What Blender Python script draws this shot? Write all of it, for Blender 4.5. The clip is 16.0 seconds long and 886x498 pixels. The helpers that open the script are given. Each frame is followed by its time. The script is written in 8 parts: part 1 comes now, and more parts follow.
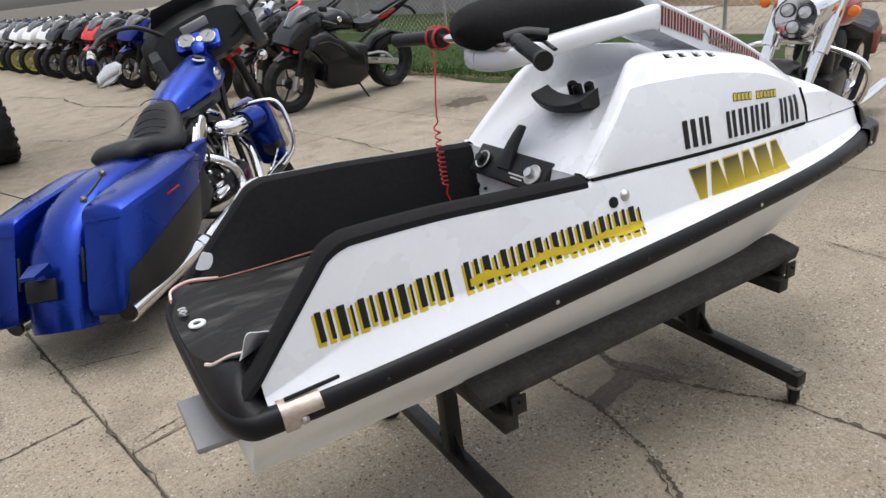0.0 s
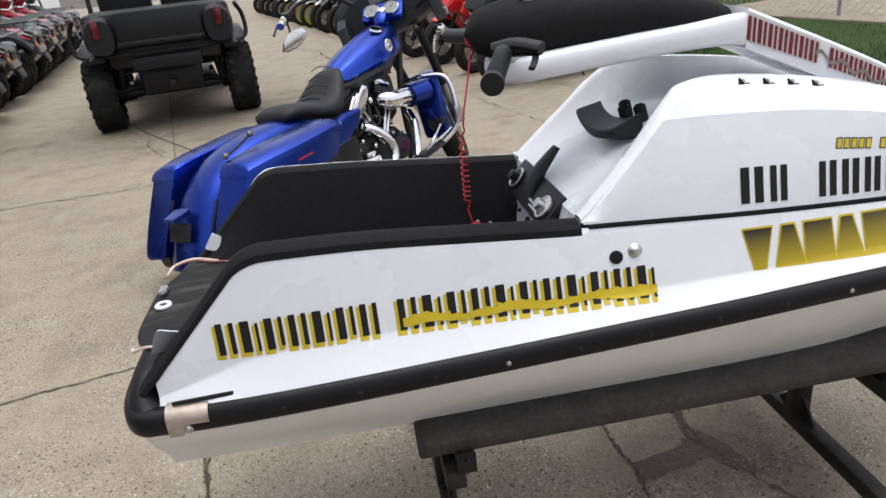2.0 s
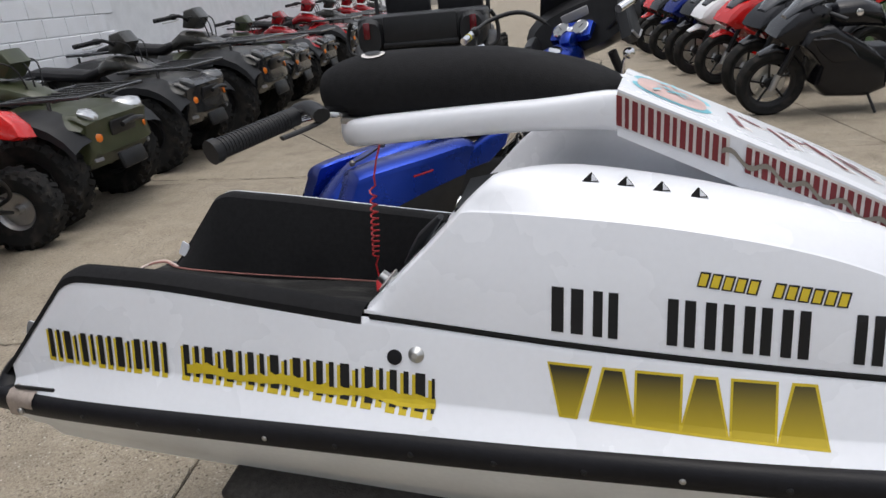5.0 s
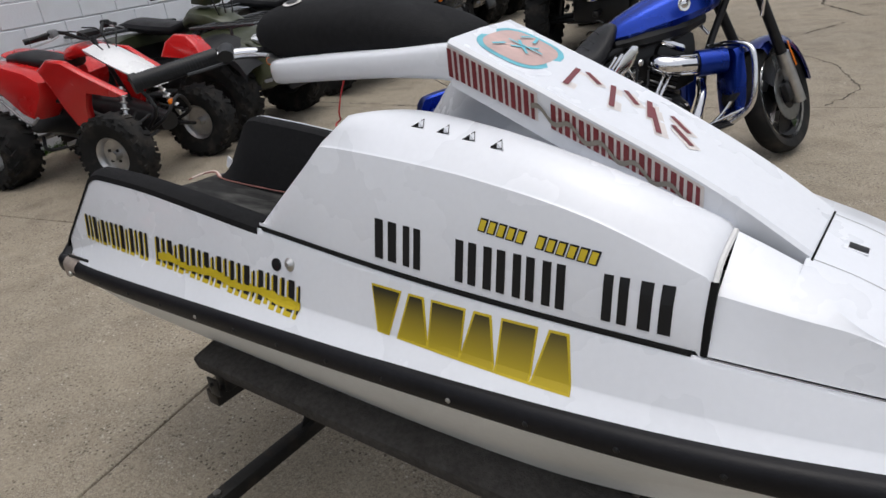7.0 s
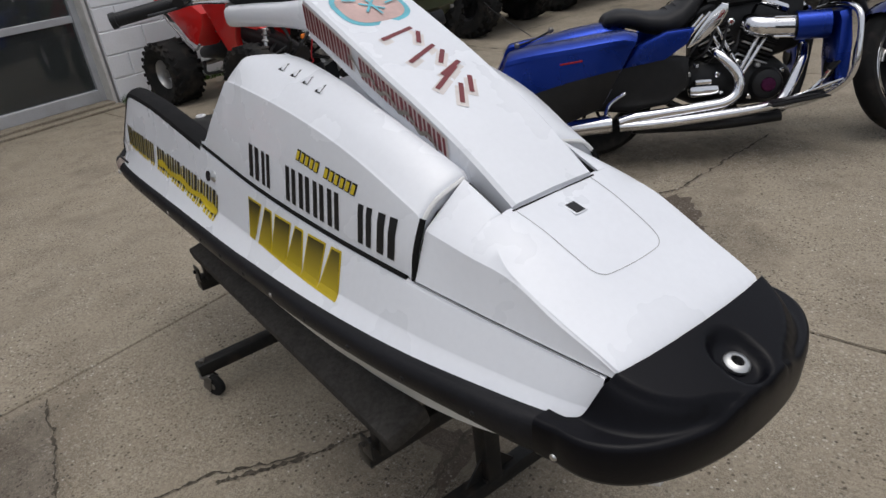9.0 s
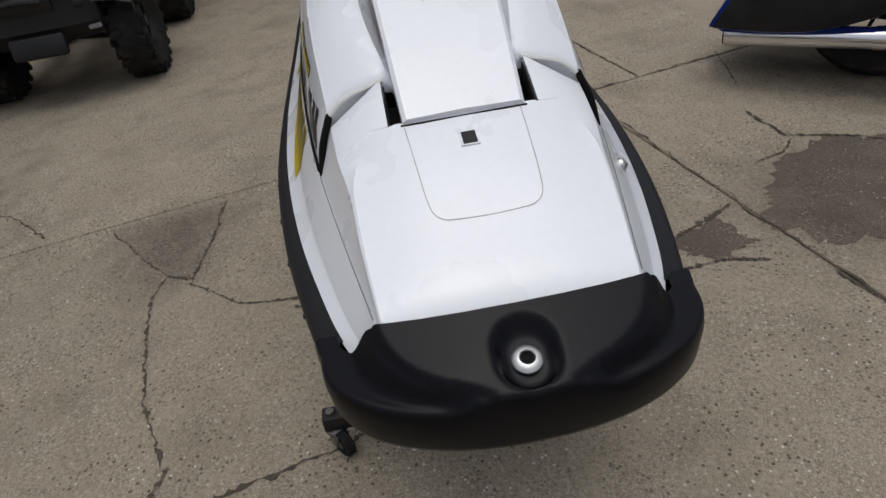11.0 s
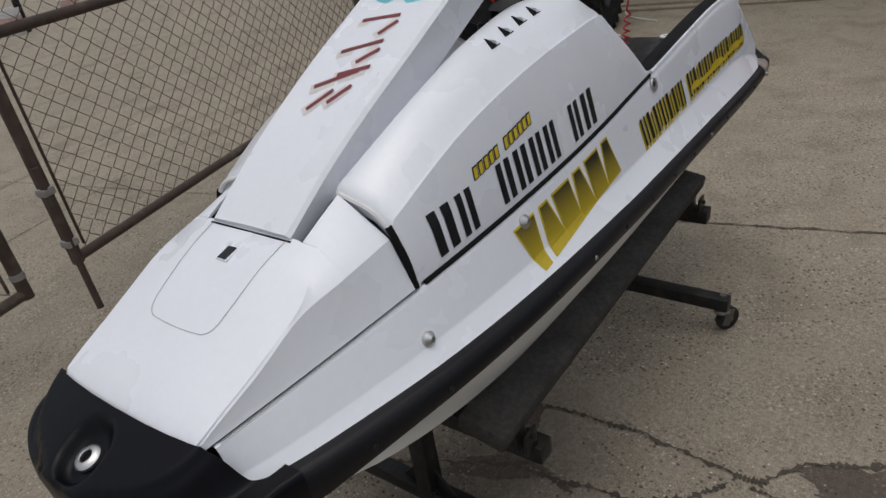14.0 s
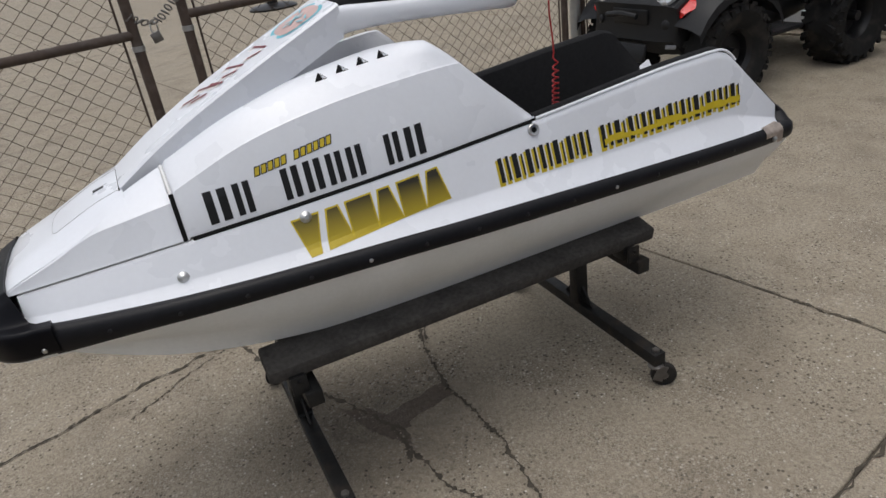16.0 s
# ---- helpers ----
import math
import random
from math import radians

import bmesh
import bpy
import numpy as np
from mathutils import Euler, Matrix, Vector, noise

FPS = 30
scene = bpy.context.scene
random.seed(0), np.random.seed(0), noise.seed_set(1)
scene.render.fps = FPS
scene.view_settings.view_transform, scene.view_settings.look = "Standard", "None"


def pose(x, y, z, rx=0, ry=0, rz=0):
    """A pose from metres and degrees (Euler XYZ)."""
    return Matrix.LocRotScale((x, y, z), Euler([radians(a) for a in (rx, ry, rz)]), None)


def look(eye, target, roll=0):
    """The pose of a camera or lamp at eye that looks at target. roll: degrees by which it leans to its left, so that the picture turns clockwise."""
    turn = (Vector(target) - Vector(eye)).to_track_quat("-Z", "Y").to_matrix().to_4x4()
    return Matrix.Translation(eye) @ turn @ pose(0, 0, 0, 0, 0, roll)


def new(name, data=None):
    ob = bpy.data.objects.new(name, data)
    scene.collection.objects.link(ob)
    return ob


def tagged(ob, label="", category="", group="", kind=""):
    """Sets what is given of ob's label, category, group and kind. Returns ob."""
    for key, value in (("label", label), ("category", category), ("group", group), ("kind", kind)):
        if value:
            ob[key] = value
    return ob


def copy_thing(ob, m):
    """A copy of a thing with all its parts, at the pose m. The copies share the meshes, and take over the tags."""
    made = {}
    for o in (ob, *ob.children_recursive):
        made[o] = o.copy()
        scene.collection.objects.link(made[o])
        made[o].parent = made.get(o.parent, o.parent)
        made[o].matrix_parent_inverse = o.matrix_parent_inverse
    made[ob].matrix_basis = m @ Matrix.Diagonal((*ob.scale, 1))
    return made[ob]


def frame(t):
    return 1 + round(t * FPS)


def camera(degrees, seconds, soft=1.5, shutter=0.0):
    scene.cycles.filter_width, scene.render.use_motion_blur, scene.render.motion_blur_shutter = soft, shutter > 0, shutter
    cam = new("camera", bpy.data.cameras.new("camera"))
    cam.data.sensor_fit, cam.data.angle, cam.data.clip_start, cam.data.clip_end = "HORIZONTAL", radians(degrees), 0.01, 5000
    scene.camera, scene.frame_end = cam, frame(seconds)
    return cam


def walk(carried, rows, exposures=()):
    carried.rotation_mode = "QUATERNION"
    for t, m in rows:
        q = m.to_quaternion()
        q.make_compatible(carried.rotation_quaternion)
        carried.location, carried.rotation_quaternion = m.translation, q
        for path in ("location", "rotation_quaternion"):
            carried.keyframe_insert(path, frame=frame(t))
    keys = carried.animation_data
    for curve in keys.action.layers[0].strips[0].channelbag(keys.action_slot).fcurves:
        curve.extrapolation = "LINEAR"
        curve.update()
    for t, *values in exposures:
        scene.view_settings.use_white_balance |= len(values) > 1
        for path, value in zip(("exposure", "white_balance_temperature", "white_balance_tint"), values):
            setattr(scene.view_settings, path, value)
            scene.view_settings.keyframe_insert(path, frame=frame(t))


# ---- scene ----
cam = camera(66.6, 16.0)
PATH = [
    (0, (-1.197, -1.353, 1.392), (-0.32, 0.258, 0.594), -7.0),
    (0.5, (-1.056, -1.417, 1.393), (-0.399, 0.289, 0.583), -6.4),
    (1, (-0.923, -1.433, 1.382), (-0.439, 0.327, 0.564), -6.6),
    (1.5, (-0.77, -1.386, 1.383), (-0.409, 0.408, 0.576), -5.2),
    (2, (-0.608, -1.373, 1.385), (-0.394, 0.445, 0.579), -6.1),
    (2.5, (-0.456, -1.375, 1.396), (-0.403, 0.438, 0.555), -6.8),
    (3, (-0.328, -1.306, 1.397), (-0.353, 0.495, 0.528), -6.7),
    (3.5, (-0.205, -1.222, 1.413), (-0.301, 0.596, 0.586), -5.8),
    (4, (-0.036, -1.189, 1.423), (-0.283, 0.65, 0.678), -5.1),
    (4.2, (0.023, -1.184, 1.415), (-0.294, 0.654, 0.693), -4.9),
    (6.5, (0.715, -1.061, 1.376), (-0.363, 0.412, 0.559), -7.2),
    (7, (0.861, -1.01, 1.383), (-0.279, 0.398, 0.537), -6.8),
    (7.5, (1.07, -0.984, 1.386), (-0.206, 0.313, 0.556), -7.1),
    (8, (1.212, -0.948, 1.383), (-0.158, 0.241, 0.541), -7.3),
    (8.5, (1.338, -0.813, 1.364), (-0.064, 0.291, 0.46), -6.8),
    (9, (1.454, -0.7, 1.37), (-0.018, 0.286, 0.443), -7.2),
    (9.5, (1.624, -0.582, 1.363), (0.027, 0.171, 0.424), -8.0),
    (10, (1.667, -0.458, 1.335), (0.019, 0.074, 0.335), -8.6),
    (10.2, (1.648, -0.385, 1.332), (0.002, 0.064, 0.288), -8.5),
    (12.3, (1.582, 0.274, 1.336), (0.016, -0.205, 0.187), -8.6),
    (12.5, (1.546, 0.323, 1.348), (-0.007, -0.225, 0.213), -8.1),
    (13, (1.469, 0.44, 1.353), (-0.039, -0.313, 0.276), -8.5),
    (13.5, (1.388, 0.638, 1.378), (-0.033, -0.303, 0.333), -8.1),
    (14, (1.267, 0.797, 1.364), (-0.074, -0.315, 0.382), -9.3),
    (14.5, (1.112, 0.96, 1.381), (-0.092, -0.301, 0.401), -9.1),
    (15, (0.981, 1.214, 1.385), (-0.075, -0.191, 0.432), -8.8),
    (15.5, (0.853, 1.447, 1.393), (-0.023, -0.074, 0.435), -8.4),
    (16, (0.667, 1.642, 1.401), (-0.024, 0.003, 0.487), -8.2),
]
walk(cam, [(t, look(eye, target, roll)) for t, eye, target, roll in PATH],
     [(0, 0.81), (1.5, 0.83), (2.5, 0.79), (3.5, 0.71), (4, 0.59), (6.5, 0.29), (8, 0.11), (9, 0.0), (10, -0.12), (12.5, -0.16), (13.5, -0.22), (14.5, -0.23), (15, -0.2), (16, 0.13)])

# ---------------------------------------------------------------- world and light
world = bpy.data.worlds.new("overcast_sky")
scene.world = world
world.use_nodes = True
wn = world.node_tree
bg = wn.nodes["Background"]
sky = wn.nodes.new("ShaderNodeTexSky")
sky.sky_type = "NISHITA"
sky.sun_disc = False
sky.sun_elevation, sky.sun_rotation = radians(85), radians(84)
sky.air_density, sky.dust_density, sky.ozone_density = 1.0, 4.0, 1.0
soften = wn.nodes.new("ShaderNodeHueSaturation")
soften.inputs["Saturation"].default_value = 0.34
wn.links.new(sky.outputs["Color"], soften.inputs["Color"])
wn.links.new(soften.outputs["Color"], bg.inputs["Color"])
bg.inputs["Strength"].default_value = 0.15
sun_data = bpy.data.lights.new("sun", "SUN")
sun_data.energy, sun_data.angle, sun_data.color = 0.50, radians(75), (1.0, 0.98, 0.96)
sun = new("sun", sun_data)
sun.matrix_world = look((1.0, 0.1, 12), (0, 0, 0))
scene.view_settings.exposure = 0.0


# ---------------------------------------------------------------- materials
def material(name, color, rough=0.5, metal=0.0, vary=0.12, scale=6.0, bump=0.0, bump_scale=60.0, coat=0.0,
             fine=0.05, fine_scale=90.0, per_object=0.0, stretch=(1, 1, 1), dirt=None, dirt_amount=0.0, dirt_scale=3.0, sheen=0.5):
    """Principled surface with colour variation at two scales, optional relief, and optional patchy dirt."""
    m = bpy.data.materials.new(name)
    m.use_nodes = True
    nt = m.node_tree
    b = nt.nodes["Principled BSDF"]
    b.inputs["Metallic"].default_value = metal
    b.inputs["Coat Weight"].default_value = coat
    b.inputs["Specular IOR Level"].default_value = sheen
    b.inputs["Coat Roughness"].default_value = 0.08
    co = nt.nodes.new("ShaderNodeTexCoord")
    mp = nt.nodes.new("ShaderNodeMapping")
    mp.inputs["Scale"].default_value = stretch
    nt.links.new(co.outputs["Object"], mp.inputs["Vector"])

    def cloud(sc, detail=4.0):
        n = nt.nodes.new("ShaderNodeTexNoise")
        n.inputs["Scale"].default_value, n.inputs["Detail"].default_value = sc, detail
        nt.links.new(mp.outputs["Vector"], n.inputs["Vector"])
        return n.outputs["Fac"]

    def mapped(sock, lo, hi, a=0.25, c=0.75):
        r = nt.nodes.new("ShaderNodeMapRange")
        for key, v in (("From Min", a), ("From Max", c), ("To Min", lo), ("To Max", hi)):
            r.inputs[key].default_value = v
        nt.links.new(sock, r.inputs["Value"])
        return r.outputs["Result"]

    def times(a, c):
        n = nt.nodes.new("ShaderNodeMath")
        n.operation = "MULTIPLY"
        nt.links.new(a, n.inputs[0])
        nt.links.new(c, n.inputs[1])
        return n.outputs[0]

    big, small = cloud(scale), cloud(fine_scale, 6.0)
    gain = times(mapped(big, 1 - vary, 1 + vary), mapped(small, 1 - fine, 1 + fine))
    if per_object:
        info = nt.nodes.new("ShaderNodeObjectInfo")
        gain = times(gain, mapped(info.outputs["Random"], 1 - per_object, 1 + per_object, 0, 1))
    hue = nt.nodes.new("ShaderNodeMixRGB")
    hue.blend_type, hue.inputs["Fac"].default_value = "MULTIPLY", 1.0
    hue.inputs["Color1"].default_value = (*color, 1)
    nt.links.new(gain, hue.inputs["Color2"])
    out = hue.outputs["Color"]
    if dirt:
        mix = nt.nodes.new("ShaderNodeMixRGB")
        mix.inputs["Color2"].default_value = (*dirt, 1)
        nt.links.new(out, mix.inputs["Color1"])
        nt.links.new(mapped(cloud(dirt_scale, 8.0), 0, dirt_amount, 0.5, 0.72), mix.inputs["Fac"])
        out = mix.outputs["Color"]
    nt.links.new(out, b.inputs["Base Color"])
    nt.links.new(mapped(big, max(0.02, rough * 0.8), min(1, rough * 1.2)), b.inputs["Roughness"])
    if bump:
        n = nt.nodes.new("ShaderNodeBump")
        n.inputs["Strength"].default_value = bump
        n.inputs["Distance"].default_value = 0.004
        nt.links.new(cloud(bump_scale, 5.0), n.inputs["Height"])
        nt.links.new(n.outputs["Normal"], b.inputs["Normal"])
    return m


WHITE = material("white_gelcoat", (0.75, 0.77, 0.815), 0.28, vary=0.03, scale=5, coat=0.3, fine=0.015)
HULL_GREY = material("chalky_hull_white", (0.80, 0.81, 0.80), 0.45, vary=0.06, scale=4, fine=0.03, dirt=(0.52, 0.51, 0.46), dirt_amount=0.25)
TROUGH = material("white_textured_deck", (0.70, 0.70, 0.69), 0.45, vary=0.05, scale=5, fine=0.03, bump=0.15, bump_scale=220, dirt=(0.45, 0.44, 0.40), dirt_amount=0.3)
RUBBER = material("black_bumper_rubber", (0.008, 0.008, 0.010), 0.42, vary=0.25, scale=7, bump=0.12, bump_scale=240, fine=0.2, sheen=0.22)
COVER = material("black_bow_plastic", (0.003, 0.003, 0.005), 0.36, vary=0.2, scale=6, bump=0.06, bump_scale=300, fine=0.15, sheen=0.16)
FOAM = material("black_foam_padding", (0.013, 0.013, 0.014), 0.82, vary=0.2, scale=9, bump=0.3, bump_scale=420, fine=0.2, sheen=0.12)
MAT = material("worn_traction_mat", (0.018, 0.018, 0.018), 0.8, vary=0.3, scale=10, bump=0.5, bump_scale=160, fine=0.3, dirt=(0.16, 0.16, 0.15), dirt_amount=0.35, dirt_scale=14, stretch=(0.5, 2.0, 1), sheen=0.2)
MAT_EDGE = material("peeling_mat_edge", (0.62, 0.50, 0.45), 0.7, vary=0.2, scale=20)
CUT_EDGE = material("frayed_red_edge", (0.30, 0.13, 0.11), 0.8, vary=0.3, scale=30)
STEEL = material("brushed_steel", (0.55, 0.55, 0.54), 0.32, 1.0, vary=0.15, scale=25)
TARNISHED = material("tarnished_steel", (0.17, 0.16, 0.15), 0.5, 0.8, vary=0.3, scale=30)
CHROME = material("chrome", (0.78, 0.78, 0.80), 0.07, 1.0, vary=0.03, scale=10)
ALU = material("cast_aluminium", (0.50, 0.50, 0.50), 0.38, 1.0, vary=0.12, scale=18)
PEELED = material("bare_worn_strip", (0.44, 0.37, 0.32), 0.38, 0.55, vary=0.35, scale=25, dirt=(0.10, 0.09, 0.08), dirt_amount=0.6, dirt_scale=20)
BLACK_STEEL = material("black_painted_steel", (0.014, 0.014, 0.014), 0.42, vary=0.25, scale=12, bump=0.15, bump_scale=120, fine=0.2, dirt=(0.07, 0.05, 0.035), dirt_amount=0.35, dirt_scale=18, sheen=0.22)
CARPET = material("charcoal_bunk_carpet", (0.062, 0.058, 0.054), 0.95, vary=0.25, scale=14, bump=0.8, bump_scale=260, fine=0.25, sheen=0.06)
BLACK_INK = material("black_vinyl", (0.010, 0.010, 0.011), 0.4, vary=0.1, scale=20, sheen=0.3)
GOLD = material("gold_yellow_vinyl", (0.56, 0.42, 0.015), 0.4, vary=0.12, scale=18)
MAROON = material("maroon_vinyl", (0.16, 0.018, 0.024), 0.4, vary=0.12, scale=18)
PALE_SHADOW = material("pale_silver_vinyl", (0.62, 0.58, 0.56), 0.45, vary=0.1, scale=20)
TEAL = material("teal_vinyl", (0.13, 0.46, 0.55), 0.4, vary=0.15, scale=25)
PINK_GREY = material("dusty_pink_vinyl", (0.55, 0.38, 0.35), 0.45, vary=0.15, scale=25)
RED_CORD = material("red_coiled_cord", (0.45, 0.012, 0.016), 0.4, vary=0.1)
# near-black colour that stands for the shade inside gaps, slots and holes
GAP_SHADE = material("gap_shade", (0.012, 0.012, 0.012), 0.8, vary=0.1, sheen=0.05)
DARK_PLASTIC = material("dark_grey_plastic", (0.012, 0.0125, 0.014), 0.45, vary=0.2, scale=12, bump=0.1, bump_scale=200, sheen=0.3)
SEAM = material("fine_hatch_seam", (0.40, 0.40, 0.41), 0.6, vary=0.4, scale=30)
RACK = material("gloss_black_tube", (0.030, 0.031, 0.033), 0.22, vary=0.1, coat=0.6)
GLOSS_DARK = material("gloss_charcoal_plastic", (0.016, 0.017, 0.019), 0.24, vary=0.15, coat=0.45)
GAUGE_FACE = material("grey_dial_face", (0.20, 0.21, 0.22), 0.3, vary=0.1, coat=0.4)
GLASS_LENS = material("clear_lens", (0.7, 0.72, 0.74), 0.08, 0.6, vary=0.05)
BLUE = material("candy_blue_paint", (0.006, 0.032, 0.27), 0.28, 0.80, vary=0.06, coat=0.15)
BLUE_DARK = material("deep_blue_paint", (0.004, 0.016, 0.16), 0.2, 0.7, vary=0.08, coat=0.2)
LEATHER = material("black_vinyl_seat", (0.016, 0.016, 0.018), 0.5, vary=0.2, scale=14, bump=0.2, bump_scale=150, sheen=0.25)
ENGINE = material("black_engine_paint", (0.012, 0.012, 0.013), 0.38, vary=0.25, scale=20, bump=0.1, sheen=0.3)
TYRE = material("tyre_rubber", (0.016, 0.016, 0.016), 0.8, vary=0.2, scale=15, bump=0.3, bump_scale=140, dirt=(0.07, 0.06, 0.05), dirt_amount=0.5, dirt_scale=9, sheen=0.15)
RED = material("red_plastic", (0.58, 0.012, 0.012), 0.25, vary=0.06, coat=0.4)
DEEP_RED = material("dark_red_paint", (0.30, 0.006, 0.010), 0.18, vary=0.06, coat=0.7)
OLIVE = material("olive_plastic", (0.040, 0.047, 0.022), 0.36, vary=0.25, scale=9, coat=0.2)
BROWN = material("camouflage_plastic", (0.026, 0.025, 0.021), 0.3, vary=0.6, scale=7, coat=0.4)
GREY_PLASTIC = material("grey_plastic", (0.22, 0.22, 0.23), 0.4, vary=0.1)
AMBER = material("amber_lens", (0.65, 0.16, 0.01), 0.2, vary=0.05)
REDLENS = material("red_lens", (0.35, 0.008, 0.01), 0.15, vary=0.05)
LIME = material("lime_plastic", (0.30, 0.48, 0.05), 0.3, vary=0.08)
YELLOW_RIM = material("yellow_rim", (0.50, 0.45, 0.03), 0.35, vary=0.08)
WHITE_PLASTIC = material("white_plastic", (0.75, 0.75, 0.76), 0.3, vary=0.04)
WHITE_BLOCK = material("white_painted_block", (0.84, 0.85, 0.88), 0.6, vary=0.05, scale=3, bump=0.5, bump_scale=55, fine=0.04, fine_scale=160, per_object=0.03, dirt=(0.5, 0.49, 0.47), dirt_amount=0.25)
MORTAR = material("painted_mortar", (0.77, 0.78, 0.80), 0.8, vary=0.08)
STOREFRONT = material("mill_aluminium_frame", (0.52, 0.54, 0.57), 0.42, 0.5, vary=0.1, scale=8)
RUSTY = material("rusty_brown_pipe", (0.060, 0.040, 0.030), 0.7, vary=0.3, scale=12, bump=0.3, bump_scale=160, dirt=(0.16, 0.14, 0.12), dirt_amount=0.4, dirt_scale=16)
GALV = material("galvanised_steel", (0.36, 0.36, 0.35), 0.5, 0.7, vary=0.15, scale=14)
WIRE = material("weathered_chain_link", (0.095, 0.074, 0.056), 0.8, 0.0, vary=0.35, scale=9, sheen=0.2)
EARTH = material("dry_leaf_litter", (0.16, 0.115, 0.075), 0.95, vary=0.35, scale=9, bump=1.0, bump_scale=40, fine=0.3, sheen=0.1)
GRASS = material("lawn_grass", (0.034, 0.082, 0.016), 0.75, vary=0.35, scale=5, per_object=0.1, sheen=0.2)
WEED = material("green_weeds", (0.06, 0.12, 0.025), 0.7, vary=0.3, scale=8, sheen=0.2)
SOIL = material("grass_soil", (0.036, 0.056, 0.018), 0.95, vary=0.4, scale=3, bump=0.8, bump_scale=30, sheen=0.1)
CRACK = material("crack_dirt", (0.075, 0.065, 0.052), 0.95, vary=0.35, scale=20, bump=0.8, bump_scale=90, sheen=0.1)


def concrete(name, color, speckle=0.55, light=1.0):
    """Old concrete: broad weathering, mottling a hand wide, and grains of light and dark aggregate."""
    m = material(name, color, 0.88, vary=0.09, scale=0.8, bump=1.0, bump_scale=130, fine=0.24, fine_scale=70, per_object=0.05,
                 dirt=(0.165, 0.138, 0.104), dirt_amount=0.65, dirt_scale=3.4, sheen=0.25)
    nt = m.node_tree
    b = nt.nodes["Principled BSDF"]
    base = b.inputs["Base Color"].links[0].from_socket
    co = nt.nodes.new("ShaderNodeTexCoord")

    def grain(sc, lo, hi, col, amount, area, a, c):
        """Grains of one size, thick in some areas and thin in others."""
        nonlocal base
        v = nt.nodes.new("ShaderNodeTexVoronoi")
        v.inputs["Scale"].default_value = sc
        n = nt.nodes.new("ShaderNodeTexNoise")
        n.inputs["Scale"].default_value, n.inputs["Detail"].default_value = area, 5.0
        for node in (v, n):
            nt.links.new(co.outputs["Object"], node.inputs["Vector"])
        r, k = nt.nodes.new("ShaderNodeMapRange"), nt.nodes.new("ShaderNodeMapRange")
        for node, vals in ((r, (lo, hi, amount, 0.0)), (k, (a, c, 0.0, 1.0))):
            for key, val in zip(("From Min", "From Max", "To Min", "To Max"), vals):
                node.inputs[key].default_value = val
        nt.links.new(v.outputs["Distance"], r.inputs["Value"])
        nt.links.new(n.outputs["Fac"], k.inputs["Value"])
        f = nt.nodes.new("ShaderNodeMath")
        f.operation = "MULTIPLY"
        nt.links.new(r.outputs["Result"], f.inputs[0])
        nt.links.new(k.outputs["Result"], f.inputs[1])
        mix = nt.nodes.new("ShaderNodeMixRGB")
        mix.inputs["Color2"].default_value = (*col, 1)
        nt.links.new(base, mix.inputs["Color1"])
        nt.links.new(f.outputs[0], mix.inputs["Fac"])
        base = mix.outputs["Color"]

    grain(230, 0.30, 0.52, (0.10, 0.082, 0.060), speckle, 9.0, 0.30, 0.55)
    grain(170, 0.28, 0.46, (0.52, 0.48, 0.41), 0.30 * light, 7.0, 0.34, 0.58)
    grain(85, 0.22, 0.38, (0.085, 0.07, 0.056), speckle, 5.0, 0.46, 0.62)
    grain(60, 0.18, 0.30, (0.50, 0.46, 0.40), 0.55 * light, 4.0, 0.46, 0.62)
    grain(46, 0.17, 0.24, (0.060, 0.048, 0.036), 1.5 * speckle, 3.0, 0.40, 0.56)
    grain(30, 0.10, 0.15, (0.055, 0.044, 0.034), 1.5 * speckle, 2.0, 0.42, 0.56)
    grain(38, 0.10, 0.15, (0.62, 0.58, 0.52), 0.8 * light, 2.6, 0.44, 0.58)
    nt.links.new(base, b.inputs["Base Color"])
    return m


CONCRETE = concrete("weathered_concrete", (0.292, 0.251, 0.192))
PATCH = concrete("worn_dark_hollow", (0.088, 0.070, 0.055), 0.6, 0.55)
JOINT = concrete("joint_dirt", (0.085, 0.075, 0.06), 0.55, 0.3)


def shaded_ink(name, low, high, z0, z1):
    """Vinyl that is printed with a vertical fade from one ink to the other."""
    m = material(name, low, 0.4, vary=0.1, scale=18)
    nt = m.node_tree
    b = nt.nodes["Principled BSDF"]
    geo = nt.nodes.new("ShaderNodeNewGeometry")
    sep = nt.nodes.new("ShaderNodeSeparateXYZ")
    r = nt.nodes.new("ShaderNodeMapRange")
    mix = nt.nodes.new("ShaderNodeMixRGB")
    nt.links.new(geo.outputs["Position"], sep.inputs[0])
    nt.links.new(sep.outputs["Z"], r.inputs["Value"])
    r.inputs["From Min"].default_value, r.inputs["From Max"].default_value = z0, z1
    mix.inputs["Color1"].default_value, mix.inputs["Color2"].default_value = (*low, 1), (*high, 1)
    nt.links.new(r.outputs["Result"], mix.inputs["Fac"])
    nt.links.new(mix.outputs["Color"], b.inputs["Base Color"])
    return m


FADE = shaded_ink("gold_to_black_vinyl", (0.56, 0.42, 0.015), (0.02, 0.016, 0.006), 0.745, 0.835)


def glass(name, tint, rough=0.02):
    m = bpy.data.materials.new(name)
    m.use_nodes = True
    b = m.node_tree.nodes["Principled BSDF"]
    b.inputs["Base Color"].default_value = (*tint, 1)
    b.inputs["Roughness"].default_value = rough
    b.inputs["Transmission Weight"].default_value = 0.9
    b.inputs["IOR"].default_value = 1.5
    return m


GLASS = glass("tinted_storefront_glass", (0.25, 0.27, 0.27))


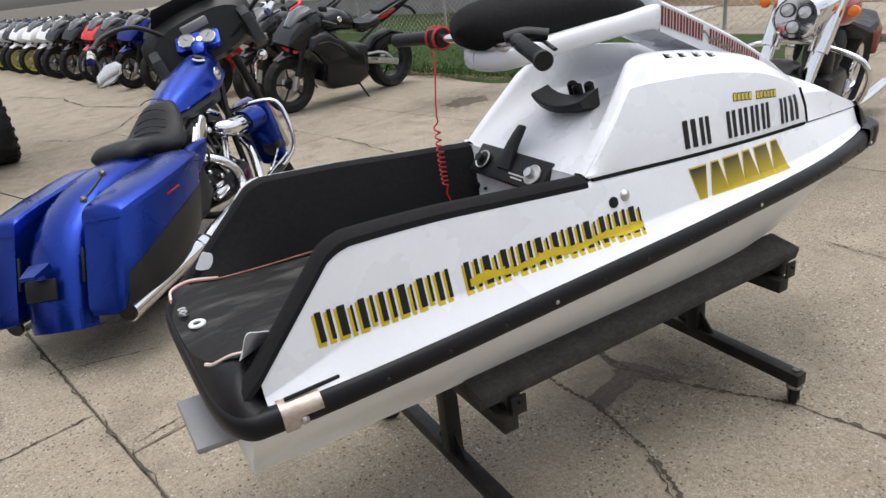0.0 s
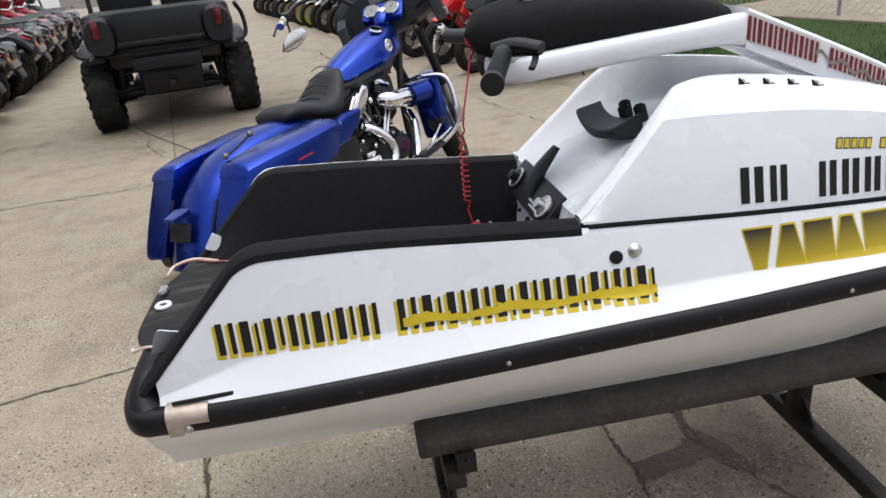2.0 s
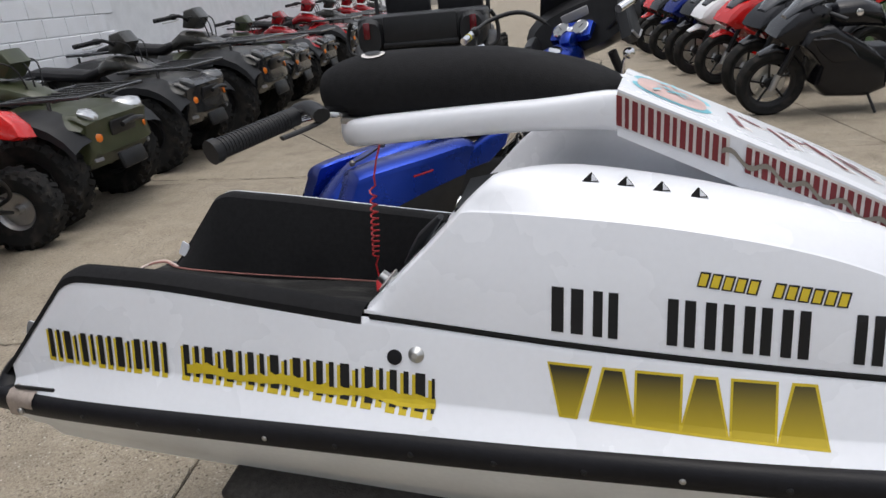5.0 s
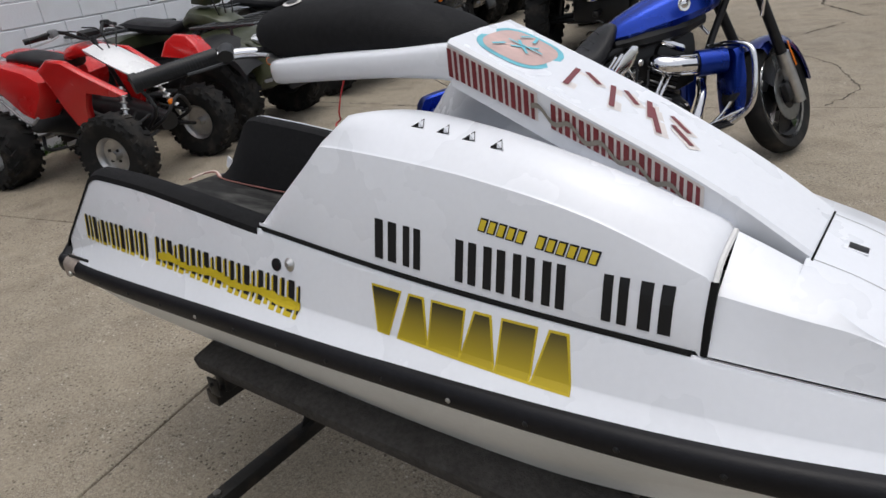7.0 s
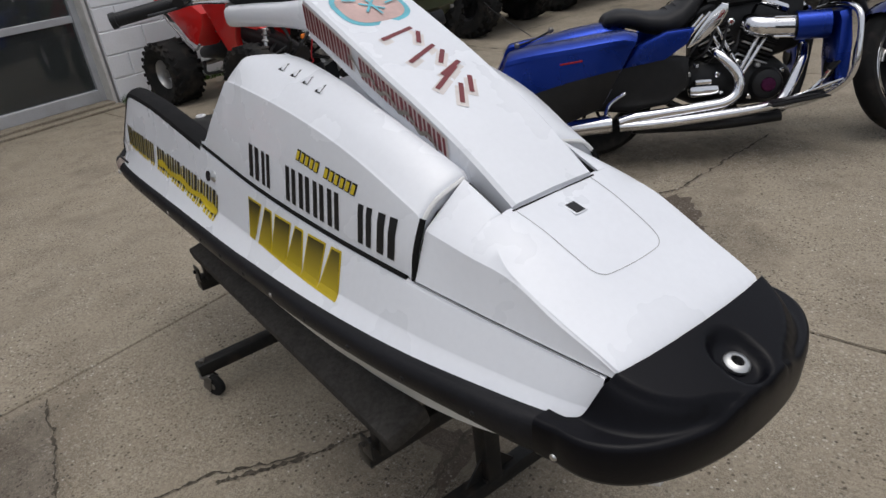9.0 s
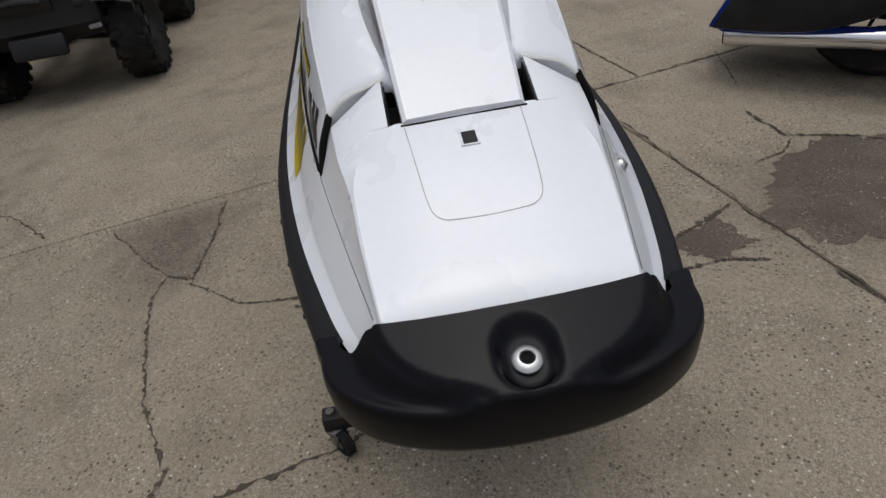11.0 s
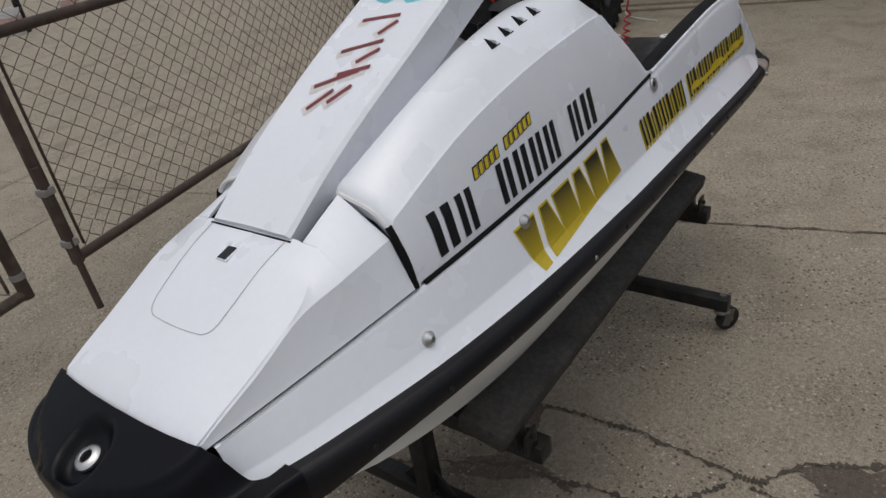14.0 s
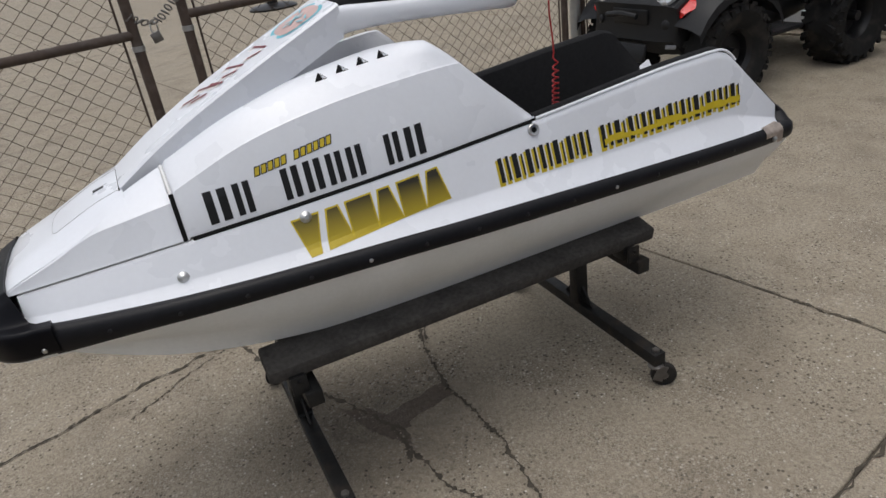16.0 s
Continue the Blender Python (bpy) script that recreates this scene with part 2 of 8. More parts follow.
# ---------------------------------------------------------------- mesh helpers
def part(name, bm, mat, parent=None, label="", flat=False, angle=38):
    """Links a bmesh as one mesh object, under a thing or a part if one is given."""
    me = bpy.data.meshes.new(name)
    bmesh.ops.recalc_face_normals(bm, faces=bm.faces)
    bm.to_mesh(me)
    bm.free()
    me.materials.append(mat)
    if not flat:
        me.polygons.foreach_set("use_smooth", [True] * len(me.polygons))
        me.set_sharp_from_angle(angle=radians(angle))
    ob = new(name, me)
    if parent is not None:
        ob.parent = parent
    if label:
        ob["label"] = label
    return ob


def thing(name, label, category, m=None, group="", kind=""):
    ob = new(name)
    ob.empty_display_size = 0.1
    if m is not None:
        ob.matrix_basis = m
    return tagged(ob, label, category, group, kind)


def curve(xs, ys):
    """Smooth curve through a few stations."""
    xs, ys = np.array(xs, float), np.array(ys, float)
    d = np.diff(ys) / np.diff(xs)
    slope = np.r_[d[0], (d[:-1] + d[1:]) / 2, d[-1]]
    for i in range(1, len(xs) - 1):
        if d[i - 1] * d[i] <= 0:
            slope[i] = 0

    def at(x):
        i = int(np.clip(np.searchsorted(xs, x) - 1, 0, len(xs) - 2))
        h = xs[i + 1] - xs[i]
        t = min(1.0, max(0.0, (x - xs[i]) / h))
        return float((2 * t**3 - 3 * t**2 + 1) * ys[i] + (t**3 - 2 * t**2 + t) * h * slope[i] + (3 * t**2 - 2 * t**3) * ys[i + 1] + (t**3 - t**2) * h * slope[i + 1])

    return at


def skin(rings, closed=False, caps=False, bm=None):
    """Faces between rows of points; closed joins each row's ends."""
    bm = bm or bmesh.new()
    rows = [[bm.verts.new(p) for p in ring] for ring in rings]
    n = len(rows[0])
    for a, b in zip(rows, rows[1:]):
        for i in range(n if closed else n - 1):
            j = (i + 1) % n
            bm.faces.new((a[i], a[j], b[j], b[i]))
    if caps:
        bm.faces.new(rows[0])
        bm.faces.new(rows[-1][::-1])
    return bm


def welded(bm, dist=1e-4):
    bmesh.ops.remove_doubles(bm, verts=bm.verts, dist=dist)
    return bm


def box(size, m=None, bevel=0.0, bm=None, segments=2):
    """A box with rounded edges, centred on m."""
    bm = bm or bmesh.new()
    m = m or Matrix()
    made = bmesh.ops.create_cube(bm, size=1.0, matrix=m @ Matrix.Diagonal((*size, 1)))["verts"]
    if bevel:
        edges = list({e for v in made for e in v.link_edges})
        bmesh.ops.bevel(bm, geom=edges, offset=bevel, segments=segments, affect="EDGES", profile=0.5)
    return bm


def at(x, y, z, rx=0, ry=0, rz=0):
    return pose(x, y, z, rx, ry, rz)


def spread(pts, n):
    """A smooth line through points, with n steps to a stretch."""
    pts = [Vector(p) for p in pts]
    if len(pts) == 2 or n == 1:
        return pts
    out = []
    ext = [2 * pts[0] - pts[1], *pts, 2 * pts[-1] - pts[-2]]
    for i in range(1, len(ext) - 2):
        a, b, c, d = ext[i - 1 : i + 3]
        for k in range(n):
            t = k / n
            out.append(0.5 * (2 * b + (c - a) * t + (2 * a - 5 * b + 4 * c - d) * t * t + (3 * b - a - 3 * c + d) * t**3))
    return [*out, pts[-1]]


def tube(pts, radius, sides=10, n=5, flatten=1.0, bm=None, taper=None):
    """A round bar along points. radius: one, or one for each end."""
    line = spread(pts, n)
    up = Vector((0, 0, 1))
    rings = []
    for i, p in enumerate(line):
        d = (line[min(i + 1, len(line) - 1)] - line[max(i - 1, 0)]).normalized()
        if abs(d.dot(up)) > 0.96:
            up = Vector((1, 0, 0)) if abs(d.x) < 0.9 else Vector((0, 1, 0))
        side = d.cross(up).normalized()
        top = side.cross(d)
        up = top
        k = i / (len(line) - 1)
        r = radius if taper is None else radius + (taper - radius) * k
        rings.append([p + r * (math.cos(a) * side + flatten * math.sin(a) * top) for a in (2 * math.pi * j / sides for j in range(sides))])
    return skin(rings, True, True, bm)


def lathe(profile, m=None, sides=24, bm=None):
    """Turns (radius, height) pairs about the z axis of m."""
    m = m or Matrix()
    rings = [[m @ Vector((r * math.cos(2 * math.pi * j / sides), r * math.sin(2 * math.pi * j / sides), h)) for j in range(sides)] for r, h in profile]
    return skin(rings, True, True, bm)


def hoop(profile, m=None, sides=24):
    """A closed ring with an open middle, turned about the z axis of m."""
    m = m or Matrix()
    rings = [[m @ Vector((r * math.cos(2 * math.pi * j / sides), r * math.sin(2 * math.pi * j / sides), h)) for j in range(sides)] for r, h in profile + profile[:1]]
    return welded(skin(rings, True))


def slab_of(outline, z0, z1, bm=None):
    """A plate with the given outline in x and y."""
    return skin([[(x, y, z0) for x, y in outline], [(x, y, z1) for x, y in outline]], True, True, bm)


def blob(pts, radii, m=None, sides=12, bm=None, power=2.6):
    """A body swept along points in the x-z plane: each with half width (y) and half height (z)."""
    m = m or Matrix()
    rings = []
    for p, (ry, rz) in zip(pts, radii):
        ring = []
        for j in range(sides):
            a = 2 * math.pi * j / sides
            c, s = math.cos(a), math.sin(a)
            ring.append(m @ (Vector(p) + Vector((0, ry * math.copysign(abs(c) ** (2 / power), c), rz * math.copysign(abs(s) ** (2 / power), s)))))
        rings.append(ring)
    return skin(rings, True, True, bm)


def pillow(outline, half, m=None, edge=0.88, bm=None):
    """A rounded panel body: an outline in the x-z plane, as wide as twice half, with its rims drawn in."""
    m = m or Matrix()
    cx, cz = sum(p[0] for p in outline) / len(outline), sum(p[1] for p in outline) / len(outline)
    rings = []
    for f, k in ((-1.0, edge - 0.10), (-0.96, edge), (-0.80, 0.97), (-0.4, 1.0), (0.4, 1.0), (0.80, 0.97), (0.96, edge), (1.0, edge - 0.10)):
        rings.append([m @ Vector((cx + (x - cx) * k, half * f, cz + (z - cz) * k)) for x, z in outline])
    return skin(rings, True, True, bm)


# ---------------------------------------------------------------- site directions
SITE = 12.4                                  # the lot's joints, wall and parked rows run turned by this
SITE_M = pose(0, 0, 0, 0, 0, SITE)


def site(u, v, z=0.0):
    """A place on the lot: u away from the building, v along it."""
    return SITE_M @ Vector((u, v, z))


# ---------------------------------------------------------------- ground
ground_bm = bmesh.new()
slab_of([(-400, -400), (400, -400), (400, 400), (-400, 400)], -0.30, -0.012, ground_bm)
ground = tagged(part("ground", ground_bm, JOINT, flat=True), "dirt-filled joints under the concrete lot", "ground", kind="structure")
pavement = thing("pavement", "weathered cracked concrete slabs of a parking lot", "pavement", kind="structure")

U_LINES = [-60, -40, -25, -16, -11.5, -8.2, -5.12, -1.10, 2.75, 6.6, 10.5, 15, 22, 32, 48, 70]
V_LINES = [-60, -42, -28, -18, -11.5, -7.6, -3.75, -0.05 - 2.9, 1.04, 4.11, 8.2, 12.2, 16.4, 21, 28, 40, 60]


def slab_piece(u0, u1, v0, v1):
    """One slab with eased edges; its top lies at z = 0."""
    g, e = 0.0035, 0.006
    rings = []
    for inset, z in ((0, -0.05), (0, -e), (e * 0.4, -e * 0.3), (e, 0.0)):
        o = g + inset
        rings.append([site(u, v, z) for u, v in ((u0 + o, v0 + o), (u1 - o, v0 + o), (u1 - o, v1 - o), (u0 + o, v1 - o))])
    bm = skin(rings, True)
    bm.faces.new([v for v in list(bm.verts)[-4:]])
    return bm


for u0, u1 in zip(U_LINES, U_LINES[1:]):
    lines = [{1.04: 1.385, 4.11: 4.20}.get(v, v) if u1 <= -1.0 else v for v in V_LINES]
    for v0, v1 in zip(lines, lines[1:]):
        part("slab", slab_piece(u0, u1, v0, v1), CONCRETE, pavement, flat=True)


def ribbon(points, width, z=0.0015, seed=1, jag=0.012, steps=22):
    """An irregular dirt-filled crack that lies on the slabs."""
    rnd = random.Random(seed)
    line = []
    for a, b in zip(points, points[1:]):
        for k in range(steps):
            t = k / steps
            line.append(Vector((a[0] + (b[0] - a[0]) * t, a[1] + (b[1] - a[1]) * t)))
    line.append(Vector(points[-1]))
    rings, drift = [], Vector((0, 0))
    for i, p in enumerate(line):
        d = (line[min(i + 1, len(line) - 1)] - line[max(i - 1, 0)]).normalized()
        nrm = Vector((-d.y, d.x))
        step = (line[min(i + 1, len(line) - 1)] - line[max(i - 1, 0)]).length / 2
        drift = drift * 0.6 + nrm * rnd.uniform(-1, 1) * min(jag, step * 0.45)
        w = width * (0.22 + rnd.random() ** 2 * 1.7) * (0.3 if i in (0, len(line) - 1) else 1)
        c = p + drift
        off = rnd.uniform(0.3, 0.7)
        a, b = c + nrm * w * off, c - nrm * w * (1 - off)
        rings.append([(a.x, a.y, z), (b.x, b.y, z)])
    return skin(rings)


cracks = []


def crack(width, *points):
    """One dirt-filled crack along a broken line."""
    n = len(cracks)
    cracks.append((points, width))
    part("pavement_crack", ribbon(points, width * 0.75, 0.0024 + 0.0006 * (n % 7), n), CRACK, pavement, flat=True)


crack(0.016, (0.27, 0.25), (0.23, 0.12), (0.33, -0.08), (0.43, -0.26), (0.50, -0.37), (0.57, -0.67), (0.62, -0.73))
crack(0.016, (0.26, 0.08), (0.25, 0.20), (0.22, 0.38), (0.16, 0.49), (0.07, 0.56))
crack(0.016, (-0.10, -0.51), (-0.04, -0.37), (0.01, -0.19), (0.03, -0.02), (0.02, 0.19), (0.01, 0.33), (0.04, 0.56))
crack(0.020, (0.04, 0.56), (0.04, 0.62), (-0.07, 0.70), (-0.14, 0.86), (-0.21, 0.98))
crack(0.012, (0.06, 0.60), (0.08, 0.72), (0.07, 0.82), (0.11, 0.95))
crack(0.011, (0.62, -0.72), (0.98, -0.62), (1.21, -0.53), (1.44, -0.47))
crack(0.015, (0.45, -0.81), (0.59, -0.86), (0.68, -0.99), (0.75, -1.05), (0.78, -1.32))
crack(0.009, (0.61, -0.75), (0.64, -0.68), (0.77, -0.61), (0.99, -0.46))
crack(0.008, (-0.81, -1.28), (-0.60, -1.13), (-0.41, -0.98))
crack(0.011, (-0.41, -0.98), (-0.27, -1.01), (-0.03, -0.97), (0.19, -0.93), (0.45, -0.83))
crack(0.011, (-0.34, -0.89), (-0.17, -0.70), (-0.14, -0.52), (-0.01, -0.26))
crack(0.010, (-0.89, -0.82), (-0.54, -0.85), (-0.36, -0.88), (-0.41, -0.98))
crack(0.015, (-0.84, 1.37), (-0.59, 1.40), (-0.51, 1.58), (-0.40, 1.74), (-0.33, 1.87), (-0.36, 2.30), (-0.41, 2.79))
crack(0.010, (-0.55, 1.40), (-0.47, 1.32), (-0.43, 1.19))
crack(0.008, (-0.73, -2.20), (-1.33, -2.36), (-1.10, -1.78), (-0.84, -1.55))
crack(0.009, (-1.51, 1.56), (-1.31, 1.52), (-1.06, 1.45))
crack(0.008, (-1.26, 0.83), (-1.09, 0.89))
crack(0.016, (-4.40, 3.53), (-3.75, 3.57), (-3.12, 3.63), (-2.40, 3.68), (-1.70, 3.75))
crack(0.035, (-1.54, 12.07), (-0.94, 10.83), (-0.74, 9.4), (-0.09, 8.31))
crack(0.025, (-1.36, 7.33), (-1.01, 6.76), (-0.58, 7.03), (-0.2, 8.0))
crack(0.016, (0.69, 5.31), (0.78, 4.85), (0.96, 4.06), (1.04, 3.36))
crack(0.018, (-0.71, 6.94), (-0.39, 6.1), (0.0, 5.64), (0.30, 4.83), (0.15, 4.28))
crack(0.014, (-0.9, 5.55), (-0.5, 5.75), (-0.41, 6.23), (-0.22, 6.47))
crack(0.012, (-2.57, 5.57), (-2.44, 4.99), (-2.20, 4.53))
crack(0.014, (-3.6, 5.9), (-3.92, 5.83), (-4.06, 5.02), (-3.98, 4.34))
crack(0.016, (-4.0, 7.8), (-3.5, 8.3), (-3.3, 9.2))
crack(0.009, (1.63, 0.23), (1.64, -0.04), (1.75, -0.5))
crack(0.010, (0.19, 1.09), (0.44, 1.15))
crack(0.014, *(site(u, v).xy for u, v in ((-3.3, 1.385), (-2.6, 1.375), (-2.1, 1.385), (-1.5, 1.378), (-1.12, 1.382))))
crack(0.010, *(site(u, v).xy for u, v in ((-1.10, 0.2), (-1.095, 0.7), (-1.10, 1.35))))
crack(0.010, *(site(u, v).xy for u, v in ((-1.10, 1.40), (-1.104, 2.2), (-1.10, 3.0))))
crack(0.009, *(site(u, v).xy for u, v in ((-1.08, 1.04), (-0.4, 1.042), (0.3, 1.038), (1.2, 1.04))))

rnd = random.Random(21)
crumbs = bmesh.new()
for points, width in cracks[:14]:
    for a, b in zip(points, points[1:]):
        run = math.dist(a, b)
        for _ in range(int(run * 46)):
            t = rnd.random()
            side = rnd.gauss(0, 0.014)
            x, y = a[0] + (b[0] - a[0]) * t - (b[1] - a[1]) / run * side, a[1] + (b[1] - a[1]) * t + (b[0] - a[0]) / run * side
            r = 0.0014 + 0.0036 * rnd.random() ** 3
            top = [(x + r * math.cos(k * 2.1 + side * 90) * rnd.uniform(0.7, 1.2), y + r * math.sin(k * 2.1 + side * 90) * rnd.uniform(0.7, 1.2)) for k in range(3)]
            vs = [crumbs.verts.new((p[0], p[1], 0.001)) for p in top] + [crumbs.verts.new((x, y, 0.002 + r * rnd.uniform(0.7, 1.3)))]
            for f in ((0, 1, 3), (1, 2, 3), (2, 0, 3)):
                crumbs.faces.new([vs[n] for n in f])
tagged(part("concrete_crumbs", crumbs, concrete("loose_aggregate", (0.30, 0.26, 0.21), 0.3, 0.6), flat=True), "loose concrete crumbs scattered along the cracks", "gravel", kind="stuff")


def stain(points, z, seed, mat, name="pavement_patch", rough=0.03):
    """A worn-out hollow of darker aggregate with a ragged outline, open to its middle."""
    rnd = random.Random(seed)
    n = len(points)
    mid = Vector((sum(p[0] for p in points) / n, sum(p[1] for p in points) / n))
    size = sum((Vector(p) - mid).length for p in points) / n
    bm = bmesh.new()
    ring = []
    for i in range(n):
        p1, p2 = Vector(points[i]), Vector(points[(i + 1) % n])
        for k in range(10):
            t = k / 10
            p = p1.lerp(p2, t * t * (3 - 2 * t))
            q = mid + (p - mid) * (1 + rnd.uniform(-rough, rough) / size)
            ring.append(bm.verts.new((q.x, q.y, z)))
    c = bm.verts.new((mid.x, mid.y, z))
    for a, b in zip(ring, ring[1:] + ring[:1]):
        bm.faces.new((a, b, c))
    return part(name, bm, mat, pavement, flat=True)


def soft_stain_material(name, color, strength):
    """A stain that thins out in blotches towards its rim."""
    m = material(name, color, 0.9, vary=0.3, scale=9, bump=0.4, sheen=0.2)
    nt = m.node_tree
    co, gr, mp = nt.nodes.new("ShaderNodeTexCoord"), nt.nodes.new("ShaderNodeTexGradient"), nt.nodes.new("ShaderNodeMapping")
    gr.gradient_type = "SPHERICAL"
    mp.inputs["Location"].default_value, mp.inputs["Scale"].default_value = (-1, -1, 0), (2, 2, 0)
    nz, add, rng = nt.nodes.new("ShaderNodeTexNoise"), nt.nodes.new("ShaderNodeMath"), nt.nodes.new("ShaderNodeMapRange")
    nz.inputs["Scale"].default_value, nz.inputs["Detail"].default_value = 14.0, 6.0
    add.operation = "MULTIPLY"
    nt.links.new(co.outputs["Generated"], mp.inputs["Vector"])
    nt.links.new(mp.outputs["Vector"], gr.inputs["Vector"])
    nt.links.new(co.outputs["Object"], nz.inputs["Vector"])
    nt.links.new(gr.outputs["Fac"], add.inputs[0])
    nt.links.new(nz.outputs["Fac"], add.inputs[1])
    nt.links.new(add.outputs[0], rng.inputs["Value"])
    rng.inputs["From Min"].default_value, rng.inputs["From Max"].default_value, rng.inputs["To Max"].default_value = 0.05, 0.45, strength
    nt.links.new(rng.outputs["Result"], nt.nodes["Principled BSDF"].inputs["Alpha"])
    return m


stain([(-0.41, 1.24), (-0.53, 1.51), (-0.43, 1.78), (-0.23, 1.82), (-0.02, 1.63), (0.11, 1.38), (0.08, 1.15), (-0.08, 1.03), (-0.22, 1.13)], 0.0016, 3, PATCH)
stain([(0.26, 0.02), (0.15, -0.00), (0.05, -0.02), (0.03, 0.05), (0.12, 0.07), (0.25, 0.10)], 0.0017, 4, PATCH, rough=0.012)
stain([(-0.04, 0.68), (-0.16, 0.91), (0.01, 0.96), (0.07, 0.82), (0.01, 0.74)], 0.0018, 5, PATCH, rough=0.02)
stain([(0.24, 0.20), (0.32, 0.06), (0.37, -0.09), (0.30, -0.05), (0.21, 0.08)], 0.0019, 6, PATCH, rough=0.015)
stain([(-0.81, -1.28), (-0.89, -0.82), (-0.54, -0.85), (-0.36, -0.88), (-0.41, -0.98)], 0.0008, 7, concrete("browner_concrete", (0.235, 0.205, 0.165)), rough=0.008)
stain([(2.18, 4.52), (2.51, 4.68), (2.71, 4.54), (2.61, 4.30), (2.23, 4.30)], 0.0011, 8, PATCH, rough=0.05)
RUST_STAIN = soft_stain_material("rust_stained_concrete", (0.23, 0.115, 0.055), 0.6)
DARK_BLOTCH = soft_stain_material("soft_dark_blotch", (0.12, 0.10, 0.08), 0.36)
# soft dark blotches; three lie under the ski, the motorcycle and the utility vehicle
for k, (x, y, w, h, turn, mat) in enumerate(((-1.84, -2.36, 0.30, 0.16, 10, RUST_STAIN), (-1.09, -2.14, 0.28, 0.18, 30, RUST_STAIN), (0.30, 0.02, 0.55, 0.45, 0, DARK_BLOTCH), (-0.1, 1.4, 0.6, 0.65, 20, DARK_BLOTCH),
                                          (-0.62, -1.0, 0.45, 0.35, 0, DARK_BLOTCH), (-2.2, 6.0, 2.4, 1.8, 13, DARK_BLOTCH), (-0.6, 2.3, 1.1, 0.5, 40, DARK_BLOTCH), (2.4, 4.6, 1.0, 0.6, 12, DARK_BLOTCH))):
    bm = bmesh.new()
    turned_by = at(x, y, 0.0006 + 0.0001 * k, 0, 0, turn)
    bm.faces.new([bm.verts.new((w * a, h * b, 0)) for a, b in ((-1, -1), (1, -1), (1, 1), (-1, 1))])
    part("pavement_stain", bm, mat, pavement, flat=True).matrix_local = turned_by


# ---------------------------------------------------------------- stand-up watercraft
ski = thing("jet_ski", "white stand-up watercraft with black bumpers, resting on a black cart", "jet ski", at(0, 0, 0.47))


def ski_part(name, bm, mat, label="", parent=None, **kw):
    """A part whose points are given in lot coordinates."""
    bmesh.ops.translate(bm, vec=(0, 0, -0.47), verts=bm.verts)
    return part(name, bm, mat, parent or ski, label, **kw)


rail_w = curve([-1.04, -0.93, -0.4, 0.2, 0.45, 0.68, 0.83, 0.95, 1.02], [0.333, 0.343, 0.347, 0.345, 0.335, 0.308, 0.278, 0.245, 0.212])
rail_top = curve([-1.1, -0.93, -0.45, -0.08, 0.375, 0.7, 0.95, 1.1], [0.690, 0.693, 0.705, 0.718, 0.733, 0.736, 0.739, 0.738])
rail_low = curve([-1.1, -0.93, -0.45, -0.08, 0.375, 0.7, 0.95, 1.1], [0.644, 0.648, 0.660, 0.673, 0.691, 0.692, 0.680, 0.66])
seam_y = curve([-1.03, -0.83, -0.22, 0.1, 0.4, 0.63, 0.8, 1.0], [0.298, 0.270, 0.260, 0.266, 0.254, 0.231, 0.203, 0.165])
gunwale_z = curve([-0.83, -0.62, -0.43, -0.23], [0.938, 0.926, 0.908, 0.889])
seam_z = curve([-0.23, 0.1, 0.4, 0.63, 0.8, 1.0], [0.889, 0.868, 0.848, 0.832, 0.816, 0.797])


def side_top(x):
    """The upper edge of the white side: the stern slope, the gunwale, then the hood's seam."""
    if x >= -0.23:
        return seam_z(x)
    if x >= -0.80:
        return gunwale_z(max(x, -0.83))
    slope = 0.936 - 1.03 * max(0.0, (-0.845 - x)) - 0.35 * max(0.0, min(-0.81 - x, 0.035))
    return max(min(slope, 0.938), rail_top(x) + 0.002)


def side_at(x, s):
    """A point of the starboard-mirrored side: s from the rail (0) to the upper edge (1)."""
    z0, z1 = rail_top(x), side_top(x)
    w = rail_w(min(x, 1.02))
    k = (z1 - z0) / 0.2
    y_top = seam_y(x) if x > -0.8 else 0.268 + (0.938 - z1) / 0.246 * 0.033
    f = min(1.0, max(0.0, (x - 0.3) / 0.5))
    base = w - 0.036
    y = base + (y_top - base) * s + (0.025 - 0.006 * f) * max(0.0, 1 - s / 0.27) ** 1.2 * min(1, k * 1.4)
    return Vector((x, y, z0 + (z1 - z0) * s))


def side_y(x, z):
    z0, z1 = rail_top(x), side_top(x)
    return side_at(x, (z - z0) / max(1e-4, z1 - z0)).y


def mirrored(rings, sign):
    return [[(p[0], sign * p[1], p[2]) for p in ring] for ring in rings]


side_x = [-1.018 + 0.018 * i for i in range(int(2.018 / 0.018) + 1)]
side_x = [x for x in side_x if x < 0.985] + [0.992]
for sign in (-1, 1):
    rings = [[side_at(x, s) for s in (0, 0.06, 0.12, 0.18, 0.23, 0.25, 0.27, 0.285, 0.31, 0.45, 0.6, 0.8, 0.92, 0.97)] + [side_at(x, 1) + Vector((0, -0.004, 0.0))] for x in side_x]
    ski_part("deck_side", skin(mirrored(rings, sign)), WHITE, "white gelcoat side with faded lettering")

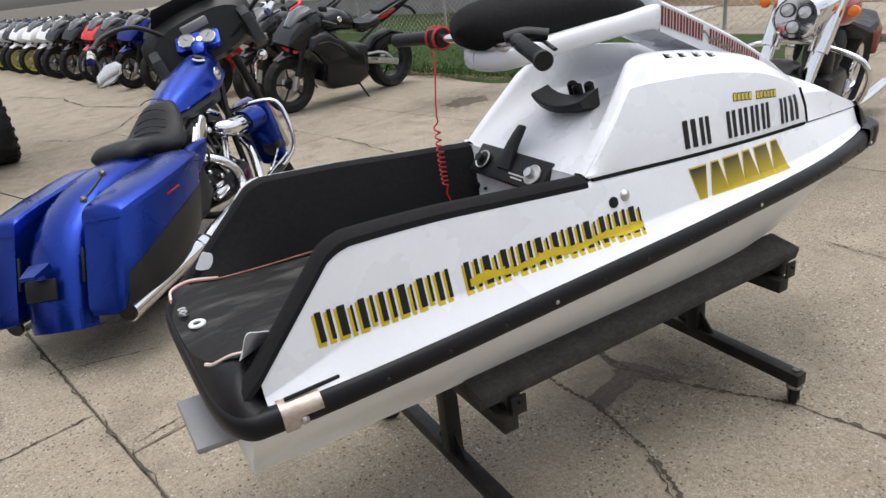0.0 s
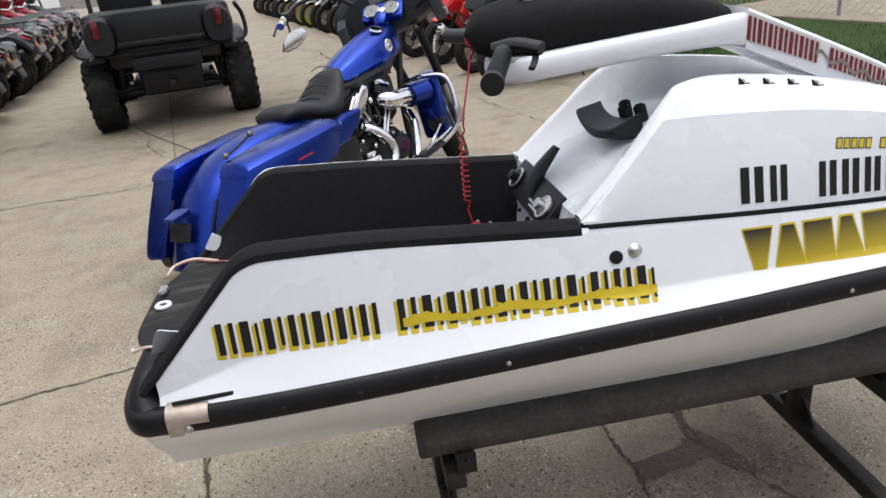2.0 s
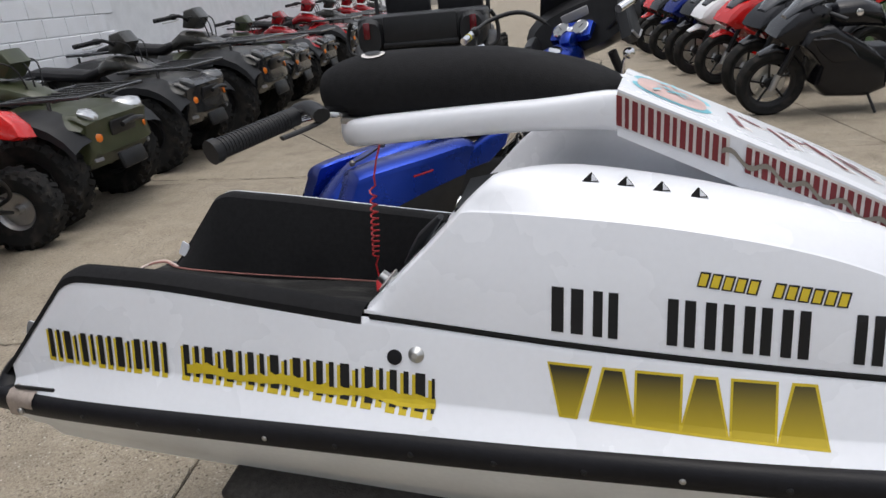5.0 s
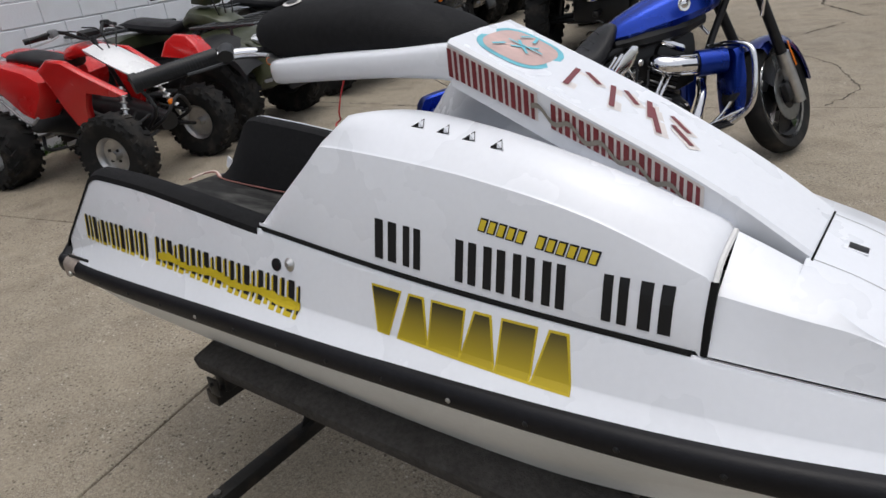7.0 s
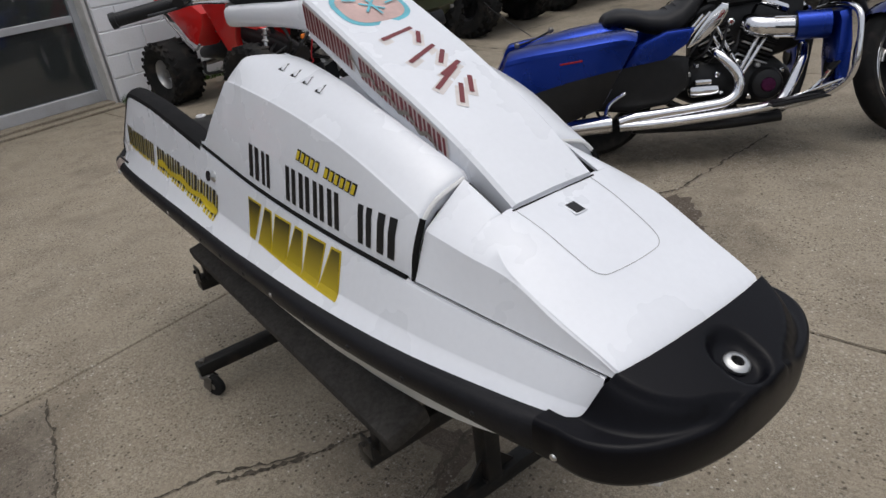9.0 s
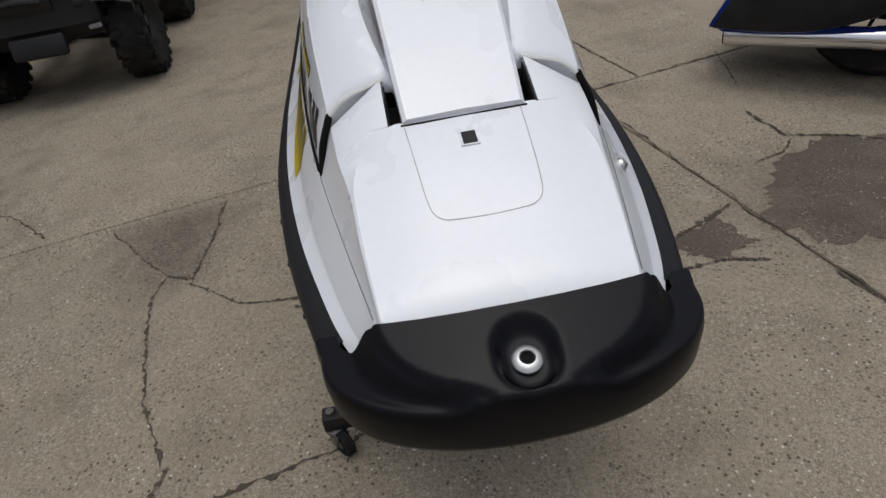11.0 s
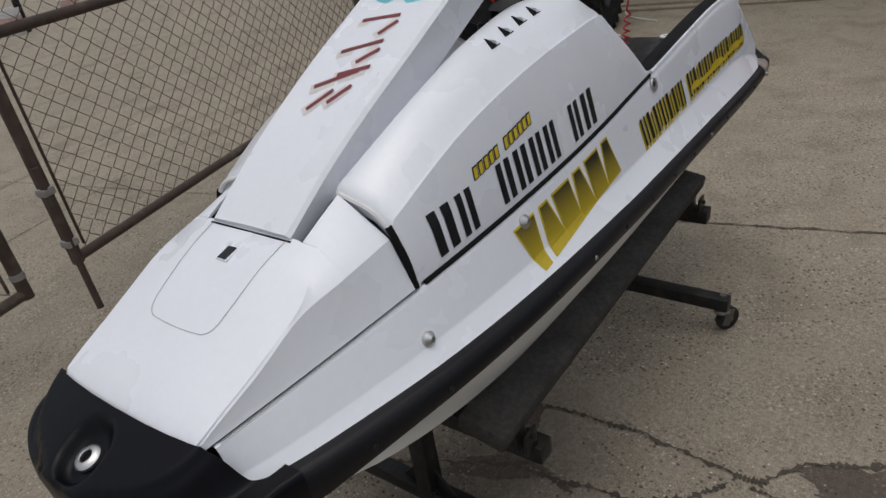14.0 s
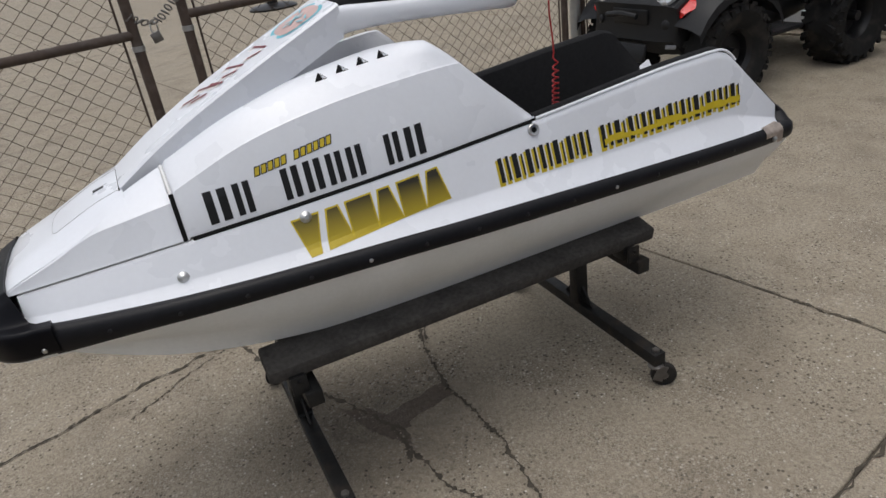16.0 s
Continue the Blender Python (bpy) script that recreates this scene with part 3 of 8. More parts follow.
# hull below the rail
keel_z = curve([-1.05, -0.2, 0.4, 0.75, 1.0, 1.09], [0.480, 0.478, 0.488, 0.545, 0.640, 0.665])
chine_z = curve([-1.05, 0.2, 0.5, 0.75, 1.0, 1.09], [0.564, 0.570, 0.586, 0.627, 0.665, 0.672])
rings = []
for i in range(44):
    x = -1.06 + (1.06 + 1.07) * i / 43
    w = rail_w(min(x, 1.02)) * (1 if x < 1.02 else math.sqrt(max(0.05, 1 - ((x - 1.02) / 0.085) ** 2)))
    half = [(w - 0.012, rail_low(x) + 0.012), (w - 0.022, rail_low(x) - 0.012), (w - 0.072, chine_z(x)), (w - 0.088, chine_z(x) - 0.012), (w * 0.63, min(chine_z(x) - 0.016, keel_z(x) + 0.012)), (w * 0.4, keel_z(x) + 0.006), (0, keel_z(x))]
    rings.append([(x, y, z) for y, z in half] + [(x, -y, z) for y, z in half[-2::-1]])
ski_part("hull", skin(rings, False, True), HULL_GREY, "chalky off-white lower hull")


# bumper rail round the sides and the stern
def rail_line(n=46):
    pts = []
    for i in range(n):
        x = 0.955 + (-1.03 - 0.955) * i / (n - 1)
        pts.append((x, rail_w(x)))
    for k in range(1, 15):
        a = math.pi / 2 * k / 14
        pts.append((-1.03 - 0.075 * math.sin(a) ** 0.8, 0.334 * max(0.0, math.cos(a)) ** 0.42))
    return pts


starboard = rail_line()
rail_loop = [(x, -y) for x, y in starboard] + [(x, y) for x, y in starboard[-2::-1]]
loop = rail_loop
rings = []
for i, (x, y) in enumerate(loop):
    a, b = loop[max(i - 1, 0)], loop[min(i + 1, len(loop) - 1)]
    d = Vector((b[0] - a[0], b[1] - a[1], 0)).normalized()
    out = Vector((d.y, -d.x, 0))
    if out.dot(Vector((x * 0.15, y, 0))) < 0 and abs(y) > 0.01:
        out = -out
    if abs(y) <= 0.01:
        out = Vector((-1, 0, 0))
    zt, zb = rail_top(x), rail_low(x)
    p = Vector((x, y, 0))
    rings.append([p + out * o + Vector((0, 0, z)) for o, z in (
        (-0.040, zt), (-0.016, zt + 0.004), (-0.006, zt + 0.001), (0.001, zt - 0.008), (0.003, (zt + zb) / 2),
        (0.001, zb + 0.008), (-0.006, zb), (-0.03, zb - 0.002))])
rail = ski_part("bumper_rail", skin(rings, True, True), RUBBER, "matt black rubber bumper rail")

for sign in (-1, 1):
    for k in range(13):
        x = -0.80 + 0.137 * k
        y = rail_w(x) + 0.003
        bm = lathe([(0.0001, 0.0022), (0.003, 0.002), (0.0048, 0.0008), (0.005, -0.002)], at(x, sign * y, (rail_top(x) + rail_low(x)) / 2, -90 * sign), 10)
        ski_part("rail_screw", bm, ALU if k % 5 == 3 else DARK_PLASTIC, parent=ski)

# bare strips at the stern ends of the rail
for sign in (-1, 1):
    rings = []
    for k in range(7):
        x = -1.005 + 0.075 * k / 6
        y, zt, zb = rail_w(x), rail_top(x), rail_low(x)
        low = zb + (0.002 if k < 3 else 0.024)
        rings.append([(x, sign * (y - 0.034), zt + 0.007), (x, sign * (y - 0.01), zt + 0.0065), (x, sign * (y + 0.002), zt - 0.003), (x, sign * (y + 0.0055), zt - 0.012), (x, sign * (y + 0.0055), low)])
    ski_part("worn_corner_strip", skin(rings), PEELED, "peeled bare metal strip on the rail")
    bm = lathe([(0.0001, 0.005), (0.004, 0.0045), (0.008, 0.002), (0.0085, -0.002)], at(-0.968, sign * (rail_w(-0.968) + 0.006), 0.662, -90 * sign), 12)
    ski_part("strip_screw", bm, STEEL)
    if sign > 0:
        continue
    bm = box((0.108, 0.005, 0.008), at(-0.938, sign * (side_y(-0.938, 0.703) + 0.003), 0.7055, 0, -1.5, 0.5 * sign), 0.002)
    ski_part("side_strip", bm, DARK_PLASTIC, "thin black strip above the rail")

# gunwale padding, one to a side: over the edge, down the inside, along the stern slope
pad_x = [-1.090, -1.080, -1.070, -1.060, -1.048] + [-1.036 + 0.0155 * i for i in range(53)] + [-0.215]
stern_y = {x: 0.334 * max(0.0, 1 - ((-1.03 - x) / 0.075) ** 2.5) ** 0.21 for x in pad_x if x < -1.03}
for sign in (-1, 1):
    rings = []
    for x in pad_x:
        top = side_at(max(x, -1.028), 1)
        zt = max(side_top(max(x, -1.028)), 0.722) - max(0.0, -1.030 - x) * 1.0
        y0 = top.y - 0.004 if x > -1.028 else min(top.y - 0.006, stern_y[x] - 0.022)
        floor_y = curve([-1.06, -0.95, -0.8, -0.23], [0.215, 0.170, 0.160, 0.158])(x)
        h = zt - 0.74
        rim = [(x, sign * (y0 + 0.0075), zt - 0.012), (x, sign * (y0 + 0.005), zt + 0.001)] if sign < 0 else [(x, y0 - 0.003, zt - 0.006), (x, y0 - 0.004, zt + 0.005)]
        rings.append([*rim, (x, sign * (y0 - 0.010), zt + 0.010), (x, sign * (y0 - 0.030), zt + 0.011),
                      (x, sign * (y0 - 0.044), zt + 0.004), (x, sign * (y0 - 0.050), zt - 0.012),
                      (x, sign * ((y0 - 0.054) * 0.45 + floor_y * 0.55), min(0.74 + max(0.0, h) * 0.45, zt + 0.010 + 20 * max(0.0, x + 1.036))), (x, sign * floor_y, min(0.742, zt + 0.008 + 20 * max(0.0, x + 1.036)))])
    ski_part("gunwale_pad", skin(rings), FOAM, "black foam pad over the gunwale and the tray's inner side")

# white edge line along the port gunwale
pts = [(x, side_at(x, 1).y - 0.0045, side_top(x) + 0.004) for x in (-0.87, -0.845, -0.81, -0.72, -0.62, -0.43, -0.3, -0.215)]
ski_part("gunwale_edge", tube(pts, 0.0042, 6, 3), WHITE)

# tray floor and stern deck
rings = []
for i in range(15):
    x = -1.100 + 0.865 * i / 14
    half = curve([-1.10, -1.06, -0.95, -0.8, -0.23], [0.17, 0.212, 0.176, 0.164, 0.160])(x)
    z = 0.746 + 0.004 * math.sin(i * 0.7) - (0.010 if i == 0 else 0)
    rings.append([(x + 0.034 * (abs(k) / 6) ** 4 * max(0.0, 1 - i / 2), half * k / 6, z + (0.004 if abs(k) == 6 else 0)) for k in range(-6, 7)])
ski_part("tray_mat", skin(rings), MAT, "worn black ribbed traction mat")
rings = []
for x, y in [p for p in rail_loop if p[0] < -0.90]:
    p = Vector((x, y, 0))
    inward = (Vector((-0.95, 0.35 * y, 0)) - p).normalized() if x < -1.0 else Vector((0, -math.copysign(1, y), 0))
    zt = rail_top(x)
    f = min(1.0, max(0.0, (-1.035 - x) / 0.045))
    rings.append([p + inward * o + Vector((0, 0, z)) for o, z in ((0.007, zt - 0.002), (0.013, zt + 0.008 * f), (0.022, zt + 0.022 * f), (0.036, zt + 0.036 * f), (0.055, zt + (0.738 - zt) * f), (0.085, zt + (0.743 - zt) * f), (0.12, zt + (0.742 - zt) * f))])
ski_part("stern_cap", skin(rings), RUBBER, "black rubber stern cap", angle=70)
ski_part("mat_edge", tube([(-1.088, 0.14, 0.748), (-1.078, 0.19, 0.752), (-1.03, 0.202, 0.758), (-0.96, 0.174, 0.756), (-0.8, 0.163, 0.755), (-0.5, 0.160, 0.755), (-0.3, 0.159, 0.755)], 0.0026, 6, 5, taper=0.0018), CUT_EDGE, "frayed reddish mat edge")
ski_part("mat_edge", tube([(-1.086, 0.15, 0.750), (-1.075, 0.196, 0.754), (-1.03, 0.206, 0.760), (-0.97, 0.180, 0.757)], 0.0032, 6, 5), MAT_EDGE, "pale peeling mat edge")
ski_part("mat_edge", tube([(-1.085, -0.175, 0.744), (-1.075, -0.198, 0.752), (-1.045, -0.214, 0.766), (-1.01, -0.214, 0.762)], 0.004, 6, 5, taper=0.002), MAT_EDGE, "pale peeling mat edge")
ski_part("tow_ring", lathe([(0.011, 0.000), (0.011, 0.006), (0.019, 0.007), (0.022, 0.004), (0.022, 0.000)], at(-1.062, -0.006, 0.747) @ Matrix.Scale(0.82, 4), 20), WHITE_PLASTIC, "white plastic drain ring")
for y, z in ((0.075, 0.75), (0.058, 0.75)):
    ski_part("eyelet", lathe([(0.004, 0.0), (0.005, 0.006), (0.011, 0.007), (0.013, 0.0)], at(-1.076, y, z) @ Matrix.Scale(0.8, 4), 12), STEEL)
heart = [(0.017 * math.cos(a) + 0.010 * math.sin(a) + 0.004 * math.cos(2 * a), 0.021 * math.sin(a) - 0.007 * math.cos(a) + 0.003 * math.sin(3 * a)) for a in (2 * math.pi * k / 26 for k in range(26))]


def inner_pad(x, z):
    """The port pad's inner face."""
    zt = max(side_top(max(x, -1.028)), 0.722)
    y0 = side_at(max(x, -1.028), 1).y - 0.054
    fy = curve([-1.06, -0.95, -0.8, -0.23], [0.215, 0.170, 0.160, 0.158])(x)
    k = min(1.0, max(0.0, (z - 0.742) / max(0.02, zt - 0.012 - 0.742)))
    return fy + (y0 - fy) * k


bm = skin([[(-0.984 + u * 0.9 + v * 0.35, inner_pad(-0.984 + u * 0.9 + v * 0.35, 0.787 + v) - o, 0.787 + v) for u, v in heart] for o in (0.001, 0.004)], True, True)
ski_part("worn_patch", bm, WHITE, "bare pale patch worn through the padding")
bm = skin([[(-1.000 + 1.7 * u, o - inner_pad(-1.000 + 1.7 * u, 0.775 + 1.5 * v), 0.775 + 1.5 * v) for u, v in heart] for o in (0.001, 0.004)], True, True)
ski_part("worn_patch", bm, WHITE, "bare pale patch worn through the padding")
# pump plate below the stern
ski_part("ride_plate", box((0.13, 0.20, 0.014), at(-1.080, -0.07, 0.560, 0, 4, 0), 0.004), GREY_PLASTIC, "grey-blue plate below the stern")

# hood
ridge_y = curve([-0.23, -0.1, 0.0, 0.06, 0.11, 0.18, 0.30, 0.44, 0.53, 0.643], [0.236, 0.206, 0.172, 0.143, 0.126, 0.122, 0.126, 0.131, 0.127, 0.107])
ridge_z = curve([-0.23, 0.0, 0.06, 0.13, 0.23, 0.30, 0.37, 0.44, 0.51, 0.58, 0.643], [1.09, 1.109, 1.113, 1.110, 1.098, 1.087, 1.073, 1.056, 1.035, 1.006, 0.976])
crease_y = curve([-0.23, -0.05, 0.1, 0.3, 0.48, 0.665], [0.246, 0.214, 0.213, 0.210, 0.205, 0.192])
crease_z = curve([-0.23, -0.05, 0.1, 0.3, 0.48, 0.665], [1.055, 1.060, 1.055, 1.035, 0.998, 0.925])
rear_z = curve([-0.212, -0.162, -0.086, -0.03, 0.02, 0.08], [0.900, 0.948, 1.022, 1.080, 1.124, 1.20])
trough_z = curve([-0.212, -0.16, -0.11, -0.04, 0.05, 0.2, 0.45, 0.66], [0.890, 0.926, 0.958, 0.994, 1.022, 1.028, 0.980, 0.90])


def hood_section(x, sign=-1):
    """Half of the hood's section, from the seam over the shoulder to the middle of the trough; the starboard ridge sits a little higher."""
    r = rear_z(x)
    ys, zs = seam_y(x) - 0.003, seam_z(x) + 0.007
    zc, zr = max(zs + 0.002, min(crease_z(x), r - 0.010)), max(zs + 0.004, min(ridge_z(x) + (0.008 * min(1.0, max(0.0, 0.60 - x) / 0.25) if sign > 0 else 0.0), r))
    zt = min(trough_z(x), zr - 0.004)
    yc, yr = crease_y(x), ridge_y(x)
    if r < crease_z(x) + 0.02:
        k = (r - zs) / (crease_z(x) + 0.02 - zs)
        yc = ys - 0.01 - (ys - 0.01 - yc) * k
    mid = Vector((0, (ys + yc) / 2 + 0.006 * min(1.0, (zc - zs) / 0.1), (zs + zc) / 2))
    sh = Vector((0, yc + (yr - yc) * 0.40 + 0.007 * min(1.0, (zr - zc) / 0.04), zc + (zr - zc) * 0.58))
    pts = [(ys, zs), (ys - 0.001, zs + 0.006), (mid.y, mid.z), (yc + 0.0012, zc), (yc - 0.004, zc + 0.003 * (zr > zc + 0.01)), (sh.y, sh.z), (yr + 0.012, zr - 0.004), (yr, zr),
           (yr - 0.012, zr - 0.002), (yr - 0.016, zr - 0.14 * (zr - zt)), (yr - 0.022 - 0.35 * (zr - zt), zt + 0.20 * (zr - zt)), (yr * 0.50, zt + 0.03 * (zr - zt)), (0, zt - 0.002)]
    return pts


hood_x = [-0.210, -0.207] + [-0.200 + 0.0145 * i for i in range(58)] + [0.640]
rings = []
for x in hood_x:
    half = hood_section(x)
    rings.append([(x, -y, z) for y, z in half] + [(x, y, z) for y, z in hood_section(x, 1)[-2::-1]])
front = [(0.648, y, z - 0.012) for _, y, z in rings[-1]]
last = [(0.645, y * 0.97, z - 0.03) for _, y, z in rings[-1]]
hood = ski_part("hood", skin(rings + [front, last]), WHITE, "white engine hood with raised shoulders", angle=50)
sides_n = len(rings[0])
for e in hood.data.edges:
    if e.vertices[0] % sides_n == e.vertices[1] % sides_n and e.vertices[0] % sides_n in (3, sides_n - 4):
        e.use_edge_sharp = True
for sign in (-1, 1):
    # dark tubes fill the hood's lower gaps in place of their shade
    pts = [(x, sign * (seam_y(x) - 0.002), seam_z(x) + 0.002) for x in np.linspace(-0.2, 0.635, 16)]
    ski_part("hood_seam", tube(pts, 0.0042, 6, 2), GAP_SHADE, "dark tube that stands for the shaded gap under the hood")
    half = hood_section(0.640)[:8]
    pts = [(0.6505, sign * (y - 0.003), z - 0.006) for y, z in (half[0], half[2], half[3])]
    ski_part("hood_seam", tube(pts, 0.0056, 6, 4), GAP_SHADE)
    pts = [(0.6505, sign * (y - 0.003), z - 0.009) for y, z in (half[3], half[5], half[7])]
    ski_part("hood_seam", tube(pts, 0.004, 6, 4), TROUGH)
    # louvres: four raised wedges in the shoulder, open towards the stern to port and towards the bow to starboard
    for k in range(4):
        x = 0.150 + 0.0515 * k if sign < 0 else 0.123 + 0.0505 * k
        half = hood_section(x, sign)
        top, low = Vector((half[6][0], half[6][1])), Vector((half[5][0], half[5][1]))
        d = (low - top).normalized()
        n = Vector((-d.y, d.x)) if d.x > 0 else Vector((d.y, -d.x))
        w, e0, e1, rise = (0.0125, 0.006, 0.029, 0.008) if sign < 0 else (0.0150, 0.004, 0.031, 0.007)

        def spot(f, e, o):
            """A place on the shoulder: f along the slot towards its flap, e down from the ridge, o proud of it."""
            q = top + d * e + n * o
            return (x - sign * f * w, sign * q.x, q.y)

        # solid dark triangle, coloured as the shaded inside of the louvre
        slot = [[spot(0, e0, o), spot(1, e1, o), spot(-1, e1, o)] for o in (-0.006, 0.0016)]
        louvre = ski_part("louvre", skin(slot, True, True), GAP_SHADE, "dark triangle for the shade in a louvre slot of the hood's shoulder", flat=True)
        bm = bmesh.new()
        vs = [bm.verts.new(p) for p in (spot(0.1, e0 - 0.001, -0.001), spot(1.15, e1 + 0.001, -0.001), spot(0.15, e1 + 0.001, -0.001), spot(0.15, e0 + 0.72 * (e1 - e0), rise))]
        for f in ((0, 1, 3), (1, 2, 3), (2, 0, 3)):
            bm.faces.new([vs[i] for i in f])
        ski_part("louvre_flap", bm, WHITE, "raised white flap over the slot", parent=louvre, flat=True)

# fore deck
deck_ridge_y = curve([0.65, 0.73, 0.826, 0.9, 1.01], [0.114, 0.134, 0.169, 0.166, 0.157])
deck_ridge_z = curve([0.65, 0.70, 0.75, 0.826, 0.91, 1.01, 1.04], [0.968, 0.948, 0.926, 0.887, 0.850, 0.808, 0.788])
deck_crease_y = curve([0.65, 0.75, 0.826, 0.9, 1.0], [0.194, 0.186, 0.174, 0.170, 0.160])
deck_crease_z = curve([0.65, 0.75, 0.826, 0.91, 1.01, 1.04], [0.912, 0.897, 0.882, 0.846, 0.804, 0.784])
deck_mid_z = curve([0.65, 0.735, 0.79, 0.85, 0.91, 1.01, 1.04], [0.972, 0.937, 0.920, 0.894, 0.864, 0.815, 0.790])
rings = []
for x in [0.6535] + [0.655 + 0.0118 * i for i in range(8)] + [0.7382, 0.7386] + [0.742 + 0.013 * i for i in range(23)]:
    y_in = 0.1080 + (deck_ridge_y(x) - 0.012 - 0.1080) * max(0.0, min(1.0, (x - 0.76) / 0.12))
    z_in = deck_ridge_z(x) + 0.003 if x < 0.7384 else deck_ridge_z(x) + (deck_mid_z(x) - deck_ridge_z(x)) * min(1.0, (deck_ridge_y(x) - y_in) / (deck_ridge_y(x) - 0.06))
    half = [(seam_y(x) - 0.002, seam_z(x) + 0.004), (seam_y(x) - 0.005, seam_z(x) + 0.010), (deck_crease_y(x), deck_crease_z(x)), (deck_crease_y(x) - 0.004, deck_crease_z(x) + 0.003),
            (deck_ridge_y(x), deck_ridge_z(x)), (y_in, z_in), (y_in - 0.0025 if x < 0.7384 else 0.098, deck_mid_z(x) if x > 0.7384 else deck_ridge_z(x) - 0.05), (0.06, deck_mid_z(x) if x > 0.7384 else 0.89), (0, deck_mid_z(x) + 0.001 if x > 0.7384 else 0.89)]
    if x < 0.654:
        half = [(y - 0.004, z - 0.03) for y, z in half]
    if x > 1.005:
        half = [(y * 0.94, z - 0.003) for y, z in half]
    rings.append([(x, -y, z) for y, z in half] + [(x, y, z) for y, z in half[-2::-1]])
ski_part("fore_deck", skin(rings), WHITE, "white fore deck", angle=30)
for sign in (-1, 1):
    pts = [(x, sign * (seam_y(x) + 0.0005), seam_z(x) + 0.002) for x in np.linspace(0.655, 0.985, 8)]
    ski_part("deck_seam", tube(pts, 0.0009, 5, 2), GREY_PLASTIC)
    # dark plates added on the slot's wall and floor to paint its shade
    bm = box((0.088, 0.0026, 0.050), at(0.693, sign * 0.1045, 0.924, 0, 23, 0), 0.001)
    box((0.088, 0.018, 0.004), at(0.693, sign * 0.0955, 0.906, 0, 23, 0), 0.001, bm=bm)
    ski_part("pole_slot", bm, GAP_SHADE, "thin dark plates standing for the shade in the slot beside the pole's foot")
# no real gap: a dark strip on the deck stands for its shade
ski_part("foot_gap", box((0.0030, 0.180, 0.0020), at(0.7452, 0.0, deck_mid_z(0.7452) + 0.0003, 0, 17, 0), 0.0004), GAP_SHADE, "dark strip laid on the deck for the shaded gap at the pole's foot")
# hatch outline and latch
hatch = [(0.746, 0.080), (0.80, 0.078), (0.86, 0.076), (0.888, 0.072), (0.900, 0.060), (0.903, 0.045), (0.905, 0.0), (0.903, -0.045), (0.900, -0.060), (0.888, -0.072), (0.86, -0.077), (0.80, -0.082), (0.746, -0.086)]
ski_part("hatch_seam", tube([(x, y, deck_mid_z(x) + 0.0012) for x, y in hatch], 0.0005, 5, 4), SEAM, "fine seam round the fore deck hatch")
ski_part("latch", box((0.027, 0.021, 0.004), at(0.790, -0.002, deck_mid_z(0.79) + 0.0006, 0, 14, 0), 0.0015), DARK_PLASTIC, "small black hatch latch")
ski_part("latch_surround", box((0.033, 0.026, 0.003), at(0.788, -0.002, deck_mid_z(0.788) + 0.0005, 0, 14, 0), 0.0012), WHITE)

# bow cover: raised middle with a groove along its sides, a sharp front edge and a blunt front face
COVER_X, COVER_FRONT, COVER_POW = 0.975, 1.121, 2.2
cover_flat = curve([0.94, 1.0, 1.03, 1.06, 1.085, 1.10, 1.12], [0.166, 0.164, 0.156, 0.136, 0.102, 0.066, 0.03])   # half width of the raised middle
tab_w = rail_w(COVER_X) + 0.012


def cover_z(x, a):
    z, e = 0.8185 - 0.450 * (x - 1.011) - 0.006 * min(1.0, a / 0.16) ** 2, cover_flat(x)
    if a > e:
        k = min(1.0, (a - e) / 0.044)
        z -= max(0.0, z - 0.751) * k * k * (3 - 2 * k)
        z -= 0.0055 * math.exp(-((a - e - 0.008) / 0.0045) ** 2)
    d = (max(0.0, abs(x - 1.074) - 0.008) / 0.030) ** 2 + (a / 0.034) ** 2
    well = min(1.0, max(0.0, (1.45 - d) / 1.10))
    return z - 0.018 * well * well * (3 - 2 * well)


outline = [(0.944 + 0.031 * i / 6, rail_w(0.944 + 0.031 * i / 6) + 0.007 + 0.005 * i / 6) for i in range(7)]
for i in range(1, 45):
    x = COVER_X + (COVER_FRONT - COVER_X) * math.sin(math.pi / 2 * i / 44)
    outline.append((x, tab_w * max(0.0, 1 - ((x - COVER_X) / (COVER_FRONT - COVER_X)) ** COVER_POW) ** (1 / COVER_POW)))


def even(pts, n):
    """n + 1 points evenly spaced along a broken line in the plan."""
    pts = np.array(pts, float)
    run = np.r_[0, np.cumsum(np.hypot(*np.diff(pts, axis=0).T))]
    want = np.linspace(0, run[-1], n + 1)
    return list(zip(np.interp(want, run, pts[:, 0]), np.interp(want, run, pts[:, 1])))


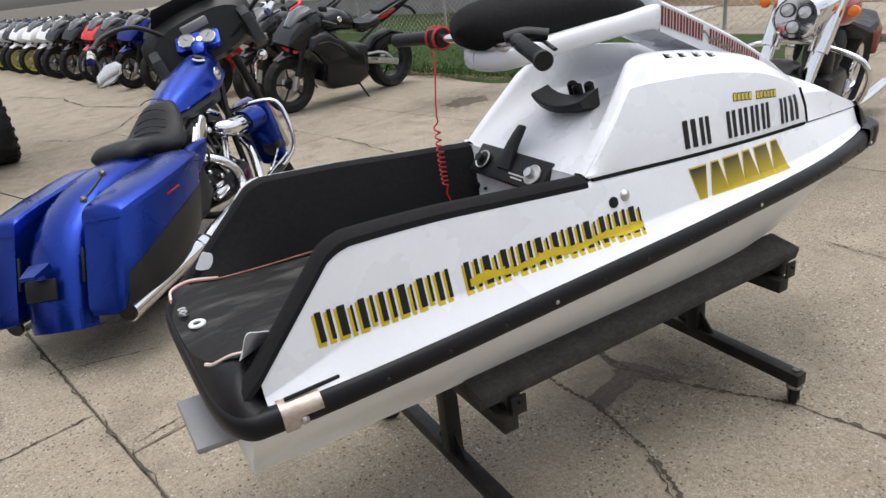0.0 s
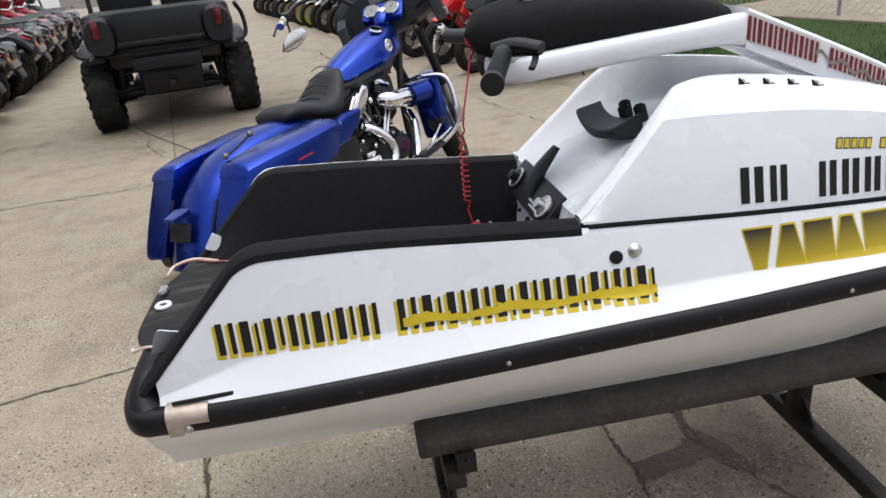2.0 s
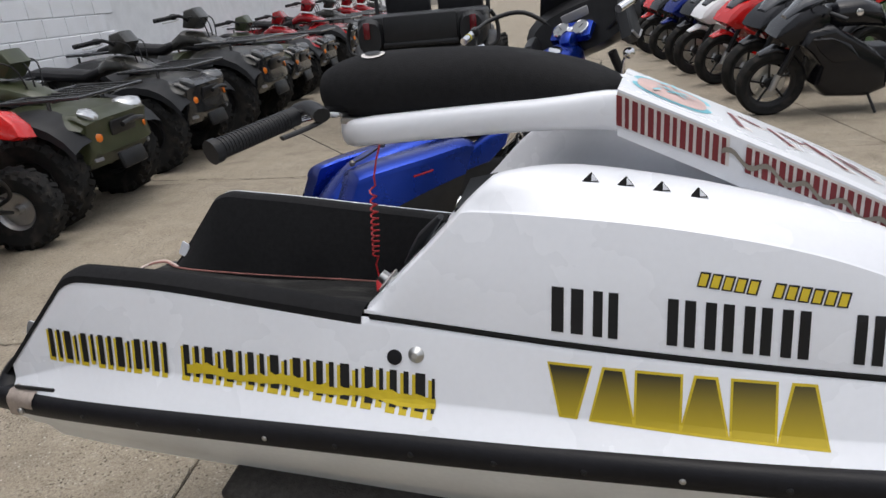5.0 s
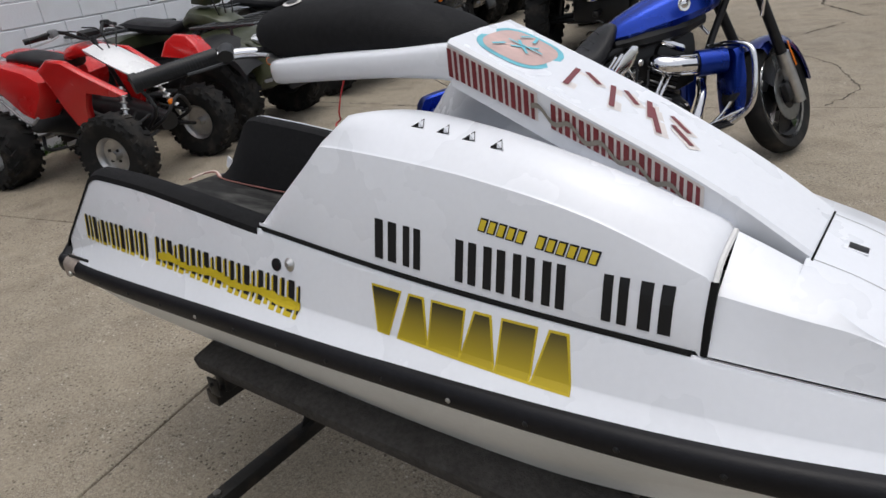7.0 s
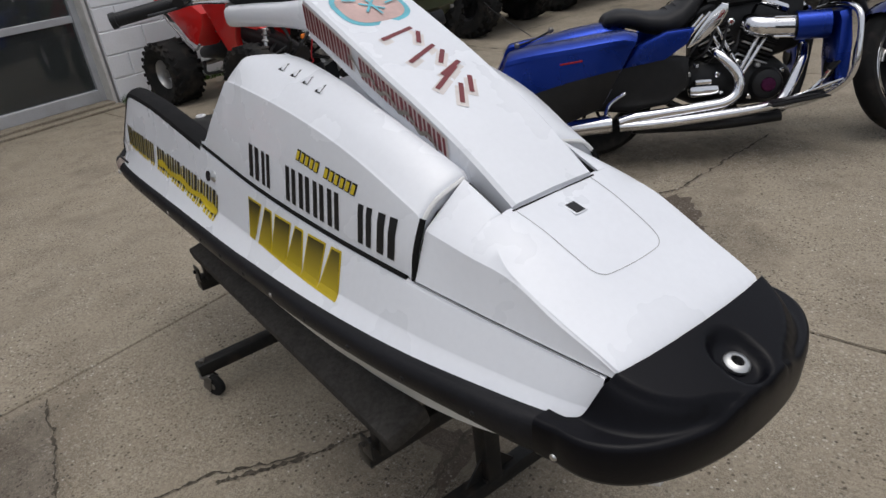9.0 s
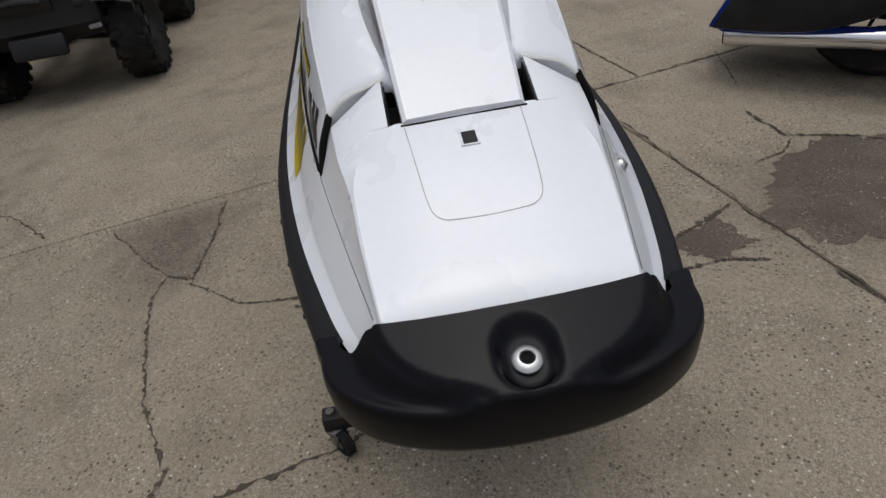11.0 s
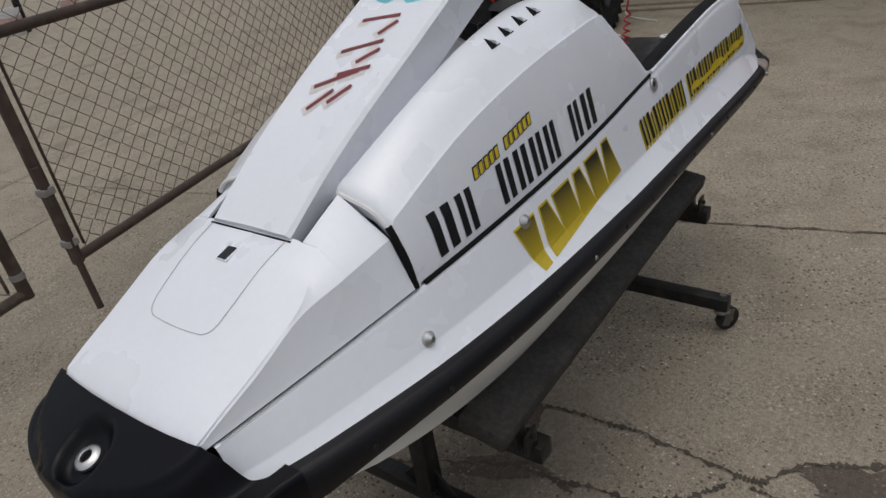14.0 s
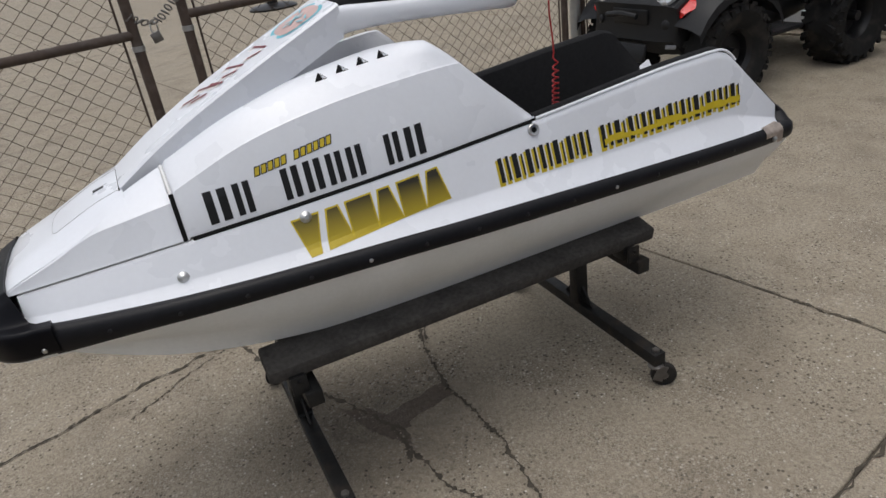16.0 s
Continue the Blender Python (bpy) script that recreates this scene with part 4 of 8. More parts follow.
inner = [(0.944, 0.222), (0.955, 0.221), (0.970, 0.218), (0.985, 0.204), (1.000, 0.180), (1.009, 0.161), (1.011, 0.148), (1.015, 0.110), (1.018, 0.06), (1.019, 0.0)]
pairs = list(zip(even(inner, 64), even(outline, 64)))
pairs = [((q[0], -q[1]), (o[0], -o[1])) for q, o in pairs] + pairs[-2::-1]
rings = []
for i, (q, o) in enumerate(pairs):
    before, after = pairs[max(i - 1, 0)][1], pairs[min(i + 1, len(pairs) - 1)][1]
    d = Vector((after[0] - before[0], after[1] - before[1], 0)).normalized()
    out = Vector((d.y, -d.x, 0))
    p, back = Vector((*o, 0)), Vector((*q, 0))
    rim = p - out * 0.007
    ring = [back + Vector((-0.001, 0, cover_z(back.x, abs(back.y)) - 0.008))]
    for k in range(23):
        c = back.lerp(rim, k / 22)
        ring.append(Vector((c.x, c.y, cover_z(c.x, abs(c.y)))))
    zt = ring[-1].z
    f = min(1.0, max(0.0, (o[0] - 0.97) / 0.15))
    low = 0.684 - 0.006 * f
    ring += [p + out * e + Vector((0, 0, z)) for e, z in ((-0.0025, zt - 0.0025), (-0.0004, zt - 0.008), (0.001, zt - 0.022), (-0.002, low + 0.012), (-0.006, low + 0.003), (-0.013, low), (-0.05, low + 0.003))]
    rings.append(ring)
ski_part("bow_cover", skin(rings), COVER, "moulded black plastic bow cover with a blunt front", angle=62)
ring_m = at(1.075, 0, 0.7785, 0, 18, 0)
ski_part("bow_ring", lathe([(0.0085, -0.006), (0.0085, 0.0015), (0.0098, 0.0030), (0.0150, 0.0022), (0.0186, -0.0015), (0.0190, -0.006)], ring_m, 32), STEEL, "polished steel bow eye ring")
ski_part("bow_ring_core", lathe([(0.0001, -0.004), (0.0084, -0.004), (0.0084, -0.007)], ring_m, 18), GAP_SHADE)
for sign in (-1, 1):
    ski_part("cover_bolt", lathe([(0.0001, 0.005), (0.004, 0.0045), (0.006, 0.002), (0.0065, -0.003)], at(0.972, sign * (rail_w(0.972) + 0.008), 0.700, -90 * sign), 12), STEEL)

# handle pole: broad box from the bow foot to the kink, then two arms
pole_z = curve([0.185, 0.355, 0.545, 0.65, 0.742], [1.226, 1.150, 1.060, 1.002, 0.942])


def pole_hw(x):
    """Half width of the pole's box."""
    return 0.086 + 0.014 * min(1.0, max(0.0, (0.742 - x) / 0.3))


rings = []
for i in range(15):
    k = i / 14
    x = 0.742 + (0.185 - 0.742) * k
    zt = pole_z(x)
    hw = pole_hw(x)
    h = 0.046 + 0.034 * min(1, k * 1.6) - 0.004 * k
    e = 0.005
    rings.append([(x, -hw, zt - h), (x, -hw - 0.001, zt - e), (x + 0.002, -hw + e, zt), (x + 0.002, 0, zt + 0.002), (x + 0.002, hw - e, zt), (x, hw + 0.001, zt - e), (x, hw, zt - h), (x - 0.01, 0, zt - h + 0.01)])
pole = ski_part("handle_pole", skin(rings, True, True), WHITE, "white fibreglass handle pole")
for sign in (-1, 1):
    rings = []
    line = spread([(0.240, sign * 0.080, 1.170), (0.18, sign * 0.085, 1.186), (0.11, sign * 0.089, 1.186), (-0.05, sign * 0.092, 1.178), (-0.215, sign * 0.090, 1.166), (-0.262, sign * 0.078, 1.160), (-0.29, sign * 0.045, 1.156), (-0.298, 0.0, 1.155)], 5)
    for i, p in enumerate(line):
        d = (line[min(i + 1, len(line) - 1)] - line[max(i - 1, 0)]).normalized()
        s = d.cross(Vector((0, 0, 1))).normalized()
        k = min(1.0, i / 12)
        rz, rw = (0.030 if i == 0 else 0.036 - 0.011 * k), 0.015 + 0.007 * k
        rings.append([p + s * rw * math.copysign(abs(math.cos(a)) ** 0.7, math.cos(a)) + Vector((0, 0, rz * math.copysign(abs(math.sin(a)) ** 0.7, math.sin(a)))) for a in (2 * math.pi * j / 14 for j in range(14))])
    ski_part("pole_arm", skin(rings, True, True), WHITE, "rounded white arm of the pole", angle=60)
# chin pad
rings = []
for i in range(25):
    k = i / 24
    x = 0.200 - 0.560 * k
    r = max(0.0, 1 - abs(2 * k - 1) ** 5.0) ** 0.5
    front_thin = 1 - 0.42 * (1 - k) ** 3
    cz = 1.203 + 0.025 * min(1, k * 2.5)
    rz, ry = 0.062 * r * front_thin + 0.001, 0.096 * (r ** 0.8) * (0.9 + 0.1 * k) + 0.001
    rings.append([(x, ry * math.copysign(abs(math.cos(a)) ** 0.8, math.cos(a)), cz + rz * math.copysign(abs(math.sin(a)) ** 0.85, math.sin(a))) for a in (2 * math.pi * j / 20 for j in range(20))])
chin = ski_part("chin_pad", skin(rings, True, True), FOAM, "thick black foam chin pad", angle=60)
badge = [(0.022 * math.cos(a), 0.016 * math.sin(a)) for a in (2 * math.pi * j / 24 for j in range(24))]


def pad_top(x, y):
    return 1.228 + 0.0625 * math.sqrt(max(0.0, 1 - (abs(y) / 0.096) ** 2.5))


bm = bmesh.new()
vs = [bm.verts.new((-0.235 + u, -0.040 + v, pad_top(-0.235, -0.040 + v) + 0.0015)) for u, v in badge]
cv = bm.verts.new((-0.235, -0.040, pad_top(-0.235, -0.040) + 0.003))
for a, b in zip(vs, vs[1:] + vs[:1]):
    bm.faces.new((a, b, cv))
ski_part("pad_badge", bm, PALE_SHADOW, "round worn silver badge")
bm = bmesh.new()
vs = [bm.verts.new((-0.235 + u * 0.7, -0.040 + v * 0.6, pad_top(-0.235, -0.04 + v * 0.6) + 0.0042)) for u, v in badge]
bm.faces.new(vs)
ski_part("pad_badge_core", bm, BLACK_INK)

# steering
ski_part("steering_plate", box((0.075, 0.17, 0.012), at(-0.262, 0, 1.180, 0, 3, 4), 0.004), ALU)
for y in (-0.045, 0.045):
    ski_part("bar_clamp", box((0.040, 0.030, 0.034), at(-0.285, y, 1.192, 0, 0, 4), 0.006), ALU)
ski_part("handlebar", tube([(-0.345, -0.215, 1.205), (-0.31, -0.14, 1.207), (-0.288, -0.06, 1.197), (-0.283, 0.05, 1.196), (-0.285, 0.14, 1.196), (-0.297, 0.225, 1.197)], 0.011, 10, 5), CHROME, "bare metal handlebar")
ski_part("handle_grip", tube([(-0.325, -0.180, 1.210), (-0.380, -0.330, 1.189)], 0.0160, 18), DARK_PLASTIC, "black ribbed rubber grip")
for k in range(22):
    c = Vector((-0.332, -0.200, 1.207)).lerp(Vector((-0.376, -0.320, 1.191)), k / 21)
    d = Vector((-0.060, -0.162, -0.023)).normalized()
    ski_part("grip_rib", tube([c - d * 0.0014, c + d * 0.0014], 0.0166, 18), DARK_PLASTIC)
ski_part("grip_end", tube([(-0.378, -0.325, 1.190), (-0.3825, -0.337, 1.188)], 0.0190, 18), DARK_PLASTIC)
ski_part("handle_grip", tube([(-0.297, 0.225, 1.197), (-0.335, 0.352, 1.190)], 0.0175, 16), DARK_PLASTIC, "black rubber grip")
ski_part("lever_perch", tube([(-0.335, -0.150, 1.215), (-0.300, -0.172, 1.222), (-0.262, -0.205, 1.214)], 0.015, 10, 4, 0.8), DARK_PLASTIC, "dark lever perch and hand guard")
ski_part("throttle_lever", tube([(-0.300, -0.165, 1.205), (-0.272, -0.19, 1.203), (-0.285, -0.235, 1.197), (-0.300, -0.27, 1.193)], 0.006, 8, 4, 0.6), DARK_PLASTIC)
sw = ski_part("switch_housing", box((0.046, 0.042, 0.050), at(-0.29, 0.200, 1.196, 0, 0, 10), 0.010), DARK_PLASTIC, "black handlebar switch housing")
for y in (0.183, 0.217):
    ski_part("switch_ring", tube([(-0.29 + 0.027 * math.cos(a), y, 1.196 + 0.027 * math.sin(a)) for a in (2 * math.pi * k / 12 for k in range(13))], 0.004, 6, 1), RED_CORD, "red lanyard loop")
# coiled lanyard
pts = [Vector((-0.312, 0.196, 1.172)), Vector((-0.325, 0.175, 1.12)), Vector((-0.345, 0.155, 1.05)), Vector((-0.352, 0.147, 1.012))]
turns = 11
for k in range(turns * 8 + 1):
    a = 2 * math.pi * k / 8
    f = k / (turns * 8)
    r = 0.0068 + 0.002 * math.sin(f * 3)
    pts.append(Vector((-0.357 + r * math.cos(a) - 0.004 * f, 0.145 - 0.02 * f + r * math.sin(a), 1.00 - 0.165 * f ** 0.72)))
pts += [Vector((-0.362, 0.122, 0.815)), Vector((-0.352, 0.112, 0.776))]
ski_part("lanyard", tube(pts, 0.0021, 6, 1), RED_CORD, "red coiled safety lanyard")
ski_part("lanyard_clip", tube([(-0.350, 0.118, 0.778), (-0.335, 0.085, 0.770), (-0.315, 0.055, 0.788), (-0.285, 0.03, 0.792), (-0.262, 0.01, 0.772)], 0.014, 8, 4, 0.35), RED_CORD, "red wrist strap")
for p in ((-0.343, 0.108, 0.786), (-0.322, 0.062, 0.796)):
    ski_part("strap_stud", lathe([(0.0001, 0.004), (0.004, 0.003), (0.0045, 0.0)], at(*p), 10), STEEL)

# dashboard in the tray's front wall
rings = [[(-0.236, y, 0.742), (-0.228, y, 0.80), (-0.217, y, 0.862), (-0.208, y * 1.12, 0.893)] for y in np.linspace(-0.215, 0.22, 9)]
ski_part("bulkhead", skin(rings), WHITE, "white tray front wall")
dash_m = at(-0.222, 0.02, 0.868, 0, -50, 0)
dash = ski_part("dash_panel", box((0.082, 0.30, 0.022), dash_m, 0.004), DARK_PLASTIC, "black dash panel with worn print")
for y, w in ((-0.045, 0.06), (-0.052, 0.045)):
    ski_part("dash_print", box((0.004, w, 0.0015), dash_m @ at(-0.016 - 0.009 * (w < 0.05), y, 0.0115)), PALE_SHADOW)
ski_part("hood_latch", blob([(0, 0, 0), (0.03, 0, 0.0), (0.065, 0, 0.004), (0.10, 0, 0.002), (0.122, 0, 0.0)], [(0.028, 0.008), (0.024, 0.014), (0.018, 0.013), (0.017, 0.009), (0.014, 0.006)], at(-0.240, 0.030, 0.868, 0, -52, 4)), DARK_PLASTIC, "black rubber hood latch strap")
for y in (0.105, -0.108):
    ski_part("dash_knob", lathe([(0.024, 0.0), (0.024, 0.007), (0.019, 0.009), (0.013, 0.010), (0.012, 0.026), (0.0001, 0.027)], dash_m @ at(-0.004, y, 0.010), 18), DARK_PLASTIC if y > 0 else STEEL)
    ski_part("knob_tag", tube([dash_m @ Vector((-0.004 + 0.024 * math.cos(a), y + 0.024 * math.sin(a), 0.018)) for a in (2 * math.pi * k / 14 for k in range(15))], 0.0028, 6, 1), PALE_SHADOW if y < 0 else STEEL)
for y, r in ((0.17, 0.009), (0.06, 0.008), (-0.02, 0.012), (-0.06, 0.008), (0.13, 0.004)):
    ski_part("wall_fitting", lathe([(r, 0.0), (r, 0.006), (r * 0.6, 0.008), (0.0001, 0.008)], at(-0.231, y, 0.79, 0, -82, 0), 12), DARK_PLASTIC)
# pole rest on the rear face of the hood
rings = []
for j in range(13):
    k = j / 12
    y = 0.066 - 0.168 * k
    dip = 1 - (2 * k - 1) ** 2
    x0 = -0.106 + 0.020 * k - 0.012 * dip
    z1 = 1.034 - 0.020 * dip - 0.006 * k
    rings.append([(x0 + 0.006, y, z1 - 0.019), (x0 - 0.003, y, z1 - 0.005), (x0, y, z1), (x0 + 0.055, y, z1 + 0.012 + 0.010 * k), (x0 + 0.062, y, z1 - 0.03)])
ski_part("pole_rest", skin(rings, True, True), DARK_PLASTIC, "black rubber pole rest")
for x, y in ((-0.022, 0.005), (-0.010, -0.045), (-0.040, -0.035)):
    ski_part("rest_stud", lathe([(0.013, -0.03), (0.013, 0.002), (0.009, 0.005), (0.006, 0.001), (0.0001, 0.001)], at(x, y, 1.048, 0, -16, 0), 14), DARK_PLASTIC)

# side fittings
for sign, x, z, r, mat in ((-1, -0.117, 0.835, 0.011, STEEL), (-1, -0.155, 0.828, 0.013, RUBBER), (1, -0.199, 0.869, 0.012, ALU), (1, 0.679, 0.768, 0.010, STEEL), (1, 0.40, 0.822, 0.011, STEEL)):
    y = side_y(x, z)
    prof = [(r * 1.25, -0.003), (r * 1.25, 0.002), (r * 0.8, 0.006), (r * 0.45, 0.009), (0.0001, 0.009)] if mat is STEEL else [(r, -0.003), (r, 0.003), (0.0001, 0.004)]
    if mat is ALU:
        prof = [(r * 1.35, -0.003), (r * 1.35, 0.003), (r * 1.15, 0.006), (r * 0.62, 0.005), (r * 0.58, 0.0015)]
        ski_part("drain_hole", lathe([(r * 0.58, 0.0022), (0.0001, 0.0020)], at(x, sign * y, z, -75 * sign), 14), GAP_SHADE)
    ski_part("side_fitting", lathe(prof, at(x, sign * y, z, -75 * sign), 16), mat)


# ---------------------------------------------------------------- vinyl lettering, kept as plain bars of its size and colour
def hood_y(x, z):
    """Half width of the hood's lower side at a height."""
    half = hood_section(x)[:5]
    for (y0, z0), (y1, z1) in zip(half, half[1:]):
        if z <= z1:
            return y0 + (y1 - y0) * (z - z0) / max(1e-5, z1 - z0)
    return half[-1][0]


def bar(bm, outline, sign, surface, lift):
    """One flat bar that follows the surface: outline gives its four corners as (x, z)."""
    a, b, c, d = outline
    rows = []
    for i in range(9):
        t = i / 8
        row = []
        for j in range(3):
            s = j / 2
            x = (a[0] * (1 - s) + b[0] * s) * (1 - t) + (d[0] * (1 - s) + c[0] * s) * t
            z = (a[1] * (1 - s) + b[1] * s) * (1 - t) + (d[1] * (1 - s) + c[1] * s) * t
            row.append((x, sign * (surface(x, z) + lift), z))
        rows.append(row)
    skin(rows, bm=bm)


def word(name, mat, strokes, x0, x1, z0, z1, height, sign, surface, lift, slant=0.0, shift=(0, 0), grow=0.0, label=""):
    """Bars for one word, each a part. strokes: (from, to, low, high) in parts of the word's length and height."""
    step = 1 if x1 > x0 else -1
    for s0, s1, lo, hi in strokes:
        xa, xb = x0 + (x1 - x0) * s0 - step * grow + shift[0], x0 + (x1 - x0) * s1 + step * grow + shift[0]
        za = z0 + (z1 - z0) * s0 + shift[1]
        zb = z0 + (z1 - z0) * s1 + shift[1]
        l, h = lo * height - grow, hi * height + grow
        dx = slant * (h - l) * step
        bm = bmesh.new()
        bar(bm, ((xa, za + l), (xb, zb + l), (xb + dx, zb + h), (xa + dx, za + h)), sign, surface, lift)
        ski_part(name, bm, mat, label, flat=True)


def serif_bars(n):
    """A thick and a thin upright bar for each character."""
    out = []
    for i in range(n):
        a, w = i / n, 1 / n
        k = (i * 5) % 3
        out += [(a + w * 0.08, a + w * (0.36 + 0.05 * k), 0.0, 1.0), (a + w * (0.62 + 0.04 * k), a + w * 0.82, 0.08 * (k == 1), 1.0 - 0.1 * (k == 2))]
    return out


def heavy_word(name, mat, x0, x1, z0, z1, height, sign, lift, grow=0.0, label=""):
    """Six heavy bars that narrow to the foot or to the head, or stand straight."""
    for i, (foot, head) in enumerate(((0.34, 1.0), (1.0, 0.42), (1.0, 1.0), (1.0, 0.42), (0.92, 0.92), (1.0, 0.42))):
        bm = bmesh.new()
        c, half = (i + 0.5) / 6, 0.078
        g = grow / abs(x1 - x0)
        pts = []
        for e, w, zz in ((-1, foot, -grow), (1, foot, -grow), (1, head, height + grow), (-1, head, height + grow)):
            f = c + e * (half * w + g)
            pts.append((x0 + (x1 - x0) * f, z0 + (z1 - z0) * f + zz))
        bar(bm, pts, sign, side_y, lift)
        ski_part(name, bm, mat, label, flat=True)


for sign, x_words, z_ends in ((-1, ((-0.900, -0.604, 7), (-0.578, -0.076, 11)), (0.769, 0.748)), (1, ((-0.078, -0.362, 7), (-0.388, -0.880, 11)), (0.770, 0.786))):
    start, end = x_words[0][0], x_words[1][1]
    for i, (x0, x1, n) in enumerate(x_words):
        za, zb = (z_ends[0] + (z_ends[1] - z_ends[0]) * (x - start) / (end - start) for x in (x0, x1))
        off = (-0.004 if x1 > x0 else 0.004, -0.006)
        word("lettering_shadow", GOLD, serif_bars(n), x0, x1, za, zb, 0.058, sign, side_y, 0.0010, 0.0, off, 0.0022, "gold vinyl bar")
        word("lettering", BLACK_INK, serif_bars(n), x0, x1, za, zb, 0.058, sign, side_y, 0.0018, label="black vinyl bar")
        if i == 1:
            bm = bmesh.new()
            for k in range(22):
                xa, xb = (x0 + (x1 - x0) * (0.02 + 0.044 * (k + e)) for e in (0, 1))
                lo = za + (zb - za) * k / 22 + 0.006 + 0.003 * math.sin(k * 0.9)
                hi = lo + 0.019 + 0.003 * math.sin(k * 0.7 + 1)
                bar(bm, ((xa, lo), (xb, lo), (xb, hi), (xa, hi)), sign, side_y, 0.0026)
            ski_part("lettering_smear", welded(bm, 0.006), GOLD, "gold band left where the black has peeled", flat=True)
for sign, x0, x1, z0, z1 in ((-1, 0.098, 0.484, 0.767, 0.755), (1, 0.434, 0.060, 0.746, 0.777)):
    heavy_word("lettering_outline", GOLD, x0, x1, z0, z1, 0.073, sign, 0.0010, 0.0035, "gold outline bar")
    heavy_word("lettering", FADE, x0, x1, z0, z1, 0.073, sign, 0.0018, 0, "heavy bar fading from black to gold")
NUMBER = [(0.0, 0.105), (0.12, 0.20), (0.325, 0.41), (0.425, 0.51), (0.525, 0.605), (0.62, 0.70), (0.80, 0.88), (0.90, 1.0)]
for sign, x0, x1, z0, z1 in ((-1, 0.102, 0.612, 0.889, 0.853), (1, 0.592, 0.084, 0.853, 0.889)):
    word("registration_bar", BLACK_INK, [c for a, b in NUMBER for c in ((a, a + (b - a) * 0.34, 0, 1), (a + (b - a) * 0.54, a + (b - a) * 0.88, 0, 1))], x0, x1, z0, z1, 0.068, sign, hood_y, 0.0012, label="black registration bar")
for sign, x0, x1, z0, z1 in ((-1, 0.305, 0.500, 0.965, 0.938), (1, 0.480, 0.300, 0.931, 0.962)):
    st = [(i / 12 + 0.012, i / 12 + 0.062, 0, 1) for i in range(12) if i != 5]
    word("small_lettering_outline", BLACK_INK, st, x0, x1, z0, z1, 0.016, sign, hood_y, 0.0010, 0.25, (0, 0), 0.0022)
    word("small_lettering", GOLD, st, x0, x1, z0, z1, 0.016, sign, hood_y, 0.0020, 0.25, label="small gold slanted bar")


def pole_bar(bm, corners, lift):
    rows = [[(x, y, pole_z(x) + 0.002 * (1 - abs(y) / 0.1) + lift) for x, y in (corners[0], corners[1])], [(x, y, pole_z(x) + 0.002 * (1 - abs(y) / 0.1) + lift) for x, y in (corners[3], corners[2])]]
    skin(rows, bm=bm)


def stroke(bm, a, b, w, lift):
    d = Vector((b[0] - a[0], b[1] - a[1])).normalized()
    n = Vector((-d.y, d.x)) * w / 2
    pole_bar(bm, [(a[0] + n.x, a[1] + n.y), (a[0] - n.x, a[1] - n.y), (b[0] - n.x, b[1] - n.y), (b[0] + n.x, b[1] + n.y)], lift)


# three hand-cut marks on the pole's top, and the oval sticker
MARKS = [((0.352, 0.030), (0.366, -0.046)), ((0.366, 0.034), (0.398, 0.012)), ((0.412, 0.034), (0.440, -0.040)), ((0.430, 0.040), (0.462, 0.010)), ((0.468, 0.046), (0.490, -0.010)),
         ((0.478, 0.030), (0.516, -0.042)), ((0.508, 0.036), (0.545, 0.010)), ((0.520, 0.006), (0.560, -0.024))]
for nm, w, off, lift, mat in (("mark_shadow", 0.021, (0.006, -0.005), 0.0012, PALE_SHADOW), ("mark", 0.0085, (0, 0), 0.0022, MAROON)):
    for i, (a, b) in enumerate(MARKS):
        bm = bmesh.new()
        stroke(bm, (a[0] + off[0], a[1] + off[1]), (b[0] + off[0], b[1] + off[1]), w, lift + 0.0001 * i)
        ski_part(nm, bm, mat, "hand-cut vinyl mark on the pole", flat=True)
for nm, f, lift, mat in (("oval_sticker", 1.0, 0.0014, TEAL), ("sticker_field", 0.86, 0.0022, PINK_GREY)):
    bm = bmesh.new()
    ring = []
    for j in range(32):
        a = 2 * math.pi * j / 32
        c, s = math.cos(a), math.sin(a)
        x = 0.262 + f * 0.062 * math.copysign(abs(c) ** 0.7, c)
        y = f * 0.074 * math.copysign(abs(s) ** 0.7, s)
        ring.append(bm.verts.new((x, y, pole_z(x) + 0.001 + lift)))
    mid = bm.verts.new((0.262, 0, pole_z(0.262) + 0.003 + lift))
    for a, b in zip(ring, ring[1:] + ring[:1]):
        bm.faces.new((a, b, mid))
    ski_part(nm, bm, mat, "faded oval sticker", flat=True)
for i, (a, b) in enumerate([((0.255, -0.02), (0.285, 0.02)), ((0.285, -0.02), (0.25, 0.015)), ((0.24, 0.0), (0.30, 0.004)), ((0.235, -0.045), (0.245, -0.02)), ((0.245, 0.03), (0.255, 0.055)), ((0.27, 0.03), (0.262, 0.06))]):
    bm = bmesh.new()
    stroke(bm, a, b, 0.005, 0.0052 + 0.0002 * i)
    ski_part("sticker_mark", bm, TEAL, flat=True)
